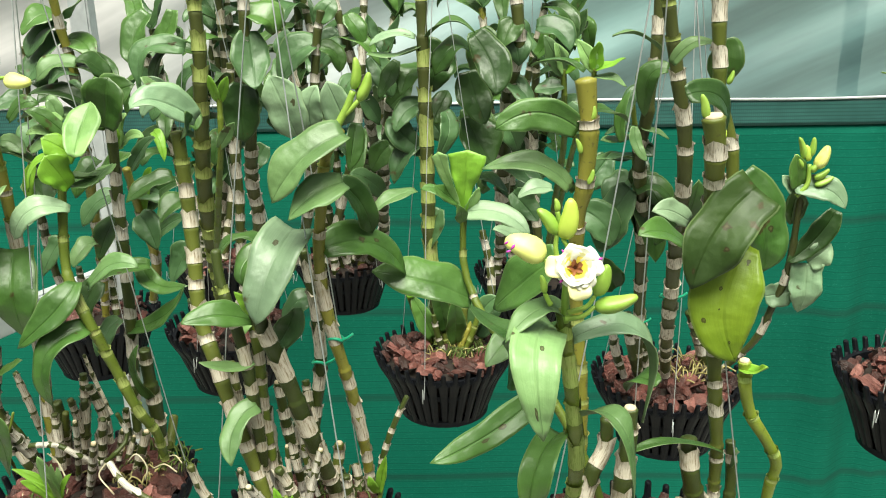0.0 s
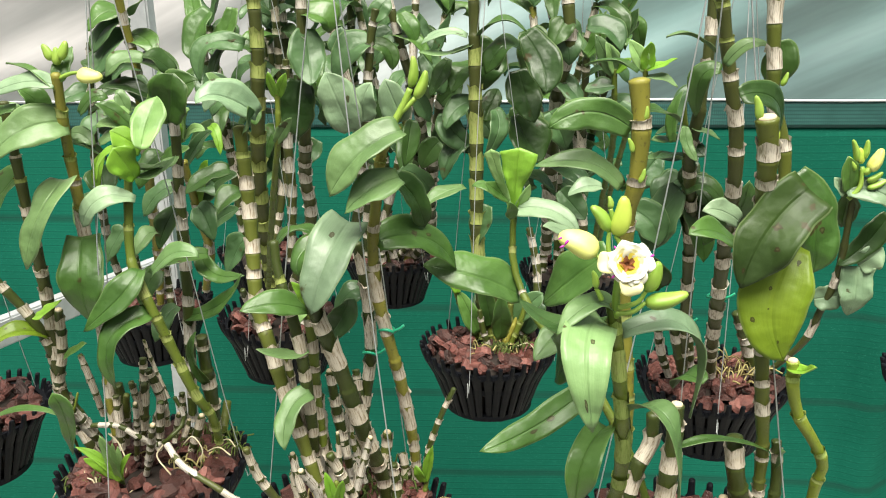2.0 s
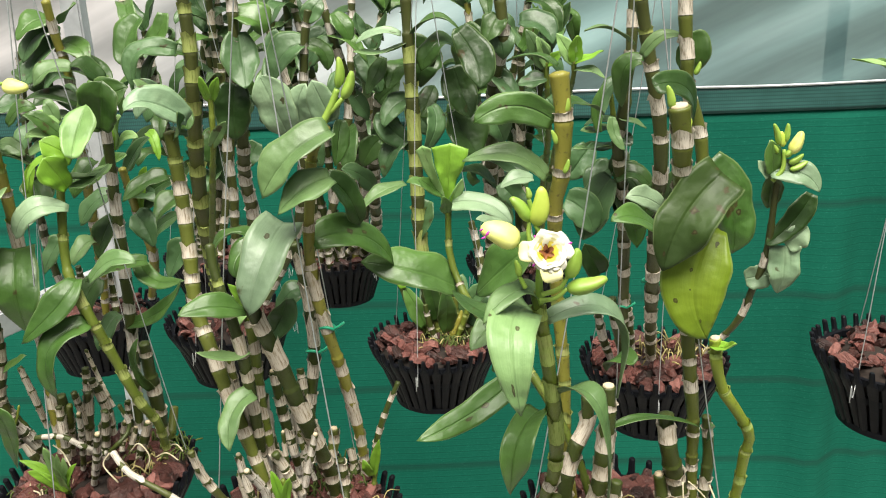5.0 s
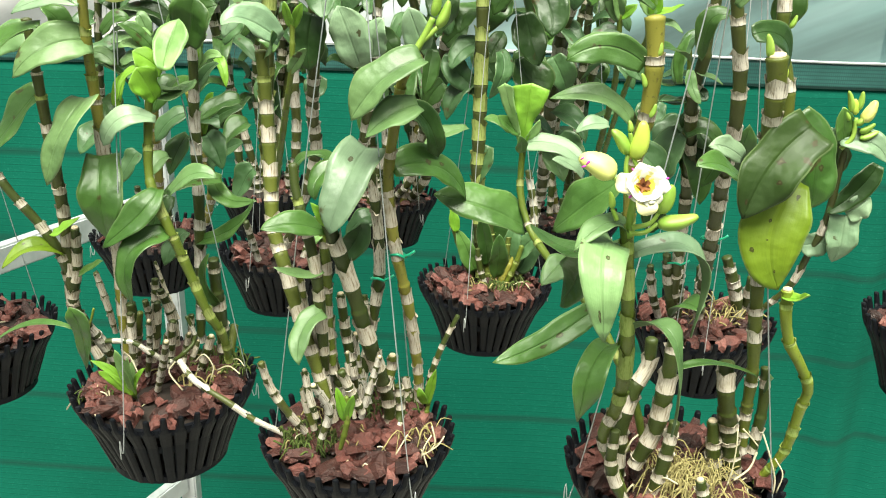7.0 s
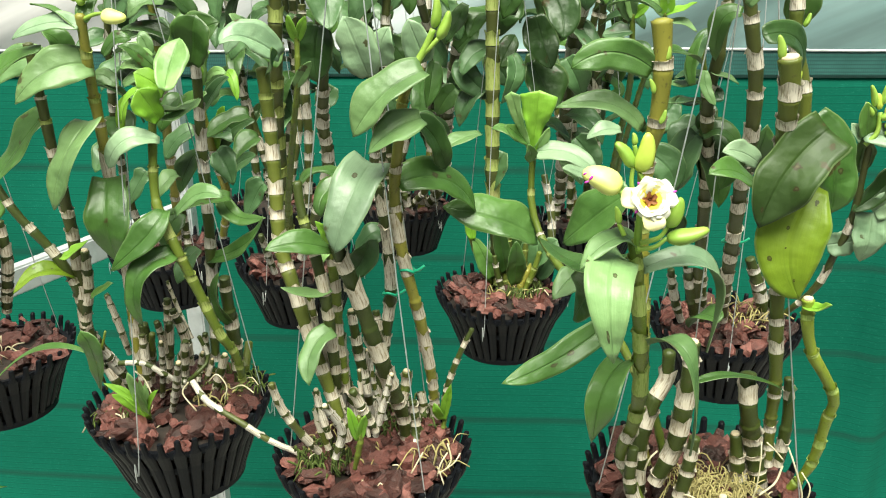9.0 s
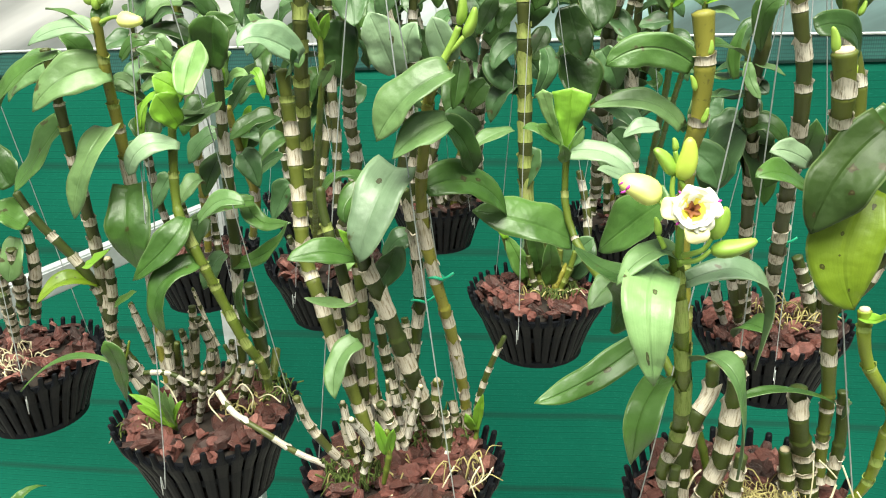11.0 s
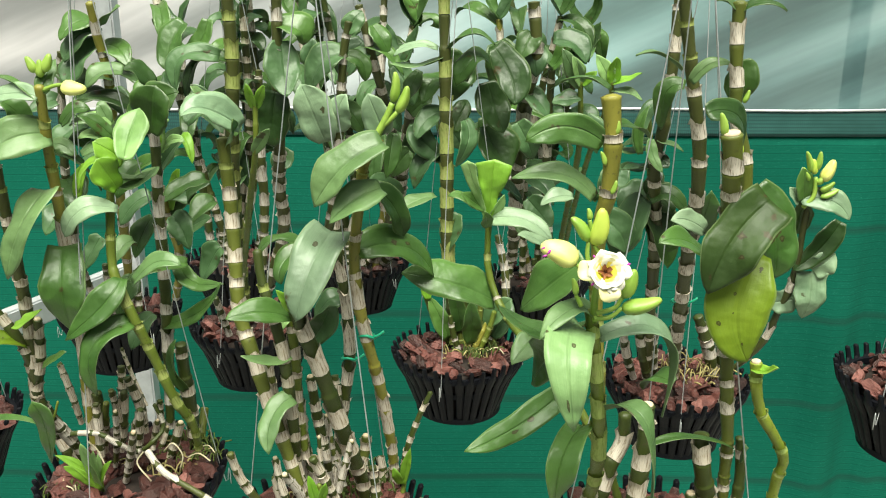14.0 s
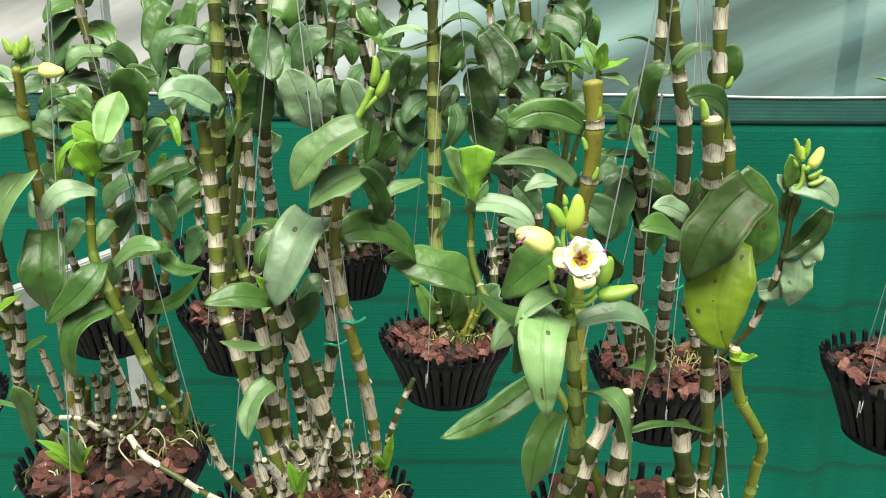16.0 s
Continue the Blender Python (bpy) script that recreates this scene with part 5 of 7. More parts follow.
c = cane(p_centre, [(-0.089, 0.56, 1.154), (-0.082, 0.56, 1.181), (-0.075, 0.56, 1.207)], 0.0027, 'dim', seed=44, node=0.0158, cover=1.11, skin='grey', cut=True)
c = cane(p_centre, [(-0.087, 0.55, 1.165), (-0.094, 0.545, 1.185), (-0.101, 0.54, 1.205)], 0.0037, 'olive', seed=45, node=0.015, cover=1.25, skin='cream')
c = cane(p_centre, [(-0.063, 0.59, 1.126), (-0.063, 0.6, 1.139), (-0.065, 0.6, 1.162)], 0.0040, 'olive', seed=46, node=0.0187, cover=1.15, skin='cream')
c = cane(p_centre, [(-0.116, 0.54, 1.147), (-0.11, 0.54, 1.171), (-0.119, 0.53, 1.197)], 0.0031, 'dim', seed=47, node=0.0166, cover=1.13, skin='grey', cut=True)
c = cane(p_centre, [(-0.102, 0.54, 1.138), (-0.095, 0.535, 1.169), (-0.096, 0.535, 1.187)], 0.0023, 'green', seed=48, cover=0)
leaf(c, (-0.097, 0.535, 1.167), (-0.102, 0.53, 1.195), 0.008, (0.04, -0.87, 0.53), (0, 0, 0), 'lime')
leaf(c, (-0.096, 0.535, 1.168), (-0.09, 0.53, 1.191), 0.007, (0.339, -0.852, 0.538), (0, 0, 0), 'lime')
c = cane(p_centre, [(-0.044, 0.615, 1.118), (-0.04, 0.62, 1.142), (-0.037, 0.62, 1.161)], 0.0021, 'green', seed=49, cover=0)
leaf(c, (-0.042, 0.615, 1.137), (-0.035, 0.61, 1.172), 0.008, (0.04, -0.87, 0.53), (0, 0, 0), 'lime')
leaf(c, (-0.044, 0.615, 1.137), (-0.049, 0.61, 1.153), 0.008, (-0.259, -0.889, 0.522), (0, 0, 0), 'lime')
c = cane(p_centre, [(-0.118, 0.57, 1.164), (-0.122, 0.575, 1.187), (-0.126, 0.58, 1.214)], 0.0028, 'dim', seed=50, node=0.0156, cover=0.96, skin='grey')
c = cane(p_centre, [(-0.108, 0.585, 1.14), (-0.114, 0.595, 1.173), (-0.12, 0.6, 1.202)], 0.0027, 'moss', seed=51, node=0.0161, cover=0.62, skin='fibre', cut=True)
c = cane(p_centre, [(-0.072, 0.6, 1.139), (-0.076, 0.6, 1.166), (-0.081, 0.6, 1.189)], 0.0026, 'olive', seed=52, node=0.0135, cover=1.34, skin='fibre')
c = cane(p_centre, [(-0.09, 0.615, 1.134), (-0.1, 0.625, 1.159), (-0.104, 0.63, 1.185)], 0.0023, 'moss', seed=53, node=0.0131, cover=0.79, skin='grey', cut=True)
c = cane(p_centre, [(-0.126, 0.56, 1.141), (-0.131, 0.56, 1.159), (-0.134, 0.56, 1.177)], 0.0029, 'moss', seed=54, node=0.0176, cover=1.35, skin='cream')
c = cane(p_centre, [(-0.063, 0.63, 1.11), (-0.06, 0.635, 1.131), (-0.063, 0.64, 1.148)], 0.0037, 'dim', seed=55, node=0.0142, cover=1.31, skin='cream')
c = cane(p_centre, [(-0.095, 0.565, 1.15), (-0.1, 0.57, 1.176), (-0.101, 0.57, 1.204)], 0.0019, 'olive', seed=56, node=0.0203, cover=0.63, skin='cream', cut=True)
c = cane(p_centre, [(-0.118, 0.59, 1.144), (-0.119, 0.6, 1.17), (-0.121, 0.61, 1.196)], 0.0036, 'olive', seed=57, node=0.0203, cover=1.02, skin='grey')
c = cane(p_centre, [(-0.114, 0.58, 1.181), (-0.118, 0.58, 1.23), (-0.117, 0.577, 1.268), (-0.119, 0.575, 1.303)], 0.0043, 'green', seed=58, node=0.022, cover=0.45, skin='cream', cut=True)
c = cane(p_centre, [(-0.085, 0.62, 1.166), (-0.094, 0.63, 1.197), (-0.098, 0.635, 1.225)], 0.0038, 'olive', seed=59, node=0.018, cover=0.7, skin='cream')
c = cane(p_centre, [(-0.1, 0.595, 1.171), (-0.107, 0.6, 1.206), (-0.111, 0.6, 1.24)], 0.0041, 'olive', seed=60, node=0.02, cover=0.75, skin='fibre', cut=True)
c = cane(p_centre, [(-0.128, 0.58, 1.186), (-0.136, 0.585, 1.227), (-0.141, 0.59, 1.262)], 0.0035, 'moss', seed=61, node=0.02, cover=0.7, skin='cream')
leaf(c, (-0.119, 0.575, 1.298), (-0.13, 0.57, 1.289), 0.009, (-0.147, -0.701, 0.766), (0, 0, 0), 'fresh')
leaf(c, (-0.117, 0.575, 1.3), (-0.112, 0.57, 1.313), 0.007, (0.165, -0.838, 0.61), (0, 0, 0), 'lime')

p_right = plant(*b_right, "flowering orchid with a cream and yellow bloom on banded canes")
c = cane(p_right, [(0.106, 0.5, 1.141), (0.092, 0.495, 1.172), (0.085, 0.49, 1.194), (0.089, 0.475, 1.225), (0.088, 0.455, 1.264), (0.083, 0.44, 1.304), (0.078, 0.43, 1.339), (0.074, 0.425, 1.363)], 0.0042, 'green', seed=62, node=0.03, cover=0.6, skin='fibre', bare=0.6, skin2='fresh')
leaf(c, (0.072, 0.45, 1.344), (0.063, 0.385, 1.312), 0.024, (-0.062, -0.86, 0.574), (-0.008, -0.02, 0.024), 'pale_spotted', foot=0.95, shape=0.42, taper=2.6, label='broad pale leaf with brown spots')
leaf(c, (0.077, 0.430, 1.357), (0.046, 0.405, 1.354), 0.0142, (-0.05, -0.45, 0.9), (0.001, 0, 0.01), 'pale', foot=0.7, shape=0.35)
leaf(c, (0.079, 0.46, 1.275), (0.06, 0.43, 1.238), 0.018, (-0.166, -0.832, 0.666), (-0.006, -0.015, 0.016), 'mid', foot=0.8, twist=0.9, fold=0.25)
leaf(c, (0.08, 0.43, 1.345), (0.123, 0.44, 1.292), 0.0165, (0.188, -0.185, 0.928), (0.014, 0, 0.026), 'sheen', twist=0.6)
leaf(c, (0.087, 0.445, 1.294), (0.115, 0.43, 1.233), 0.015, (0.297, -0.307, 0.871), (0.005, -0.02, 0.036), 'pale')
leaf(c, (0.071, 0.47, 1.297), (0.009, 0.43, 1.276), 0.017, (0.035, -0.836, 0.624), (0, 0, -0.005), 'mid_spotted')
leaf(c, (0.078, 0.45, 1.346), (0.03, 0.52, 1.332), 0.018, (-0.007, -0.291, 0.957), (0.001, 0, -0.014), 'dark')
leaf(c, (0.081, 0.5, 1.367), (0.038, 0.52, 1.329), 0.030, (-0.078, -0.681, 0.775), (0.002, 0, 0), 'mid')
leaf(c, (0.059, 0.55, 1.295), (0.04, 0.53, 1.283), 0.020, (-0.178, -0.687, 0.772), (0, 0, 0.003), 'pale')
leaf(c, (0.062, 0.5, 1.319), (0.051, 0.53, 1.27), 0.026, (-0.178, -0.687, 0.772), (0.004, 0, -0.002), 'mid')
c = cane(p_right, [(0.113, 0.55, 1.143), (0.107, 0.56, 1.186), (0.106, 0.565, 1.248), (0.101, 0.57, 1.316), (0.099, 0.56, 1.372), (0.102, 0.555, 1.392), (0.103, 0.552, 1.411), (0.103, 0.55, 1.433), (0.1, 0.55, 1.462)], 0.0045, 'gold', seed=63, node=0.03, cover=0.26, skin='green', top=1.35, skin2='cream', bare=0.42)
leaf(c, (0.097, 0.550, 1.431), (0.046, 0.540, 1.433), 0.0204, (0.02, -0.95, 0.25), (0, 0, 0.01), 'mid', foot=0.6, shape=0.5, label='green leaf with a torn hole')
leaf(c, (0.093, 0.556, 1.393), (0.038, 0.550, 1.410), 0.0173, (0.0, -0.6, 0.8), (0.006, 0, 0.008), 'pale')
leaf(c, (0.101, 0.55, 1.441), (0.134, 0.58, 1.43), 0.011, (0.036, -0.324, 0.945), (0, 0, 0.004), 'mid')
leaf(c, (0.099, 0.55, 1.465), (0.068, 0.56, 1.469), 0.009, (0.021, -0.103, 0.979), (0, 0, 0.005), 'mid')
leaf(c, (0.096, 0.56, 1.39), (0.066, 0.57, 1.41), 0.013, (0.036, -0.324, 0.945), (0, 0, 0.004), 'mid')
c = cane(p_right, [(0.192, 0.53, 1.162), (0.19, 0.53, 1.194), (0.188, 0.525, 1.228), (0.182, 0.52, 1.273), (0.176, 0.52, 1.336), (0.172, 0.52, 1.38), (0.167, 0.505, 1.411), (0.165, 0.5, 1.429), (0.162, 0.498, 1.445)], 0.0043, 'moss', seed=64, node=0.018, cover=0.48, skin='fibre', cut=True, top=1.4, bare=0.45, skin2='fibre')
leaf(c, (0.1911, 0.5050, 1.4035), (0.1536, 0.4850, 1.3510), 0.0345, (-0.12, -0.85, 0.6), (-0.0049, 0.0000, 0.0041), 'dark_spotted', foot=0.8, shape=0.38, fold=0.16, label='large dark green leaf with a brown spot')
leaf(c, (0.1870, 0.5280, 1.4039), (0.2085, 0.5220, 1.3466), 0.0314, (0.25, -0.85, 0.5), (0.0066, 0.0000, 0.0008), 'mid_spotted', foot=0.75, shape=0.42)
leaf(c, (0.1915, 0.5120, 1.3685), (0.1852, 0.4920, 1.3027), 0.0410, (-0.1, -0.92, 0.4), (-0.013, -0.004, 0), 'yellow_spotted', foot=0.35, shape=0.44, fold=0.10, taper=2.0, label='yellowing leaf with brown marks')
leaf(c, (0.1599, 0.5200, 1.3634), (0.1253, 0.5000, 1.3780), 0.0184, (0, -0.55, 0.83), (0.0000, 0.0000, 0.0059), 'mid', foot=0.6)
leaf(c, (0.1664, 0.5500, 1.3726), (0.1423, 0.5400, 1.3827), 0.0158, (0.0, -0.85, 0.55), (0.0000, 0.0000, 0.0026), 'sheen')
leaf(c, (0.1499, 0.5100, 1.4552), (0.1803, 0.5300, 1.4307), 0.0189, (0.2, -0.7, 0.7), (0.0058, 0.0000, 0.0091), 'dark')
c = cane(p_right, [(0.198, 0.56, 1.357), (0.193, 0.56, 1.415), (0.183, 0.56, 1.447), (0.182, 0.56, 1.467), (0.18, 0.56, 1.483), (0.179, 0.56, 1.503), (0.179, 0.56, 1.519)], 0.0041, 'moss', seed=65, node=0.026, cover=0.45, skin='fibre', top=1)
leaf(c, (0.179, 0.56, 1.511), (0.206, 0.55, 1.514), 0.008, (0.01, -0.467, 0.873), (-0.001, 0, 0.005), 'mid')
leaf(c, (0.179, 0.56, 1.512), (0.164, 0.56, 1.52), 0.008, (0.01, -0.467, 0.873), (0, 0, 0.002), 'pale')
leaf(c, (0.1873, 0.5800, 1.4806), (0.1856, 0.5800, 1.4532), 0.0229, (0, -0.93, 0.36), (0.0023, 0.0000, 0.0000), 'mid')
leaf(c, (0.156, 0.6, 1.473), (0.12, 0.58, 1.486), 0.009, (0.021, -0.103, 0.979), (0, 0, 0.005), 'pale')
leaf(c, (0.1580, 0.5800, 1.4667), (0.1829, 0.5700, 1.4799), 0.0110, (0, -0.55, 0.83), (0.0000, 0.0000, 0.0064), 'pale')
c = cane(p_right, [(0.203, 0.525, 1.14), (0.215, 0.52, 1.165), (0.218, 0.515, 1.187), (0.218, 0.51, 1.21), (0.219, 0.505, 1.228), (0.211, 0.5, 1.245), (0.197, 0.495, 1.267), (0.19, 0.49, 1.287), (0.188, 0.49, 1.305)], 0.0035, 'bright', seed=66, node=0.028, cover=0.22, skin='fresh', cut=True, top=1)
leaf(c, (0.186, 0.49, 1.3), (0.195, 0.475, 1.309), 0.009, (0.012, -0.547, 0.837), (0.002, 0, -0.003), 'lime', fold=0.5)
c = cane(p_right, [(0.102, 0.51, 1.146), (0.1, 0.51, 1.187), (0.107, 0.515, 1.216), (0.116, 0.52, 1.233), (0.116, 0.52, 1.254)], 0.0052, 'olive', seed=67, node=0.023, cover=0.5, skin='cream')
c = cane(p_right, [(0.11, 0.5, 1.165), (0.121, 0.5, 1.195), (0.124, 0.5, 1.221), (0.126, 0.5, 1.249), (0.126, 0.5, 1.27)], 0.0058, 'olive', seed=68, node=0.023, cover=0.5, skin='cream', cut=True)
c = cane(p_right, [(0.19, 0.53, 1.138), (0.18, 0.53, 1.18), (0.171, 0.52, 1.213), (0.168, 0.52, 1.239)], 0.0065, 'olive', seed=69, node=0.023, cover=0.5, skin='cream')
c = cane(p_right, [(0.178, 0.53, 1.129), (0.172, 0.53, 1.16), (0.168, 0.53, 1.186)], 0.0051, 'olive', seed=70, node=0.023, cover=0.5, skin='cream', cut=True)
c = cane(p_right, [(0.121, 0.49, 1.147), (0.127, 0.49, 1.173), (0.131, 0.49, 1.208)], 0.0045, 'olive', seed=71, node=0.023, cover=0.5, skin='cream')
c = cane(p_right, [(0.199, 0.53, 1.162), (0.201, 0.53, 1.2), (0.198, 0.53, 1.231)], 0.0039, 'olive', seed=72, node=0.023, cover=0.5, skin='cream')
c = cane(p_right, [(0.173, 0.55, 1.102), (0.167, 0.55, 1.122), (0.163, 0.55, 1.142)], 0.0039, 'olive', seed=73, node=0.023, cover=0.5, skin='cream', cut=True)
c = cane(p_right, [(0.105, 0.48, 1.144), (0.091, 0.48, 1.175), (0.091, 0.48, 1.205)], 0.0041, 'olive', seed=74, node=0.023, cover=0.5, skin='cream')
c = cane(p_right, [(0.195, 0.55, 1.108), (0.2, 0.56, 1.127), (0.203, 0.57, 1.151)], 0.0043, 'olive', seed=75, node=0.023, cover=0.5, skin='cream')
c = cane(p_right, [(0.156, 0.47, 1.153), (0.151, 0.47, 1.164), (0.147, 0.47, 1.177)], 0.0040, 'olive', seed=76, node=0.023, cover=0.5, skin='cream', cut=True)
c = cane(p_right, [(0.208, 0.54, 1.107), (0.214, 0.55, 1.115), (0.215, 0.55, 1.133)], 0.0054, 'olive', seed=77, node=0.023, cover=0.5, skin='cream')
leaf(c, (0.129, 0.5, 1.241), (0.191, 0.52, 1.231), 0.008, (-0.022, -0.069, 0.982), (-0.001, 0, 0.006), 'mid')
leaf(c, (0.146, 0.52, 1.275), (0.13, 0.55, 1.263), 0.016, (0.002, -0.419, 0.897), (-0.001, 0, 0.004), 'mid')
leaf(c, (0.199, 0.53, 1.213), (0.199, 0.52, 1.23), 0.010, (0.32, -0.596, 0.657), (0, 0, 0), 'pale')
c = cane(p_right, [(0.123, 0.53, 1.157), (0.112, 0.54, 1.197), (0.086, 0.56, 1.245), (0.061, 0.58, 1.271), (0.048, 0.6, 1.279), (0.035, 0.63, 1.291), (0.027, 0.64, 1.313), (0.026, 0.645, 1.335), (0.027, 0.645, 1.357)], 0.0033, 'green', seed=78, node=0.03, cover=0.2, skin='green', bare=0.5)
leaf(c, (0.026, 0.645, 1.355), (0.03, 0.635, 1.403), 0.029, (0.045, -0.904, 0.436), (0, 0, 0), 'lime', shape=0.96, foot=0.2, fold=0.18, taper=6.0, flare=True)
leaf(c, (0.024, 0.642, 1.358), (0.009, 0.625, 1.404), 0.013, (-0.464, -0.807, 0.483), (0, 0, 0), 'fresh', shape=0.93, foot=0.3, flare=True, taper=5.0)
leaf(c, (0.028, 0.646, 1.356), (0.038, 0.64, 1.376), 0.009, (0.529, -0.652, 0.475), (0, 0, 0), 'fresh')
leaf(c, (0.022, 0.64, 1.364), (0.004, 0.63, 1.379), 0.012, (-0.178, -0.687, 0.772), (0, 0, 0), 'mid')
leaf(c, (0.093, 0.66, 1.369), (0.067, 0.65, 1.365), 0.014, (0.097, -0.523, 0.847), (0, 0, 0.003), 'sheen')
leaf(c, (0.072, 0.62, 1.337), (0.047, 0.61, 1.352), 0.012, (0.097, -0.523, 0.847), (0, 0, 0.003), 'sheen')
leaf(c, (0.026, 0.64, 1.35), (0.023, 0.63, 1.365), 0.010, (0.04, -0.87, 0.53), (0, 0, 0), 'mid')
leaf(c, (0.027, 0.645, 1.355), (0.075, 0.630, 1.341), 0.0190, (0.05, -0.6, 0.8), (0.004, 0, 0.008), 'sheen', foot=0.6)
leaf(c, (0.017, 0.65, 1.364), (-0.005, 0.65, 1.372), 0.011, (0.012, -0.547, 0.837), (0, 0, 0.004), 'mid')
leaf(c, (0.031, 0.635, 1.29), (-0.034, 0.61, 1.325), 0.035, (0.077, -0.746, 0.721), (0.002, 0, 0.002), 'mid')

p_mid = plant(*b_mid, "orchid with a stout mottled cane and drooping dark leaves")
c = cane(p_mid, [(-0.003, 0.925, 1.13), (-0.007, 0.93, 1.178), (-0.011, 0.93, 1.246), (-0.012, 0.93, 1.299), (-0.012, 0.93, 1.35), (-0.013, 0.93, 1.398), (-0.015, 0.93, 1.529)], 0.0074, 'dim', seed=79, node=0.036, cover=0.55, skin='green')
leaf(c, (-0.012, 0.93, 1.465), (0.04, 0.92, 1.473), 0.017, (0.028, -0.198, 1.01), (0, 0, 0.015), 'mid')
leaf(c, (0.038, 0.92, 1.471), (0.06, 0.9, 1.411), 0.036, (-0.131, -0.841, 0.69), (0.007, 0, 0), 'dark')
leaf(c, (0.033, 0.93, 1.455), (-0.005, 0.92, 1.432), 0.033, (0.044, -0.45, 0.881), (0, 0, 0.013), 'dark')
leaf(c, (0.032, 0.95, 1.432), (0.049, 0.94, 1.376), 0.038, (0.069, -0.857, 0.592), (0, 0, 0), 'dark')
leaf(c, (0.028, 0.96, 1.382), (0.057, 0.95, 1.33), 0.050, (0.268, -0.812, 0.685), (0, 0, 0), 'dark')
leaf(c, (0.007, 0.93, 1.392), (0, 0.91, 1.343), 0.023, (0.653, -0.625, 0.523), (0.008, 0, 0.006), 'back')
leaf(c, (-0.013, 0.93, 1.461), (-0.07, 0.92, 1.457), 0.018, (0.028, -0.198, 1.01), (0, 0, -0.008), 'pale')
leaf(c, (-0.0215, 0.9300, 1.4684), (-0.0701, 0.9200, 1.4640), 0.0139, (0, -0.55, 0.83), (0.0000, 0.0000, 0.0070), 'sheen')
leaf(c, (-0.0459, 0.9500, 1.3856), (-0.0095, 0.9400, 1.3439), 0.0283, (0, -0.93, 0.36), (-0.0085, 0.0000, 0.0000), 'back')
leaf(c, (-0.013, 0.95, 1.399), (-0.045, 0.93, 1.371), 0.028, (-0.146, -0.62, 0.724), (-0.005, 0, 0.006), 'back')
leaf(c, (-0.019, 0.95, 1.356), (-0.049, 0.94, 1.313), 0.026, (-0.345, -0.665, 0.631), (-0.005, 0, 0.008), 'back')
leaf(c, (-0.025, 0.93, 1.307), (-0.075, 0.9, 1.287), 0.021, (0.036, -0.324, 0.945), (0, 0, 0.005), 'pale')
leaf(c, (-0.006, 0.95, 1.377), (0.012, 0.97, 1.412), 0.025, (0.07, -0.888, 0.497), (0, 0, 0), 'dark')
leaf(c, (-0.012, 0.96, 1.431), (-0.039, 0.94, 1.409), 0.031, (-0.147, -0.589, 0.819), (-0.003, 0, 0.012), 'mid')
leaf(c, (0.001, 0.93, 1.287), (-0.017, 0.92, 1.241), 0.024, (-0.237, -0.783, 0.566), (0, 0, 0), 'back')
leaf(c, (-0.1054, 0.9700, 1.4737), (-0.1304, 0.9600, 1.4376), 0.0318, (0, -0.93, 0.36), (-0.0043, 0, 0.0000), 'back')
leaf(c, (-0.0741, 0.9800, 1.4473), (-0.0518, 0.9700, 1.4031), 0.0292, (0, -0.93, 0.36), (0.0044, 0, 0.0000), 'back')
leaf(c, (-0.0196, 0.9700, 1.4533), (0.0108, 0.9600, 1.4324), 0.0318, (0, -0.93, 0.36), (0.0029, 0, 0.0058), 'dark')
leaf(c, (-0.1580, 0.9800, 1.4458), (-0.1644, 0.9700, 1.4761), 0.0306, (0, -0.93, 0.36), (-0.0029, 0, 0.0000), 'back')
leaf(c, (-0.0771, 0.9800, 1.4770), (-0.1023, 0.9700, 1.4519), 0.0262, (0, -0.93, 0.36), (0.0000, 0, 0.0058), 'dark')
leaf(c, (0.0438, 1.0000, 1.4723), (0.0606, 0.9900, 1.4082), 0.0431, (0, -0.93, 0.36), (0.0030, 0, 0.0000), 'dark')
leaf(c, (0.0061, 1.0000, 1.4583), (-0.0076, 0.9900, 1.4065), 0.0401, (0, -0.93, 0.36), (-0.0030, 0, 0.0000), 'dark')
leaf(c, (0.0316, 1.0000, 1.3885), (0.0469, 0.9900, 1.3358), 0.0401, (0, -0.93, 0.36), (0.0030, 0, 0.0000), 'dark')
leaf(c, (0.0781, 1.0000, 1.4701), (0.0892, 0.9900, 1.4344), 0.0327, (0, -0.93, 0.36), (0.0030, 0, 0.0000), 'back')
leaf(c, (-0.0205, 1.0000, 1.3877), (0.0082, 0.9900, 1.3492), 0.0312, (0, -0.93, 0.36), (0.0000, 0, 0.0000), 'back')
leaf(c, (-0.1419, 1.0000, 1.3567), (-0.1262, 0.9900, 1.3176), 0.0297, (0, -0.93, 0.36), (0.0000, 0, 0.0000), 'back')
leaf(c, (0.0695, 1.0000, 1.3804), (0.0920, 0.9900, 1.3400), 0.0327, (0, -0.93, 0.36), (0.0000, 0, 0.0000), 'back')
leaf(c, (-0.2016, 1.0000, 1.3474), (-0.2182, 0.9900, 1.3184), 0.0267, (0, -0.93, 0.36), (0.0000, 0, 0.0000), 'back')
leaf(c, (-0.0573, 1.0000, 1.3461), (-0.0804, 0.9900, 1.3172), 0.0267, (0, -0.93, 0.36), (0.0000, 0, 0.0030), 'mid')
leaf(c, (0.0836, 1.0000, 1.2882), (0.1133, 0.9900, 1.2550), 0.0297, (0, -0.93, 0.36), (0.0000, 0, 0.0000), 'back')
c = cane(p_mid, [(0.055, 0.93, 1.145), (0.057, 0.95, 1.202), (0.047, 0.96, 1.254)], 0.0048, 'dim', seed=80, node=0.022, cover=0.5, skin='grey')
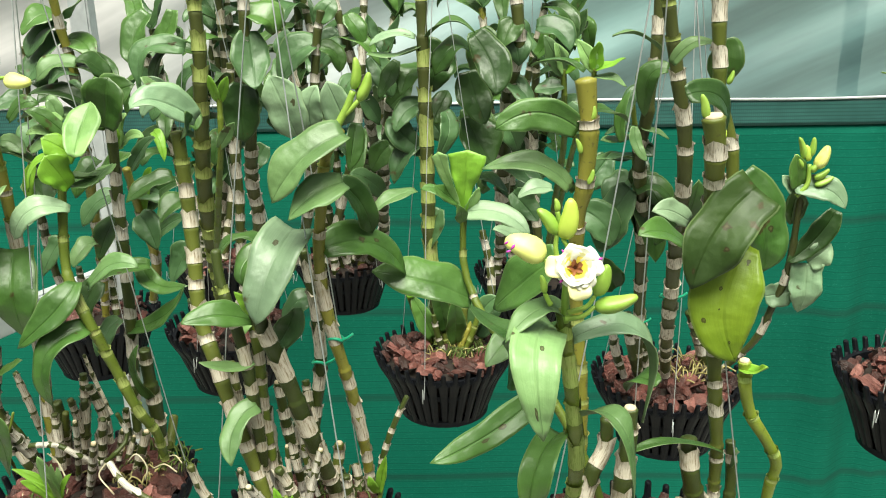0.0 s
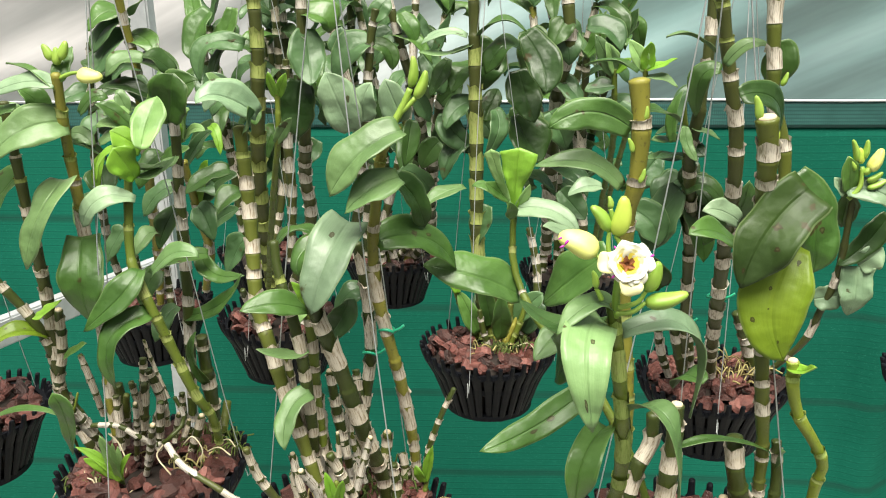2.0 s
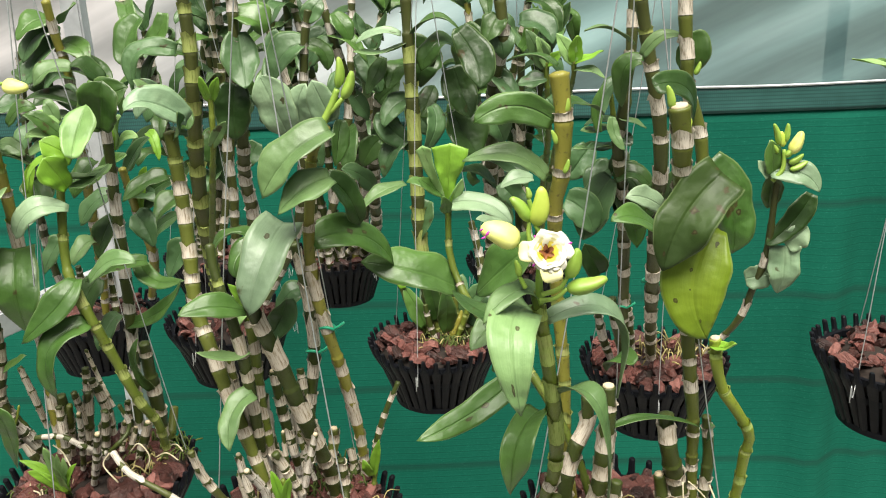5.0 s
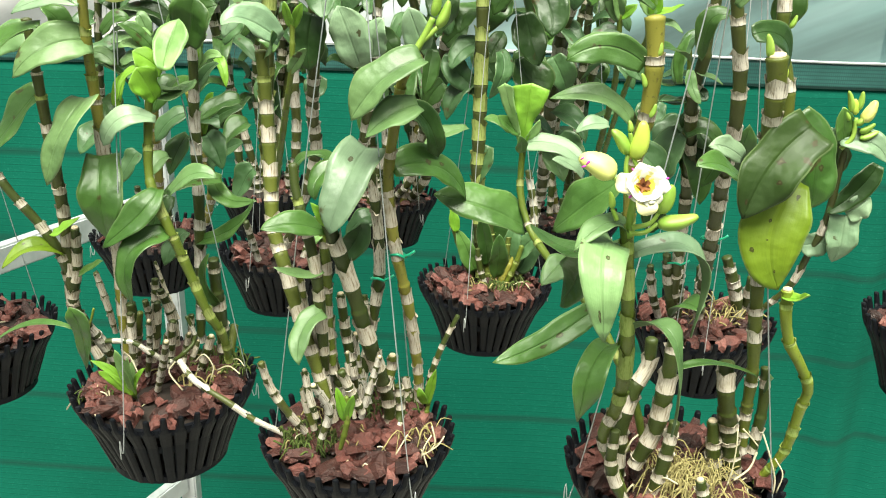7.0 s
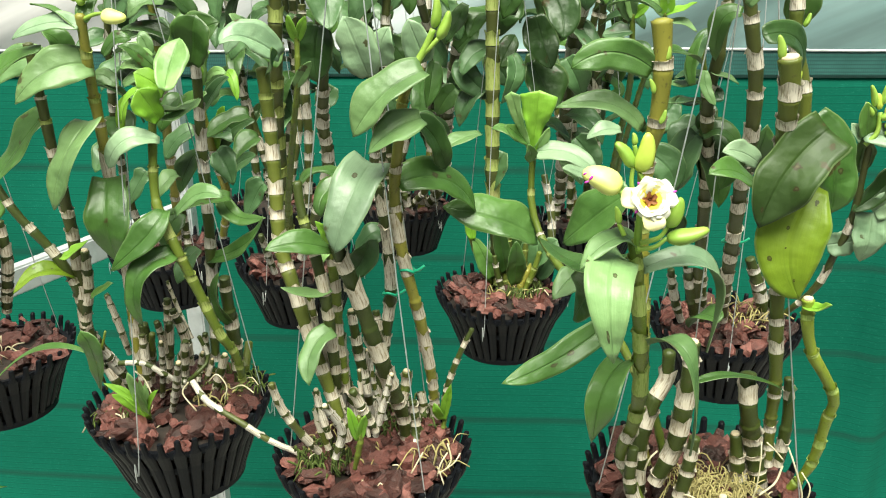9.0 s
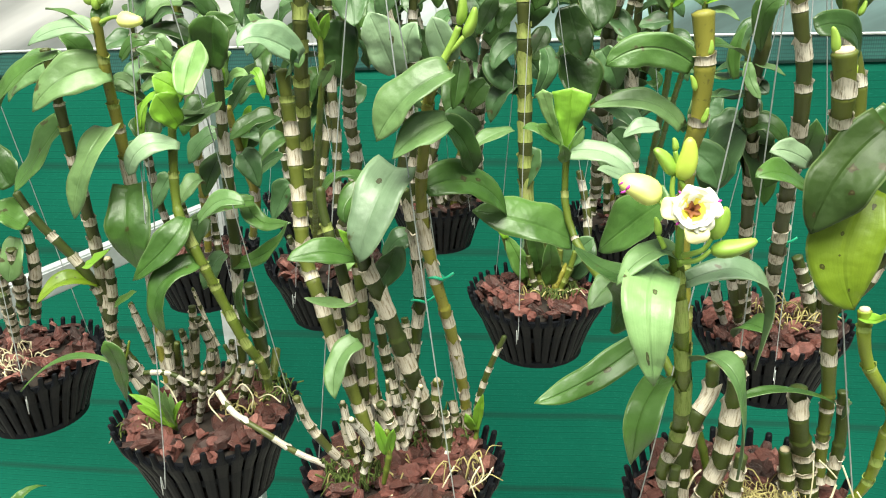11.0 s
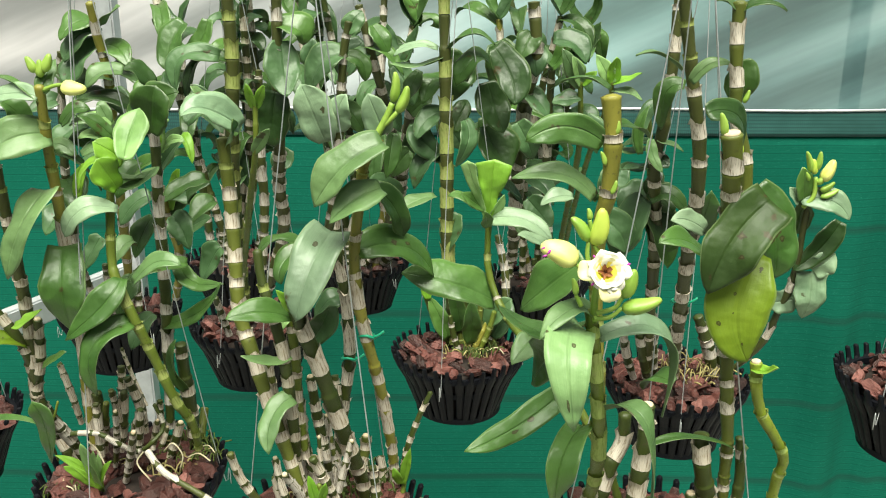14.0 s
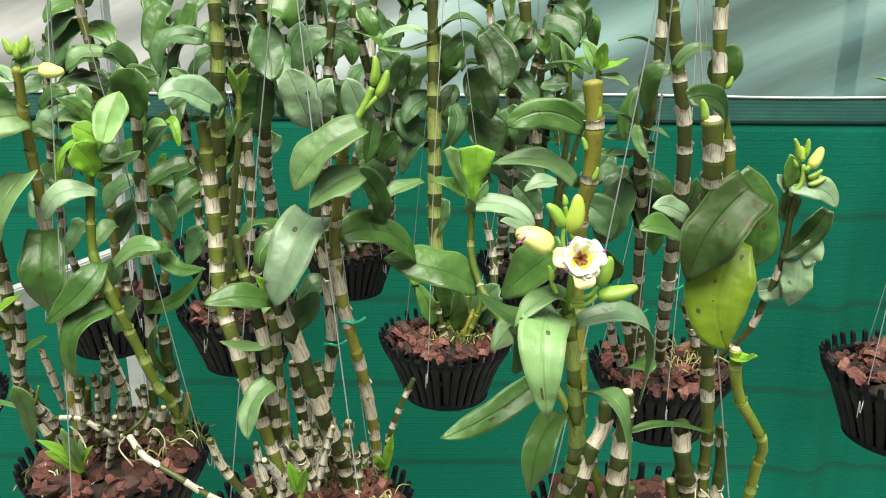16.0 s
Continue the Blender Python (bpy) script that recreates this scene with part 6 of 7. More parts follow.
c = cane(p_mid, [(-0.013, 0.925, 1.13), (-0.028, 0.93, 1.163), (-0.039, 0.93, 1.194)], 0.0042, 'green', seed=81, cover=0)
leaf(c, (-0.033, 0.92, 1.187), (-0.039, 0.92, 1.218), 0.012, (0.04, -0.87, 0.53), (0, 0, 0), 'lime')
c = cane(p_mid, [(0.015, 0.91, 1.123), (0.004, 0.915, 1.145), (0.008, 0.92, 1.168)], 0.0036, 'gold', seed=82, node=0.02, cover=0)
c = cane(p_mid, [(0.016, 0.905, 1.125), (0.025, 0.905, 1.143), (0.034, 0.91, 1.163)], 0.0035, 'gold', seed=83, node=0.02, cover=0)
c = cane(p_mid, [(0.003, 0.9, 1.13), (-0.004, 0.9, 1.151), (-0.008, 0.9, 1.175)], 0.0035, 'olive', seed=84, node=0.018, cover=0.4, skin='grey')
c = cane(p_mid, [(0.034, 0.92, 1.127), (0.04, 0.925, 1.143), (0.045, 0.93, 1.166)], 0.0036, 'olive', seed=85, node=0.018, cover=0.4, skin='grey')
c = cane(p_mid, [(-0.01, 0.93, 1.12), (-0.016, 0.94, 1.142), (-0.026, 0.95, 1.17)], 0.0037, 'olive', seed=86, node=0.018, cover=0.4, skin='grey')
leaf(c, (0.016, 0.9, 1.141), (0.017, 0.88, 1.196), 0.022, (0.24, -0.858, 0.535), (0, 0, 0), 'mid')
leaf(c, (0.004, 0.93, 1.128), (-0.014, 0.95, 1.185), 0.024, (-0.16, -0.883, 0.525), (0, 0, 0), 'back')
leaf(c, (0.04, 0.92, 1.141), (0.064, 0.93, 1.181), 0.024, (0.225, -0.696, 0.689), (0, 0, 0), 'back')
c = cane(p_mid, [(0.007, 0.91, 1.128), (0.001, 0.915, 1.156), (-0.008, 0.92, 1.185)], 0.0036, 'moss', seed=87, node=0.02, cover=0.25, skin='green')
c = cane(p_mid, [(0.022, 0.905, 1.134), (0.025, 0.908, 1.16), (0.027, 0.91, 1.187)], 0.0041, 'moss', seed=88, node=0.02, cover=0.25, skin='green')
c = cane(p_mid, [(0.027, 0.905, 1.132), (0.036, 0.905, 1.153), (0.043, 0.905, 1.179)], 0.0035, 'green', seed=89, node=0.02, cover=0.25, skin='green')
c = cane(p_mid, [(0.014, 0.92, 1.128), (0.01, 0.925, 1.16), (0.005, 0.93, 1.2)], 0.0048, 'olive', seed=90, node=0.02, cover=0.25, skin='green')
c = cane(p_mid, [(0.036, 0.92, 1.126), (0.044, 0.925, 1.137), (0.053, 0.93, 1.153)], 0.0030, 'moss', seed=91, node=0.02, cover=0.25, skin='green')
leaf(c, (0.005, 0.91, 1.151), (-0.005, 0.9, 1.211), 0.019, (0.036, -0.841, 0.617), (0, 0, 0.003), 'dark')
leaf(c, (0.026, 0.91, 1.152), (0.035, 0.91, 1.204), 0.020, (0.036, -0.841, 0.617), (0, 0, 0.003), 'back')
leaf(c, (-0.01, 0.92, 1.139), (-0.032, 0.92, 1.189), 0.020, (0.036, -0.841, 0.617), (0, 0, 0.003), 'mid')
leaf(c, (0.035, 0.91, 1.16), (0.063, 0.91, 1.192), 0.022, (0.036, -0.841, 0.617), (0, 0, 0.003), 'back')
leaf(c, (0.016, 0.93, 1.158), (0.017, 0.93, 1.211), 0.024, (0.036, -0.841, 0.617), (0, 0, 0.003), 'dark')

p_four = plant(*b_four, "orchid with dark banded canes and large drooping leaves")
c = cane(p_four, [(-0.249, 0.93, 1.17), (-0.249, 0.92, 1.222), (-0.243, 0.89, 1.309), (-0.234, 0.87, 1.379), (-0.228, 0.86, 1.42), (-0.225, 0.86, 1.458), (-0.225, 0.86, 1.49), (-0.226, 0.86, 1.521)], 0.0078, 'dim', seed=92, node=0.03, cover=0.45, skin='green')
leaf(c, (-0.23, 0.86, 1.462), (-0.271, 0.84, 1.422), 0.023, (-0.354, -0.509, 0.791), (-0.008, 0, 0.018), 'dark')
leaf(c, (-0.269, 0.86, 1.498), (-0.283, 0.84, 1.452), 0.031, (-0.138, -0.746, 0.659), (-0.007, 0, 0), 'mid')
leaf(c, (-0.246, 0.86, 1.501), (-0.281, 0.85, 1.459), 0.022, (-0.146, -0.62, 0.724), (0.006, 0, -0.006), 'mid')
c = cane(p_four, [(-0.237, 0.93, 1.156), (-0.218, 0.92, 1.202), (-0.192, 0.9, 1.275), (-0.19, 0.88, 1.329), (-0.183, 0.86, 1.369), (-0.179, 0.85, 1.432), (-0.175, 0.84, 1.47), (-0.173, 0.84, 1.521)], 0.0064, 'dim', seed=93, node=0.028, cover=0.5, skin='grey')
leaf(c, (-0.1785, 0.8400, 1.4329), (-0.1820, 0.8300, 1.3790), 0.0381, (0.069, -0.857, 0.592), (-0.0019, 0.0000, 0.0000), 'dark')
leaf(c, (-0.1711, 0.8400, 1.4810), (-0.1631, 0.8200, 1.4277), 0.0355, (0.268, -0.812, 0.685), (0.0000, 0.0000, 0.0000), 'back')
leaf(c, (-0.173, 0.84, 1.495), (-0.147, 0.84, 1.477), 0.033, (0.352, -0.585, 0.717), (0.006, 0, 0.005), 'mid')
leaf(c, (-0.1282, 0.8200, 1.3866), (-0.1456, 0.8000, 1.4417), 0.0373, (-0.1, -0.92, 0.35), (0.0000, 0.0000, 0.0000), 'sheen', foot=0.4, shape=0.5)
leaf(c, (-0.1153, 0.8200, 1.3960), (-0.1061, 0.8100, 1.4333), 0.0261, (0, -0.93, 0.36), (-0.0037, 0.0000, 0.0000), 'sheen')
leaf(c, (-0.2317, 0.8400, 1.4665), (-0.2730, 0.8200, 1.4324), 0.0254, (-0.3, -0.7, 0.6), (-0.0140, 0.0000, 0.0165), 'back')
c = cane(p_four, [(-0.245, 0.9, 1.195), (-0.215, 0.82, 1.273), (-0.188, 0.76, 1.356), (-0.177, 0.74, 1.395), (-0.175, 0.74, 1.434)], 0.0032, 'green', seed=94, cover=0)
leaf(c, (-0.176, 0.74, 1.429), (-0.18, 0.73, 1.45), 0.009, (-0.229, -0.909, 0.501), (0, 0, 0), 'lime')
leaf(c, (-0.175, 0.74, 1.429), (-0.164, 0.73, 1.45), 0.009, (0.369, -0.866, 0.493), (0, 0, 0), 'lime')
leaf(c, (-0.179, 0.74, 1.39), (-0.161, 0.73, 1.413), 0.011, (0.454, -0.639, 0.525), (0, 0, 0), 'pale')
c = cane(p_four, [(-0.196, 0.93, 1.171), (-0.15, 0.92, 1.256), (-0.13, 0.9, 1.35), (-0.124, 0.9, 1.414), (-0.119, 0.9, 1.465), (-0.112, 0.9, 1.498)], 0.0054, 'dim', seed=95, node=0.026, cover=0.45, skin='grey')
leaf(c, (-0.115, 0.9, 1.412), (-0.148, 0.88, 1.388), 0.034, (-0.031, -0.833, 0.689), (-0.006, 0, 0.006), 'back')
leaf(c, (-0.119, 0.9, 1.465), (-0.154, 0.89, 1.427), 0.034, (-0.138, -0.746, 0.659), (-0.005, 0, 0.008), 'back')
leaf(c, (-0.116, 0.9, 1.463), (-0.097, 0.9, 1.437), 0.021, (0.36, -0.71, 0.653), (0.006, 0, 0.006), 'dark')
leaf(c, (-0.124, 0.92, 1.412), (-0.101, 0.92, 1.382), 0.028, (0.261, -0.717, 0.654), (0, 0, 0), 'dark')
leaf(c, (-0.115, 0.9, 1.487), (-0.1, 0.9, 1.509), 0.023, (0.069, -0.842, 0.64), (0, 0, 0), 'back')
c = cane(p_four, [(-0.228, 0.94, 1.216), (-0.224, 0.95, 1.294), (-0.225, 0.95, 1.34), (-0.222, 0.95, 1.421), (-0.221, 0.95, 1.445)], 0.0052, 'dim', seed=96, node=0.024, cover=0.5, skin='grey')
leaf(c, (-0.222, 0.95, 1.427), (-0.235, 0.93, 1.425), 0.012, (0.021, -0.103, 0.979), (0.001, 0, 0.008), 'dark')
c = cane(p_four, [(-0.269, 0.93, 1.127), (-0.274, 0.92, 1.16), (-0.275, 0.9, 1.195)], 0.0041, 'olive', seed=97, node=0.018, cover=0.6, skin='grey')
c = cane(p_four, [(-0.217, 0.93, 1.142), (-0.208, 0.94, 1.167), (-0.198, 0.95, 1.199)], 0.0042, 'olive', seed=98, node=0.018, cover=0.6, skin='grey')

p_two = plant(*b_two, "orchid crowded with grey-green leaves and a golden cane")
c = cane(p_two, [(-0.436, 1.04, 1.118), (-0.427, 1.03, 1.184), (-0.409, 0.99, 1.284), (-0.395, 0.96, 1.377), (-0.386, 0.94, 1.442), (-0.388, 0.93, 1.478), (-0.388, 0.92, 1.518)], 0.0058, 'gold', seed=99, node=0.03, cover=0.3, skin='grey')
leaf(c, (-0.392, 0.95, 1.483), (-0.428, 0.92, 1.458), 0.030, (-0.048, -0.582, 0.818), (-0.002, 0, 0.011), 'back')
leaf(c, (-0.393, 0.95, 1.474), (-0.43, 0.92, 1.432), 0.037, (-0.048, -0.582, 0.818), (-0.003, 0, 0.003), 'back')
leaf(c, (-0.393, 0.95, 1.471), (-0.354, 0.92, 1.451), 0.027, (-0.048, -0.582, 0.818), (0.004, 0, 0.007), 'mid')
leaf(c, (-0.389, 0.95, 1.441), (-0.334, 0.92, 1.424), 0.028, (-0.048, -0.582, 0.818), (0.004, 0, 0.011), 'dark')
leaf(c, (-0.386, 0.95, 1.435), (-0.407, 0.92, 1.427), 0.027, (-0.048, -0.582, 0.818), (0.001, 0, 0.008), 'back')
leaf(c, (-0.39, 0.95, 1.416), (-0.421, 0.92, 1.408), 0.025, (-0.048, -0.582, 0.818), (0.001, 0, 0.006), 'dark')
leaf(c, (-0.39, 0.95, 1.41), (-0.355, 0.92, 1.404), 0.019, (-0.048, -0.582, 0.818), (0.001, 0, 0.009), 'mid')
leaf(c, (-0.386, 0.95, 1.495), (-0.363, 0.92, 1.518), 0.024, (-0.048, -0.582, 0.818), (0, 0, 0), 'mid')
leaf(c, (-0.401, 0.95, 1.496), (-0.426, 0.92, 1.479), 0.036, (-0.048, -0.582, 0.818), (0.001, 0, 0.008), 'mid')
leaf(c, (-0.419, 0.95, 1.385), (-0.454, 0.92, 1.358), 0.032, (-0.048, -0.582, 0.818), (0.001, 0, 0.006), 'back')
leaf(c, (-0.392, 0.95, 1.391), (-0.421, 0.92, 1.389), 0.023, (-0.048, -0.582, 0.818), (0.001, 0, 0.005), 'pale')
leaf(c, (-0.39, 0.95, 1.353), (-0.424, 0.92, 1.342), 0.023, (-0.048, -0.582, 0.818), (0.001, 0, 0.008), 'back')
leaf(c, (-0.387, 0.95, 1.314), (-0.327, 0.92, 1.352), 0.029, (-0.048, -0.582, 0.818), (0.001, 0, 0.005), 'mid')
c = cane(p_two, [(-0.474, 1.04, 1.117), (-0.484, 1.02, 1.202), (-0.468, 0.98, 1.307), (-0.453, 0.96, 1.39), (-0.44, 0.95, 1.465)], 0.0049, 'dim', seed=100, node=0.026, cover=0.5, skin='grey')
leaf(c, (-0.455, 0.97, 1.408), (-0.481, 0.94, 1.396), 0.026, (0.06, -0.701, 0.752), (0.001, 0, 0.005), 'back')
leaf(c, (-0.457, 0.97, 1.376), (-0.415, 0.94, 1.355), 0.028, (0.06, -0.701, 0.752), (0.001, 0, 0.005), 'dark')
leaf(c, (-0.462, 0.97, 1.316), (-0.439, 0.94, 1.282), 0.037, (0.06, -0.701, 0.752), (0.001, 0, 0.005), 'dark')
leaf(c, (-0.462, 0.97, 1.288), (-0.48, 0.94, 1.255), 0.031, (0.06, -0.701, 0.752), (0.001, 0, 0.005), 'back')
leaf(c, (-0.453, 0.97, 1.446), (-0.41, 0.94, 1.417), 0.032, (0.06, -0.701, 0.752), (0.001, 0, 0.005), 'dark')
c = cane(p_two, [(-0.368, 1.03, 1.146), (-0.346, 1, 1.21), (-0.35, 0.98, 1.273), (-0.352, 0.96, 1.331)], 0.0057, 'gold', seed=101, node=0.03, cover=0.3, skin='grey')
leaf(c, (-0.356, 0.98, 1.321), (-0.314, 0.96, 1.364), 0.022, (0.16, -0.694, 0.75), (0.001, 0, 0.007), 'back')
leaf(c, (-0.347, 0.98, 1.276), (-0.292, 0.96, 1.318), 0.029, (0.16, -0.694, 0.75), (0.001, 0, 0.007), 'dark')
leaf(c, (-0.347, 0.98, 1.273), (-0.324, 0.96, 1.331), 0.015, (0.16, -0.694, 0.75), (0.001, 0, 0.007), 'lime')
leaf(c, (-0.352, 0.98, 1.293), (-0.305, 0.96, 1.291), 0.027, (0.16, -0.694, 0.75), (0.001, 0, 0.007), 'back')
leaf(c, (-0.341, 0.98, 1.237), (-0.29, 0.96, 1.271), 0.024, (0.16, -0.694, 0.75), (0.001, 0, 0.007), 'back')
leaf(c, (-0.324, 0.98, 1.367), (-0.307, 0.96, 1.338), 0.013, (0.16, -0.694, 0.75), (0.001, 0, 0.007), 'lime')
c = cane(p_two, [(-0.448, 1.03, 1.097), (-0.457, 1.02, 1.053), (-0.449, 1, 1.094)], 0.0047, 'olive', seed=102, node=0.02, cover=0.6, skin='grey')
c = cane(p_two, [(-0.421, 1.04, 1.11), (-0.426, 1.05, 1.138), (-0.425, 1.05, 1.178)], 0.0047, 'olive', seed=103, node=0.02, cover=0.6, skin='grey')
c = cane(p_two, [(-0.455, 1.04, 1.117), (-0.454, 1.03, 1.153), (-0.452, 1.02, 1.195)], 0.0046, 'olive', seed=104, node=0.02, cover=0.6, skin='grey')
leaf(c, (-0.042, 0.95, 1.444), (-0.062, 0.94, 1.405), 0.019, (-0.237, -0.783, 0.566), (0, 0, 0), 'dark')

p_seven = plant(*b_seven, "orchid with dark ringed canes behind the bloom")
c = cane(p_seven, [(0.228, 0.82, 1.139), (0.222, 0.8, 1.173), (0.21, 0.75, 1.234), (0.206, 0.73, 1.273), (0.2, 0.7, 1.333), (0.197, 0.68, 1.37), (0.192, 0.67, 1.412), (0.185, 0.665, 1.442), (0.168, 0.66, 1.525)], 0.0060, 'dim', seed=105, node=0.031, cover=0.42, skin='fibre', bare=0.12)
leaf(c, (0.201, 0.69, 1.354), (0.181, 0.7, 1.312), 0.019, (-0.278, -0.633, 0.641), (0, 0, 0), 'dark')
leaf(c, (0.1825, 0.6900, 1.4534), (0.1679, 0.7000, 1.4150), 0.0181, (-0.3, -0.7, 0.65), (-0.0064, 0.0000, 0.0117), 'mid')
leaf(c, (0.203, 0.7, 1.328), (0.21, 0.68, 1.366), 0.023, (0.235, -0.824, 0.629), (0, 0, 0), 'dark')
c = cane(p_seven, [(0.203, 0.83, 1.14), (0.197, 0.81, 1.18), (0.192, 0.79, 1.236), (0.187, 0.77, 1.287), (0.18, 0.75, 1.335), (0.172, 0.73, 1.384), (0.175, 0.72, 1.414), (0.176, 0.72, 1.437), (0.179, 0.72, 1.463), (0.18, 0.72, 1.527)], 0.0055, 'dim', seed=106, node=0.03, cover=0.36, skin='fibre')
leaf(c, (0.174, 0.72, 1.436), (0.152, 0.71, 1.396), 0.016, (-0.583, -0.558, 0.599), (-0.005, 0, 0.01), 'back')
leaf(c, (0.17, 0.73, 1.393), (0.182, 0.72, 1.381), 0.014, (0.033, -0.819, 0.671), (0, 0, 0), 'back')
leaf(c, (0.1710, 0.7500, 1.3475), (0.1468, 0.7500, 1.2912), 0.0356, (-0.273, -0.727, 0.676), (-0.0034, 0.0000, 0.0034), 'back')
leaf(c, (0.1805, 0.7600, 1.3440), (0.1974, 0.7400, 1.2852), 0.0302, (0.235, -0.824, 0.629), (0.0000, 0.0000, 0.0000), 'dark')
leaf(c, (0.1724, 0.7400, 1.3478), (0.2066, 0.7300, 1.3401), 0.0215, (0, -0.55, 0.83), (0.0000, 0.0000, 0.0102), 'dark')
leaf(c, (0.171, 0.74, 1.401), (0.143, 0.73, 1.399), 0.014, (-0.012, -0.197, 0.922), (0, 0, 0), 'back')
leaf(c, (0.173, 0.74, 1.377), (0.143, 0.72, 1.382), 0.013, (-0.012, -0.197, 0.922), (0, 0, 0), 'back')
leaf(c, (0.175, 0.75, 1.35), (0.182, 0.75, 1.373), 0.018, (0.033, -0.819, 0.671), (0, 0, 0), 'dark')
leaf(c, (0.189, 0.77, 1.293), (0.179, 0.76, 1.338), 0.021, (0.033, -0.819, 0.671), (0, 0, 0), 'dark')
c = cane(p_seven, [(0.29, 0.84, 1.133), (0.315, 0.82, 1.176), (0.325, 0.81, 1.217), (0.332, 0.8, 1.257), (0.33, 0.785, 1.322), (0.331, 0.78, 1.358)], 0.0036, 'dim', seed=107, node=0.045, cover=0.24, skin='fibre')
leaf(c, (0.3213, 0.7800, 1.3392), (0.3626, 0.7700, 1.3226), 0.0249, (0.05, -0.8, 0.6), (0.0048, 0.0000, 0.0083), 'sheen')
leaf(c, (0.3245, 0.7800, 1.3381), (0.3290, 0.8000, 1.3020), 0.0190, (-0.169, -0.755, 0.584), (0.0000, 0.0000, 0.0000), 'mid')
leaf(c, (0.3703, 0.8000, 1.3137), (0.3272, 0.7950, 1.2658), 0.0231, (0, -0.93, 0.36), (0.0036, 0, -0.0036), 'dark')
leaf(c, (0.3490, 0.8000, 1.2629), (0.3462, 0.7900, 1.2156), 0.0304, (0.0, -0.95, 0.3), (0.0000, 0.0000, 0.0000), 'sheen', foot=0.95, shape=0.3)
leaf(c, (0.3494, 0.8000, 1.2640), (0.3653, 0.7900, 1.2816), 0.0243, (0.0, -0.95, 0.3), (0.0000, 0.0000, 0.0000), 'sheen', foot=0.7)
leaf(c, (0.3164, 0.8100, 1.2261), (0.3402, 0.8000, 1.2344), 0.0246, (0.0, -0.95, 0.3), (0.0000, 0.0000, 0.0000), 'sheen', foot=0.5)
leaf(c, (0.3197, 0.7800, 1.3361), (0.3105, 0.7750, 1.3518), 0.0131, (0.0, -0.85, 0.55), (0.0000, 0.0000, 0.0000), 'sheen')
leaf(c, (0.3237, 0.7800, 1.3402), (0.3177, 0.7700, 1.3709), 0.0202, (0.033, -0.819, 0.671), (0.0000, 0.0000, 0.0000), 'mid')
c = cane(p_seven, [(0.203, 0.83, 1.133), (0.19, 0.81, 1.18), (0.183, 0.8, 1.214)], 0.0052, 'olive', seed=108, node=0.022, cover=0.6, skin='grey')
c = cane(p_seven, [(0.212, 0.84, 1.129), (0.207, 0.83, 1.166), (0.202, 0.82, 1.204)], 0.0048, 'olive', seed=109, node=0.022, cover=0.6, skin='grey')
c = cane(p_seven, [(0.278, 0.85, 1.131), (0.269, 0.845, 1.163), (0.254, 0.84, 1.2)], 0.0065, 'olive', seed=110, node=0.022, cover=0.6, skin='grey')
c = cane(p_seven, [(0.191, 0.84, 1.128), (0.18, 0.83, 1.158), (0.172, 0.82, 1.194)], 0.0043, 'olive', seed=111, node=0.022, cover=0.6, skin='grey')
c = cane(p_seven, [(0.239, 0.86, 1.121), (0.237, 0.86, 1.148), (0.234, 0.86, 1.181)], 0.0050, 'olive', seed=112, node=0.022, cover=0.6, skin='grey')
c = cane(p_seven, [(0.285, 0.86, 1.124), (0.285, 0.85, 1.148), (0.283, 0.84, 1.179)], 0.0049, 'olive', seed=113, node=0.022, cover=0.6, skin='grey')
c = cane(p_seven, [(0.18, 0.78, 1.337), (0.172, 0.75, 1.393), (0.165, 0.74, 1.432)], 0.0026, 'green', seed=114, cover=0)
leaf(c, (0.17, 0.75, 1.393), (0.139, 0.73, 1.392), 0.012, (0.044, -0.45, 0.881), (0, 0, 0), 'pale')
leaf(c, (0.171, 0.75, 1.375), (0.134, 0.73, 1.378), 0.012, (0.044, -0.45, 0.881), (0, 0, 0), 'pale')
leaf(c, (0.145, 0.66, 1.404), (0.149, 0.66, 1.442), 0.009, (-0.55, -0.646, 0.413), (-0.004, 0, 0), 'mid')
leaf(c, (0.17, 0.72, 1.405), (0.194, 0.72, 1.397), 0.012, (0.036, -0.324, 0.945), (0, 0, 0), 'pale')
leaf(c, (0.179, 0.76, 1.357), (0.196, 0.75, 1.334), 0.025, (0.161, -0.724, 0.655), (0, 0, 0), 'dark')
leaf(c, (0.176, 0.77, 1.354), (0.149, 0.76, 1.336), 0.025, (-0.139, -0.715, 0.755), (0, 0, 0), 'back')
leaf(c, (0.1288, 0.7400, 1.3317), (0.1553, 0.7300, 1.3025), 0.0317, (0.1, -0.85, 0.5), (0.0034, 0.0000, 0.0034), 'back')
leaf(c, (0.1609, 0.7000, 1.4092), (0.1698, 0.6900, 1.3833), 0.0097, (0, -0.93, 0.36), (-0.0032, 0.0000, 0.0000), 'pale')
leaf(c, (0.1852, 0.7700, 1.3416), (0.1885, 0.7600, 1.2963), 0.0235, (0, -0.93, 0.36), (0.0000, 0.0000, 0.0000), 'back')
leaf(c, (0.1706, 0.8000, 1.2400), (0.1550, 0.7900, 1.2719), 0.0243, (0, -0.93, 0.36), (0.0000, 0.0000, 0.0000), 'dark')
leaf(c, (0.1186, 0.8000, 1.4130), (0.1385, 0.7900, 1.3865), 0.0243, (0, -0.93, 0.36), (0.0000, 0.0000, 0.0000), 'back')
leaf(c, (0.1589, 0.8000, 1.3665), (0.1355, 0.7900, 1.3373), 0.0279, (0, -0.93, 0.36), (0.0000, 0.0000, 0.0000), 'back')

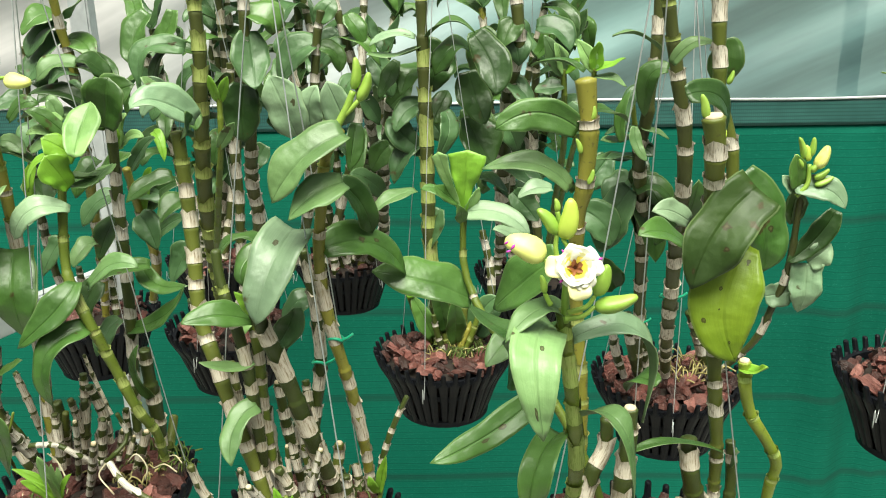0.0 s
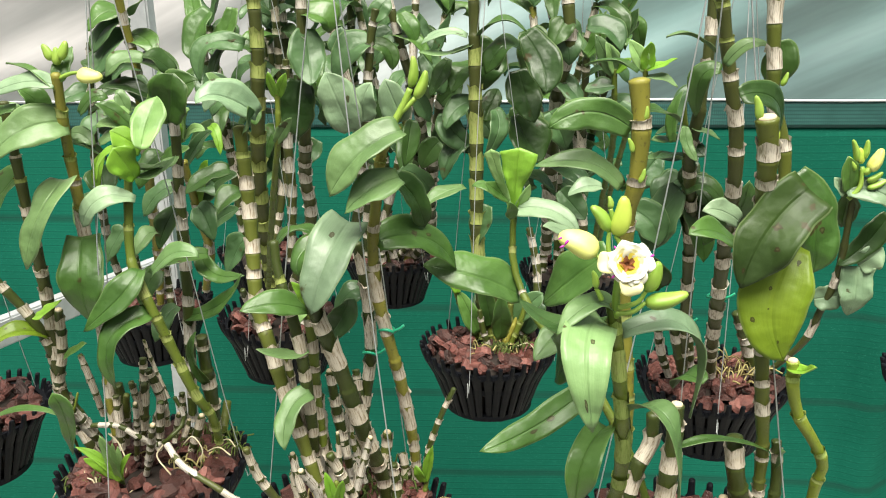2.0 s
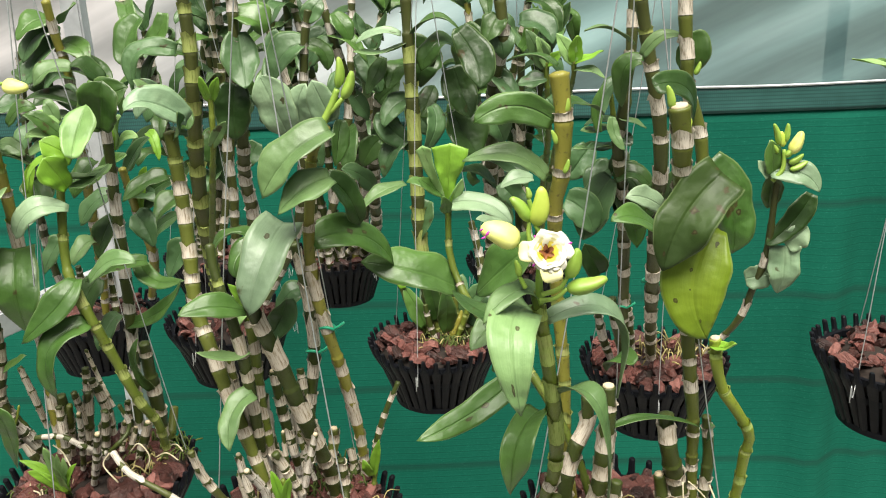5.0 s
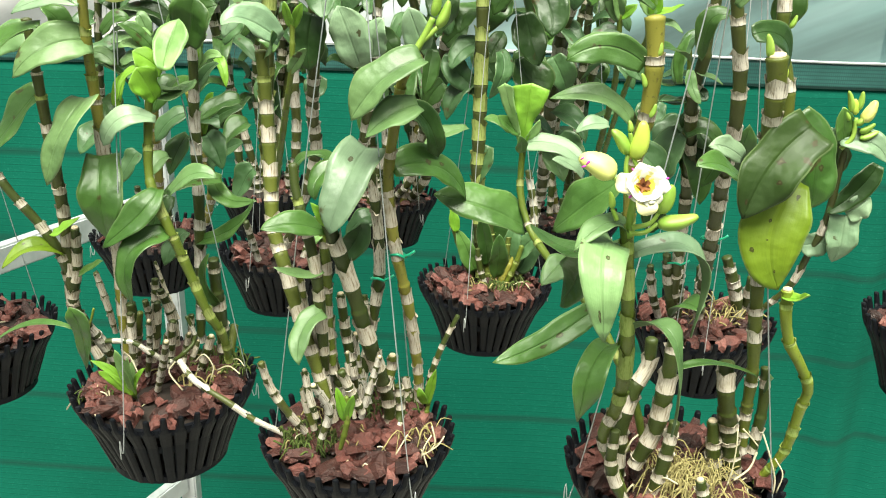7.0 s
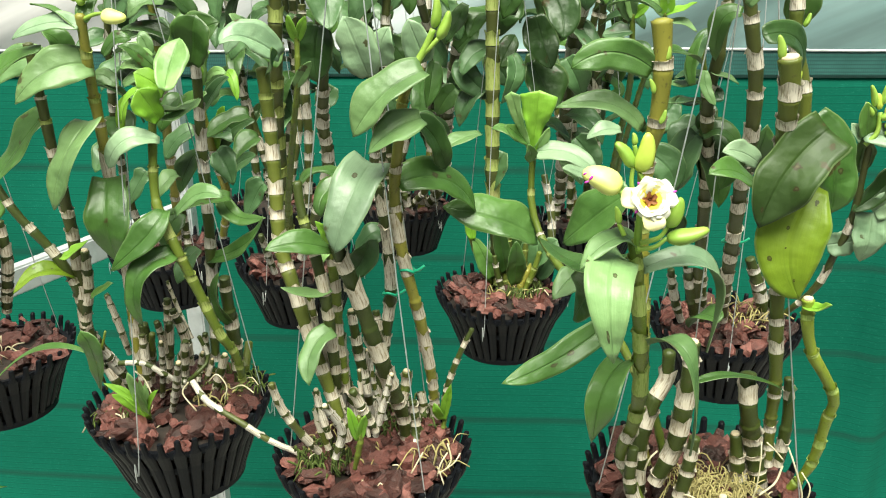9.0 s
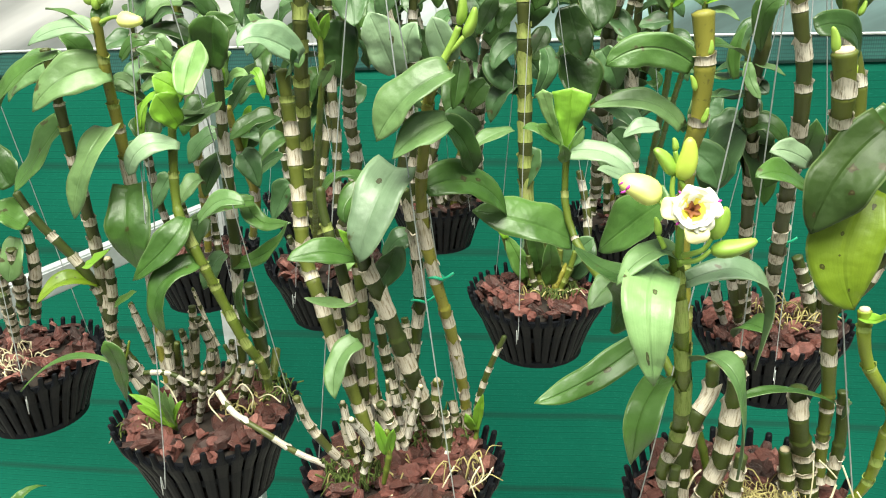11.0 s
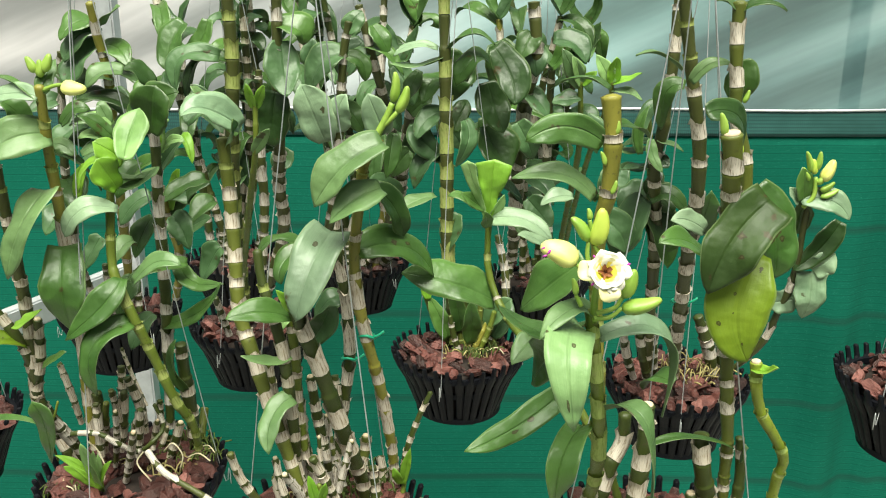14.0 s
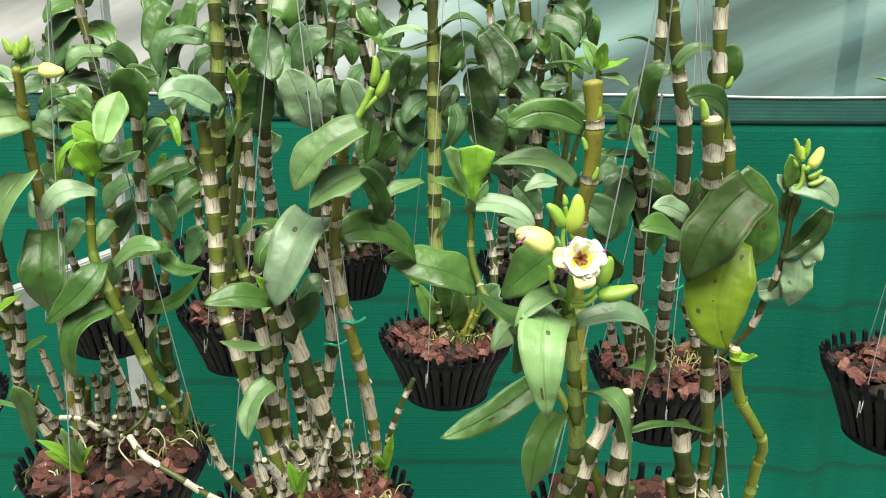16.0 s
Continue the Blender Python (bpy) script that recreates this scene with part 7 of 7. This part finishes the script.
p_nine = plant(*b_nine, "orchid at the end of the row, mostly out of sight")
c = cane(p_nine, [(0.45, 0.745, 1.165), (0.475, 0.75, 1.25), (0.52, 0.755, 1.36), (0.56, 0.76, 1.50)], 0.006, 'dim', seed=61, node=0.03, cover=0.5)
cane(p_nine, [(0.47, 0.735, 1.165), (0.482, 0.73, 1.20), (0.50, 0.73, 1.225)], 0.005, 'olive', seed=62, node=0.018, cover=0.6)
leaf(c, (0.428, 0.8, 1.431), (0.39, 0.79, 1.439), 0.010, (0.05, -0.244, 0.91), (0, 0, 0), 'fresh')
leaf(c, (0.455, 0.82, 1.415), (0.419, 0.81, 1.437), 0.018, (0.026, -0.454, 0.879), (0, 0, 0), 'mid')

p_edge = plant(*b_edge, "orchid with short banded canes in the outermost basket")
c = cane(p_edge, [(-0.52, 0.765, 1.148), (-0.505, 0.75, 1.199), (-0.498, 0.74, 1.239)], 0.0055, 'olive', seed=115, node=0.018, cover=0.68)
c = cane(p_edge, [(-0.51, 0.77, 1.152), (-0.488, 0.755, 1.215), (-0.485, 0.75, 1.258)], 0.0055, 'olive', seed=116, node=0.018, cover=0.68)
c = cane(p_edge, [(-0.54, 0.77, 1.145), (-0.535, 0.765, 1.204), (-0.528, 0.76, 1.266)], 0.0056, 'olive', seed=117, node=0.018, cover=0.68)
c = cane(p_edge, [(-0.515, 0.74, 1.141), (-0.508, 0.73, 1.171), (-0.503, 0.72, 1.2)], 0.0050, 'olive', seed=118, node=0.018, cover=0.68)
leaf(c, (-0.485, 0.75, 1.258), (-0.51, 0.74, 1.284), 0.032, (0.097, -0.523, 0.847), (0, 0, 0), 'mid')
leaf(c, (-0.497, 0.75, 1.247), (-0.505, 0.73, 1.208), 0.027, (0.111, -0.652, 0.789), (0, 0, 0), 'pale')
leaf(c, (-0.49, 0.75, 1.298), (-0.515, 0.76, 1.339), 0.032, (0.125, -0.798, 0.685), (0, 0, 0), 'dark')

p_five = plant(*b_five, "shaded orchid with many leaves in the back row")
wild_plant(p_five, b_five, 3, 6, 0.44)

p_three = plant(*b_three, "shaded orchid with tall leafy canes in the back row")
wild_plant(p_three, b_three, 5, 7, 0.44)
c = cane(p_three, [(-0.152, 1.24, 1.118), (-0.112, 1.2, 1.175), (-0.085, 1.1, 1.296), (-0.082, 1, 1.383), (-0.091, 0.96, 1.441), (-0.098, 0.95, 1.474), (-0.108, 0.95, 1.514)], 0.0059, 'dim', seed=119, node=0.03, cover=0.5, skin='grey')
leaf(c, (-0.102, 0.95, 1.469), (-0.056, 0.94, 1.442), 0.019, (0.044, -0.45, 0.881), (0, 0, 0.009), 'mid')
leaf(c, (-0.094, 0.95, 1.492), (-0.074, 0.94, 1.467), 0.023, (0.261, -0.717, 0.654), (0, 0, 0), 'mid')
leaf(c, (-0.096, 0.95, 1.462), (-0.134, 0.95, 1.433), 0.024, (-0.139, -0.715, 0.755), (0, 0, 0.006), 'back')
leaf(c, (-0.086, 0.98, 1.405), (-0.064, 0.98, 1.373), 0.023, (0.26, -0.687, 0.749), (0, 0, 0), 'back')
c = cane(p_three, [(-0.126, 1.24, 1.118), (-0.091, 1.2, 1.175), (-0.081, 1.12, 1.254), (-0.069, 1.06, 1.326), (-0.057, 1.02, 1.393), (-0.049, 1, 1.428)], 0.0075, 'dim', seed=120, node=0.028, cover=0.5, skin='grey')
leaf(c, (-0.056, 1, 1.389), (-0.03, 1, 1.415), 0.026, (0.261, -0.717, 0.654), (0, 0, 0), 'dark')
leaf(c, (-0.065, 1.02, 1.34), (-0.03, 1, 1.376), 0.023, (0.261, -0.717, 0.654), (0, 0, 0.008), 'back')
leaf(c, (-0.074, 1.05, 1.278), (-0.111, 1.03, 1.304), 0.028, (-0.139, -0.715, 0.755), (0, 0, 0.007), 'back')

p_six = plant(*b_six, "shaded orchid with tall leafy canes by the cloth")
wild_plant(p_six, b_six, 8, 6, 0.42)
c = cane(p_six, [(0.076, 1.14, 1.169), (0.076, 1.08, 1.286), (0.079, 1.04, 1.374), (0.081, 1.02, 1.412), (0.09, 1, 1.457), (0.085, 1, 1.517)], 0.0085, 'dim', seed=121, node=0.03, cover=0.5, skin='grey')
leaf(c, (0.109, 1, 1.474), (0.145, 0.98, 1.449), 0.032, (0.161, -0.724, 0.655), (0.006, 0, 0.008), 'back')
leaf(c, (0.085, 1, 1.482), (0.069, 0.98, 1.459), 0.029, (-0.138, -0.746, 0.659), (0, 0, 0), 'dark')
leaf(c, (0.08, 1.02, 1.418), (0.108, 1, 1.389), 0.028, (0.26, -0.687, 0.749), (0, 0, 0), 'back')
leaf(c, (0.082, 1.03, 1.372), (0.055, 1, 1.337), 0.040, (-0.138, -0.746, 0.659), (0, 0, 0), 'dark')
leaf(c, (0.078, 1.05, 1.307), (0.119, 1, 1.283), 0.034, (0.252, -0.561, 0.814), (0, 0, 0.01), 'back')
leaf(c, (0.079, 1.05, 1.271), (0.039, 1, 1.303), 0.030, (-0.147, -0.589, 0.819), (0, 0, 0.007), 'back')
leaf(c, (0.076, 1.06, 1.254), (0.096, 1.02, 1.229), 0.031, (0.26, -0.687, 0.749), (0, 0, 0), 'pale')
c = cane(p_six, [(0.137, 1.14, 1.154), (0.138, 1.05, 1.257), (0.136, 0.95, 1.352), (0.131, 0.91, 1.4), (0.128, 0.9, 1.438)], 0.0039, 'green', seed=122, cover=0)
leaf(c, (0.128, 0.9, 1.431), (0.108, 0.89, 1.47), 0.019, (-0.236, -0.814, 0.47), (0, 0, 0), 'pale')
leaf(c, (0.129, 0.9, 1.433), (0.119, 0.89, 1.463), 0.015, (0.17, -0.881, 0.496), (0, 0, 0), 'fresh')
leaf(c, (0.13, 0.9, 1.434), (0.142, 0.89, 1.448), 0.011, (0.353, -0.615, 0.622), (0, 0, 0), 'lime')
leaf(c, (0.129, 0.9, 1.419), (0.099, 0.9, 1.416), 0.023, (-0.048, -0.582, 0.818), (0, 0, 0), 'back')
leaf(c, (0.132, 0.91, 1.395), (0.153, 0.9, 1.364), 0.021, (0.26, -0.687, 0.749), (0, 0, 0), 'back')
c = cane(p_six, [(0.142, 1.12, 1.16), (0.139, 1, 1.27), (0.141, 0.9, 1.361), (0.144, 0.81, 1.429), (0.143, 0.8, 1.447)], 0.0031, 'green', seed=123, cover=0)
leaf(c, (0.143, 0.8, 1.444), (0.128, 0.79, 1.47), 0.015, (-0.236, -0.814, 0.47), (0, 0, 0), 'fresh')
leaf(c, (0.144, 0.8, 1.444), (0.144, 0.79, 1.47), 0.014, (0.17, -0.881, 0.496), (0, 0, 0), 'lime')
leaf(c, (0.145, 0.8, 1.444), (0.169, 0.79, 1.454), 0.011, (0.144, -0.442, 0.88), (0, 0, 0), 'lime')
leaf(c, (0.144, 0.8, 1.437), (0.17, 0.79, 1.429), 0.012, (0.144, -0.442, 0.88), (0, 0, 0.004), 'pale')
bloom(p_right, (0.078, 0.41, 1.389), (0.027, -0.883, 0.503), 0.0086)
stalk(p_right, [(0.073, 0.418, 1.381), (0.069, 0.418, 1.386), (0.064, 0.418, 1.391)], 0.0014)
bud(p_right, (0.064, 0.418, 1.391), (0.046, 0.418, 1.4), 0.0064, BUDW)
stalk(p_right, [(0.074, 0.418, 1.381), (0.07, 0.418, 1.394), (0.07, 0.418, 1.403)], 0.0014)
bud(p_right, (0.07, 0.418, 1.403), (0.061, 0.418, 1.415), 0.0033, BUDG)
stalk(p_right, [(0.075, 0.418, 1.381), (0.076, 0.418, 1.394), (0.073, 0.418, 1.401)], 0.0014)
bud(p_right, (0.073, 0.418, 1.401), (0.076, 0.418, 1.42), 0.0045, BUD)
stalk(p_right, [(0.076, 0.418, 1.364), (0.085, 0.418, 1.367), (0.089, 0.418, 1.373)], 0.0014)
bud(p_right, (0.089, 0.418, 1.373), (0.094, 0.418, 1.388), 0.0036, BUDG)
stalk(p_right, [(0.075, 0.418, 1.361), (0.083, 0.418, 1.362), (0.089, 0.418, 1.367)], 0.0014)
bud(p_right, (0.089, 0.418, 1.367), (0.109, 0.418, 1.372), 0.0042, BUDG)
stalk(p_right, [(0.068, 0.418, 1.368), (0.066, 0.418, 1.372), (0.065, 0.418, 1.374)], 0.0014)
bud(p_right, (0.065, 0.418, 1.374), (0.063, 0.418, 1.383), 0.0018, BUDG)
stalk(p_right, [(0.072, 0.418, 1.406), (0.071, 0.418, 1.41), (0.07, 0.418, 1.414)], 0.0014)
bud(p_right, (0.07, 0.418, 1.414), (0.069, 0.418, 1.42), 0.0015, BUDG)
stalk(p_right, [(0.076, 0.425, 1.357), (0.075, 0.42, 1.37), (0.075, 0.415, 1.382)], 0.0022)
bud(p_centre, (-0.04, 0.56, 1.456), (-0.038, 0.56, 1.475), 0.0032, BUDG)
bud(p_centre, (-0.037, 0.56, 1.449), (-0.03, 0.56, 1.466), 0.0035, BUDG)
bud(p_left, (-0.276, 0.6, 1.462), (-0.259, 0.6, 1.46), 0.0054, BUDW)
bud(p_left, (-0.294, 0.6, 1.471), (-0.299, 0.6, 1.482), 0.0031, BUDG)
bud(p_left, (-0.288, 0.6, 1.472), (-0.282, 0.6, 1.484), 0.0035, BUDG)
bud(p_left, (-0.291, 0.6, 1.468), (-0.29, 0.6, 1.48), 0.0031, BUDG)
bud(p_seven, (0.3370, 0.7750, 1.3587), (0.3453, 0.7750, 1.3782), 0.0056, BUDW)
bud(p_seven, (0.3256, 0.7750, 1.3669), (0.3198, 0.7750, 1.3859), 0.0030, BUDG)
bud(p_seven, (0.3307, 0.7750, 1.3688), (0.3325, 0.7750, 1.3858), 0.0030, BUDG)
bud(p_seven, (0.3362, 0.7750, 1.3495), (0.3485, 0.7750, 1.3575), 0.0030, BUDG)
bud(p_seven, (0.3374, 0.7750, 1.3433), (0.3529, 0.7750, 1.3504), 0.0030, BUDG)
bud(p_seven, (0.3288, 0.7750, 1.3648), (0.3265, 0.7750, 1.3789), 0.0030, BUD)
bud(p_seven, (0.3246, 0.7750, 1.3588), (0.3177, 0.7750, 1.3709), 0.0028, BUDG)
bud(p_seven, (0.3324, 0.7750, 1.3556), (0.3392, 0.7750, 1.3647), 0.0030, BUDG)
bud(p_right, (0.158, 0.498, 1.444), (0.155, 0.498, 1.457), 0.0024, BUDG)
bud(p_right, (0.166, 0.498, 1.43), (0.169, 0.498, 1.438), 0.0017, BUD)
bud(p_right, (0.186, 0.556, 1.456), (0.189, 0.556, 1.464), 0.0017, BUDG)
bud(p_right, (0.104, 0.546, 1.437), (0.105, 0.546, 1.446), 0.0017, BUDG)
bud(p_right, (0.098, 0.546, 1.417), (0.095, 0.546, 1.426), 0.0017, BUDG)
bud(p_right, (0.103, 0.546, 1.398), (0.106, 0.546, 1.407), 0.0017, BUDG)
stalk(p_centre, [(-0.053, 0.56, 1.43), (-0.045, 0.56, 1.444), (-0.04, 0.56, 1.455)], 0.0026)
stalk(p_centre, [(-0.048, 0.56, 1.439), (-0.042, 0.56, 1.444), (-0.037, 0.56, 1.449)], 0.002)
stalk(p_left, [(-0.29, 0.6, 1.459), (-0.282, 0.6, 1.462), (-0.275, 0.6, 1.463)], 0.0016)
stalk(p_seven, [(0.3226, 0.7760, 1.3329), (0.3312, 0.7760, 1.3442), (0.3310, 0.7760, 1.3621)], 0.0024)
tie((-0.065, 0.592, 1.278), 0.0057, (0.1, 0.15, 1))
tie((-0.086, 0.638, 1.239), 0.0057, (0.1, 0.15, 1))
tie((0.207, 0.742, 1.252), 0.0074, (0.1, 0.15, 1))
tie((0.191, 0.8, 1.205), 0.0069, (0.1, 0.15, 1))
grass_clump(-0.91, 1.02, 5)
bud_mark(p_right, (0.049, 0.405, 1.401), 0.0016, (0.6, 0, 0.8))
bud_mark(p_right, (0.047, 0.405, 1.399), 0.0013, (0.9, 0, 0.3))
bud_mark(p_right, (0.046, 0.405, 1.403), 0.0012, (0.8, 0, 0.5))
c = p_right
root(c, [(0.176, 0.5, 1.199), (0.176, 0.497, 1.187), (0.175, 0.495, 1.17), (0.173, 0.495, 1.156)], 0.00052)
root(c, [(0.195, 0.505, 1.193), (0.199, 0.5, 1.182), (0.206, 0.5, 1.162), (0.207, 0.5, 1.149)], 0.00065)
root(c, [(0.206, 0.505, 1.174), (0.211, 0.5, 1.165), (0.209, 0.5, 1.15)], 0.00052)
root(c, [(0.181, 0.505, 1.196), (0.188, 0.505, 1.189), (0.193, 0.505, 1.183)], 0.00059)
root(c, [(0.108, 0.49, 1.196), (0.103, 0.485, 1.194), (0.1, 0.485, 1.185)], 0.00065)
root(c, [(0.195, 0.51, 1.175), (0.19, 0.505, 1.165), (0.179, 0.5, 1.158)], 0.00078)
root(c, [(0.12, 0.49, 1.156), (0.127, 0.485, 1.167), (0.136, 0.48, 1.166)], 0.00059)
c = p_left
root(c, [(-0.238, 0.615, 1.165), (-0.228, 0.61, 1.175), (-0.221, 0.61, 1.164), (-0.224, 0.61, 1.152)], 0.00059)
root(c, [(-0.331, 0.61, 1.126), (-0.321, 0.605, 1.137), (-0.31, 0.6, 1.137), (-0.315, 0.6, 1.125)], 0.00065)
root(c, [(-0.225, 0.63, 1.15), (-0.213, 0.625, 1.157), (-0.202, 0.62, 1.153)], 0.00059)
root(c, [(-0.219, 0.64, 1.153), (-0.208, 0.635, 1.159), (-0.201, 0.63, 1.155)], 0.00052)
root(c, [(-0.303, 0.62, 1.17), (-0.293, 0.615, 1.165), (-0.286, 0.61, 1.154)], 0.00059)
root(c, [(-0.253, 0.61, 1.167), (-0.257, 0.605, 1.159), (-0.245, 0.6, 1.146)], 0.00065)
root(c, [(-0.285, 0.6, 1.116), (-0.282, 0.6, 1.127), (-0.275, 0.6, 1.133)], 0.00052)
root(c, [(-0.347, 0.6, 1.121), (-0.338, 0.595, 1.132), (-0.333, 0.595, 1.127)], 0.00059)
c = p_centre
root(c, [(-0.042, 0.555, 1.122), (-0.039, 0.555, 1.135), (-0.034, 0.56, 1.142)], 0.00065)
root(c, [(-0.035, 0.555, 1.13), (-0.031, 0.555, 1.139), (-0.034, 0.56, 1.15)], 0.00072)
root(c, [(-0.041, 0.55, 1.129), (-0.029, 0.55, 1.139), (-0.024, 0.555, 1.145)], 0.00059)
root(c, [(-0.113, 0.545, 1.116), (-0.103, 0.54, 1.126), (-0.096, 0.54, 1.128)], 0.00065)
root(c, [(-0.061, 0.55, 1.129), (-0.055, 0.555, 1.139), (-0.053, 0.56, 1.141)], 0.00059)
root(c, [(-0.136, 0.55, 1.132), (-0.14, 0.555, 1.136), (-0.135, 0.56, 1.138)], 0.00046)
c = p_mid
root(c, [(0.005, 0.9, 1.133), (-0.002, 0.89, 1.127), (-0.008, 0.89, 1.133)], 0.00065)
root(c, [(0.033, 0.9, 1.131), (0.046, 0.895, 1.138), (0.054, 0.89, 1.132)], 0.00065)
root(c, [(0.017, 0.9, 1.128), (0.024, 0.89, 1.124), (0.033, 0.89, 1.128)], 0.00065)

# ---- moss and loose roots on the bark ----
moss((0.152, 0.512, 1.154), 0.026, 300, 1, MOSS, 0.0004, 0.022, spread=0.011)
moss((0.150, 0.515, 1.150), 0.045, 60, 21, MOSS, 0.0004, 0.016)
moss((-0.255, 0.655, 1.138), 0.030, 60, 2, MOSS, 0.0007, 0.016)
moss((-0.120, 0.590, 1.131), 0.035, 50, 3, MOSS, 0.0006, 0.016)
moss((-0.535, 0.745, 1.117), 0.030, 50, 4, ROOT, 0.0006, 0.020)
moss((0.010, 0.905, 1.138), 0.030, 26, 5, MOSS, 0.0007, 0.012)
moss((0.255, 0.850, 1.142), 0.035, 50, 6, MOSS, 0.0007, 0.016)
moss((-0.290, 0.625, 1.138), 0.050, 9, 7, ROOT, 0.0007, 0.016, "pale loose roots curling over the bark")
moss((-0.070, 0.560, 1.131), 0.052, 10, 8, ROOT, 0.0007, 0.016, "pale loose roots curling over the bark")
moss((0.160, 0.500, 1.150), 0.050, 10, 9, ROOT, 0.0007, 0.018, "pale loose roots curling over the bark")
moss((-0.130, 0.565, 1.136), 0.022, 130, 11, GREENMOSS, 0.0006, 0.014, "dark green moss growing over the bark", 0.005)
moss((-0.075, 0.625, 1.136), 0.028, 120, 12, GREENMOSS, 0.0006, 0.014, "dark green moss growing over the bark", 0.005)
moss((-0.045, 0.575, 1.134), 0.018, 26, 13, MOSS, 0.0005, 0.016)
moss((-0.235, 0.665, 1.142), 0.030, 90, 14, GREENMOSS, 0.0006, 0.014, "dark green moss growing over the bark", 0.005)
moss((-0.320, 0.615, 1.140), 0.020, 70, 15, GREENMOSS, 0.0006, 0.012, "dark green moss growing over the bark", 0.005)
moss((0.020, 0.900, 1.142), 0.026, 80, 16, GREENMOSS, 0.0006, 0.012, "dark green moss growing over the bark", 0.005)
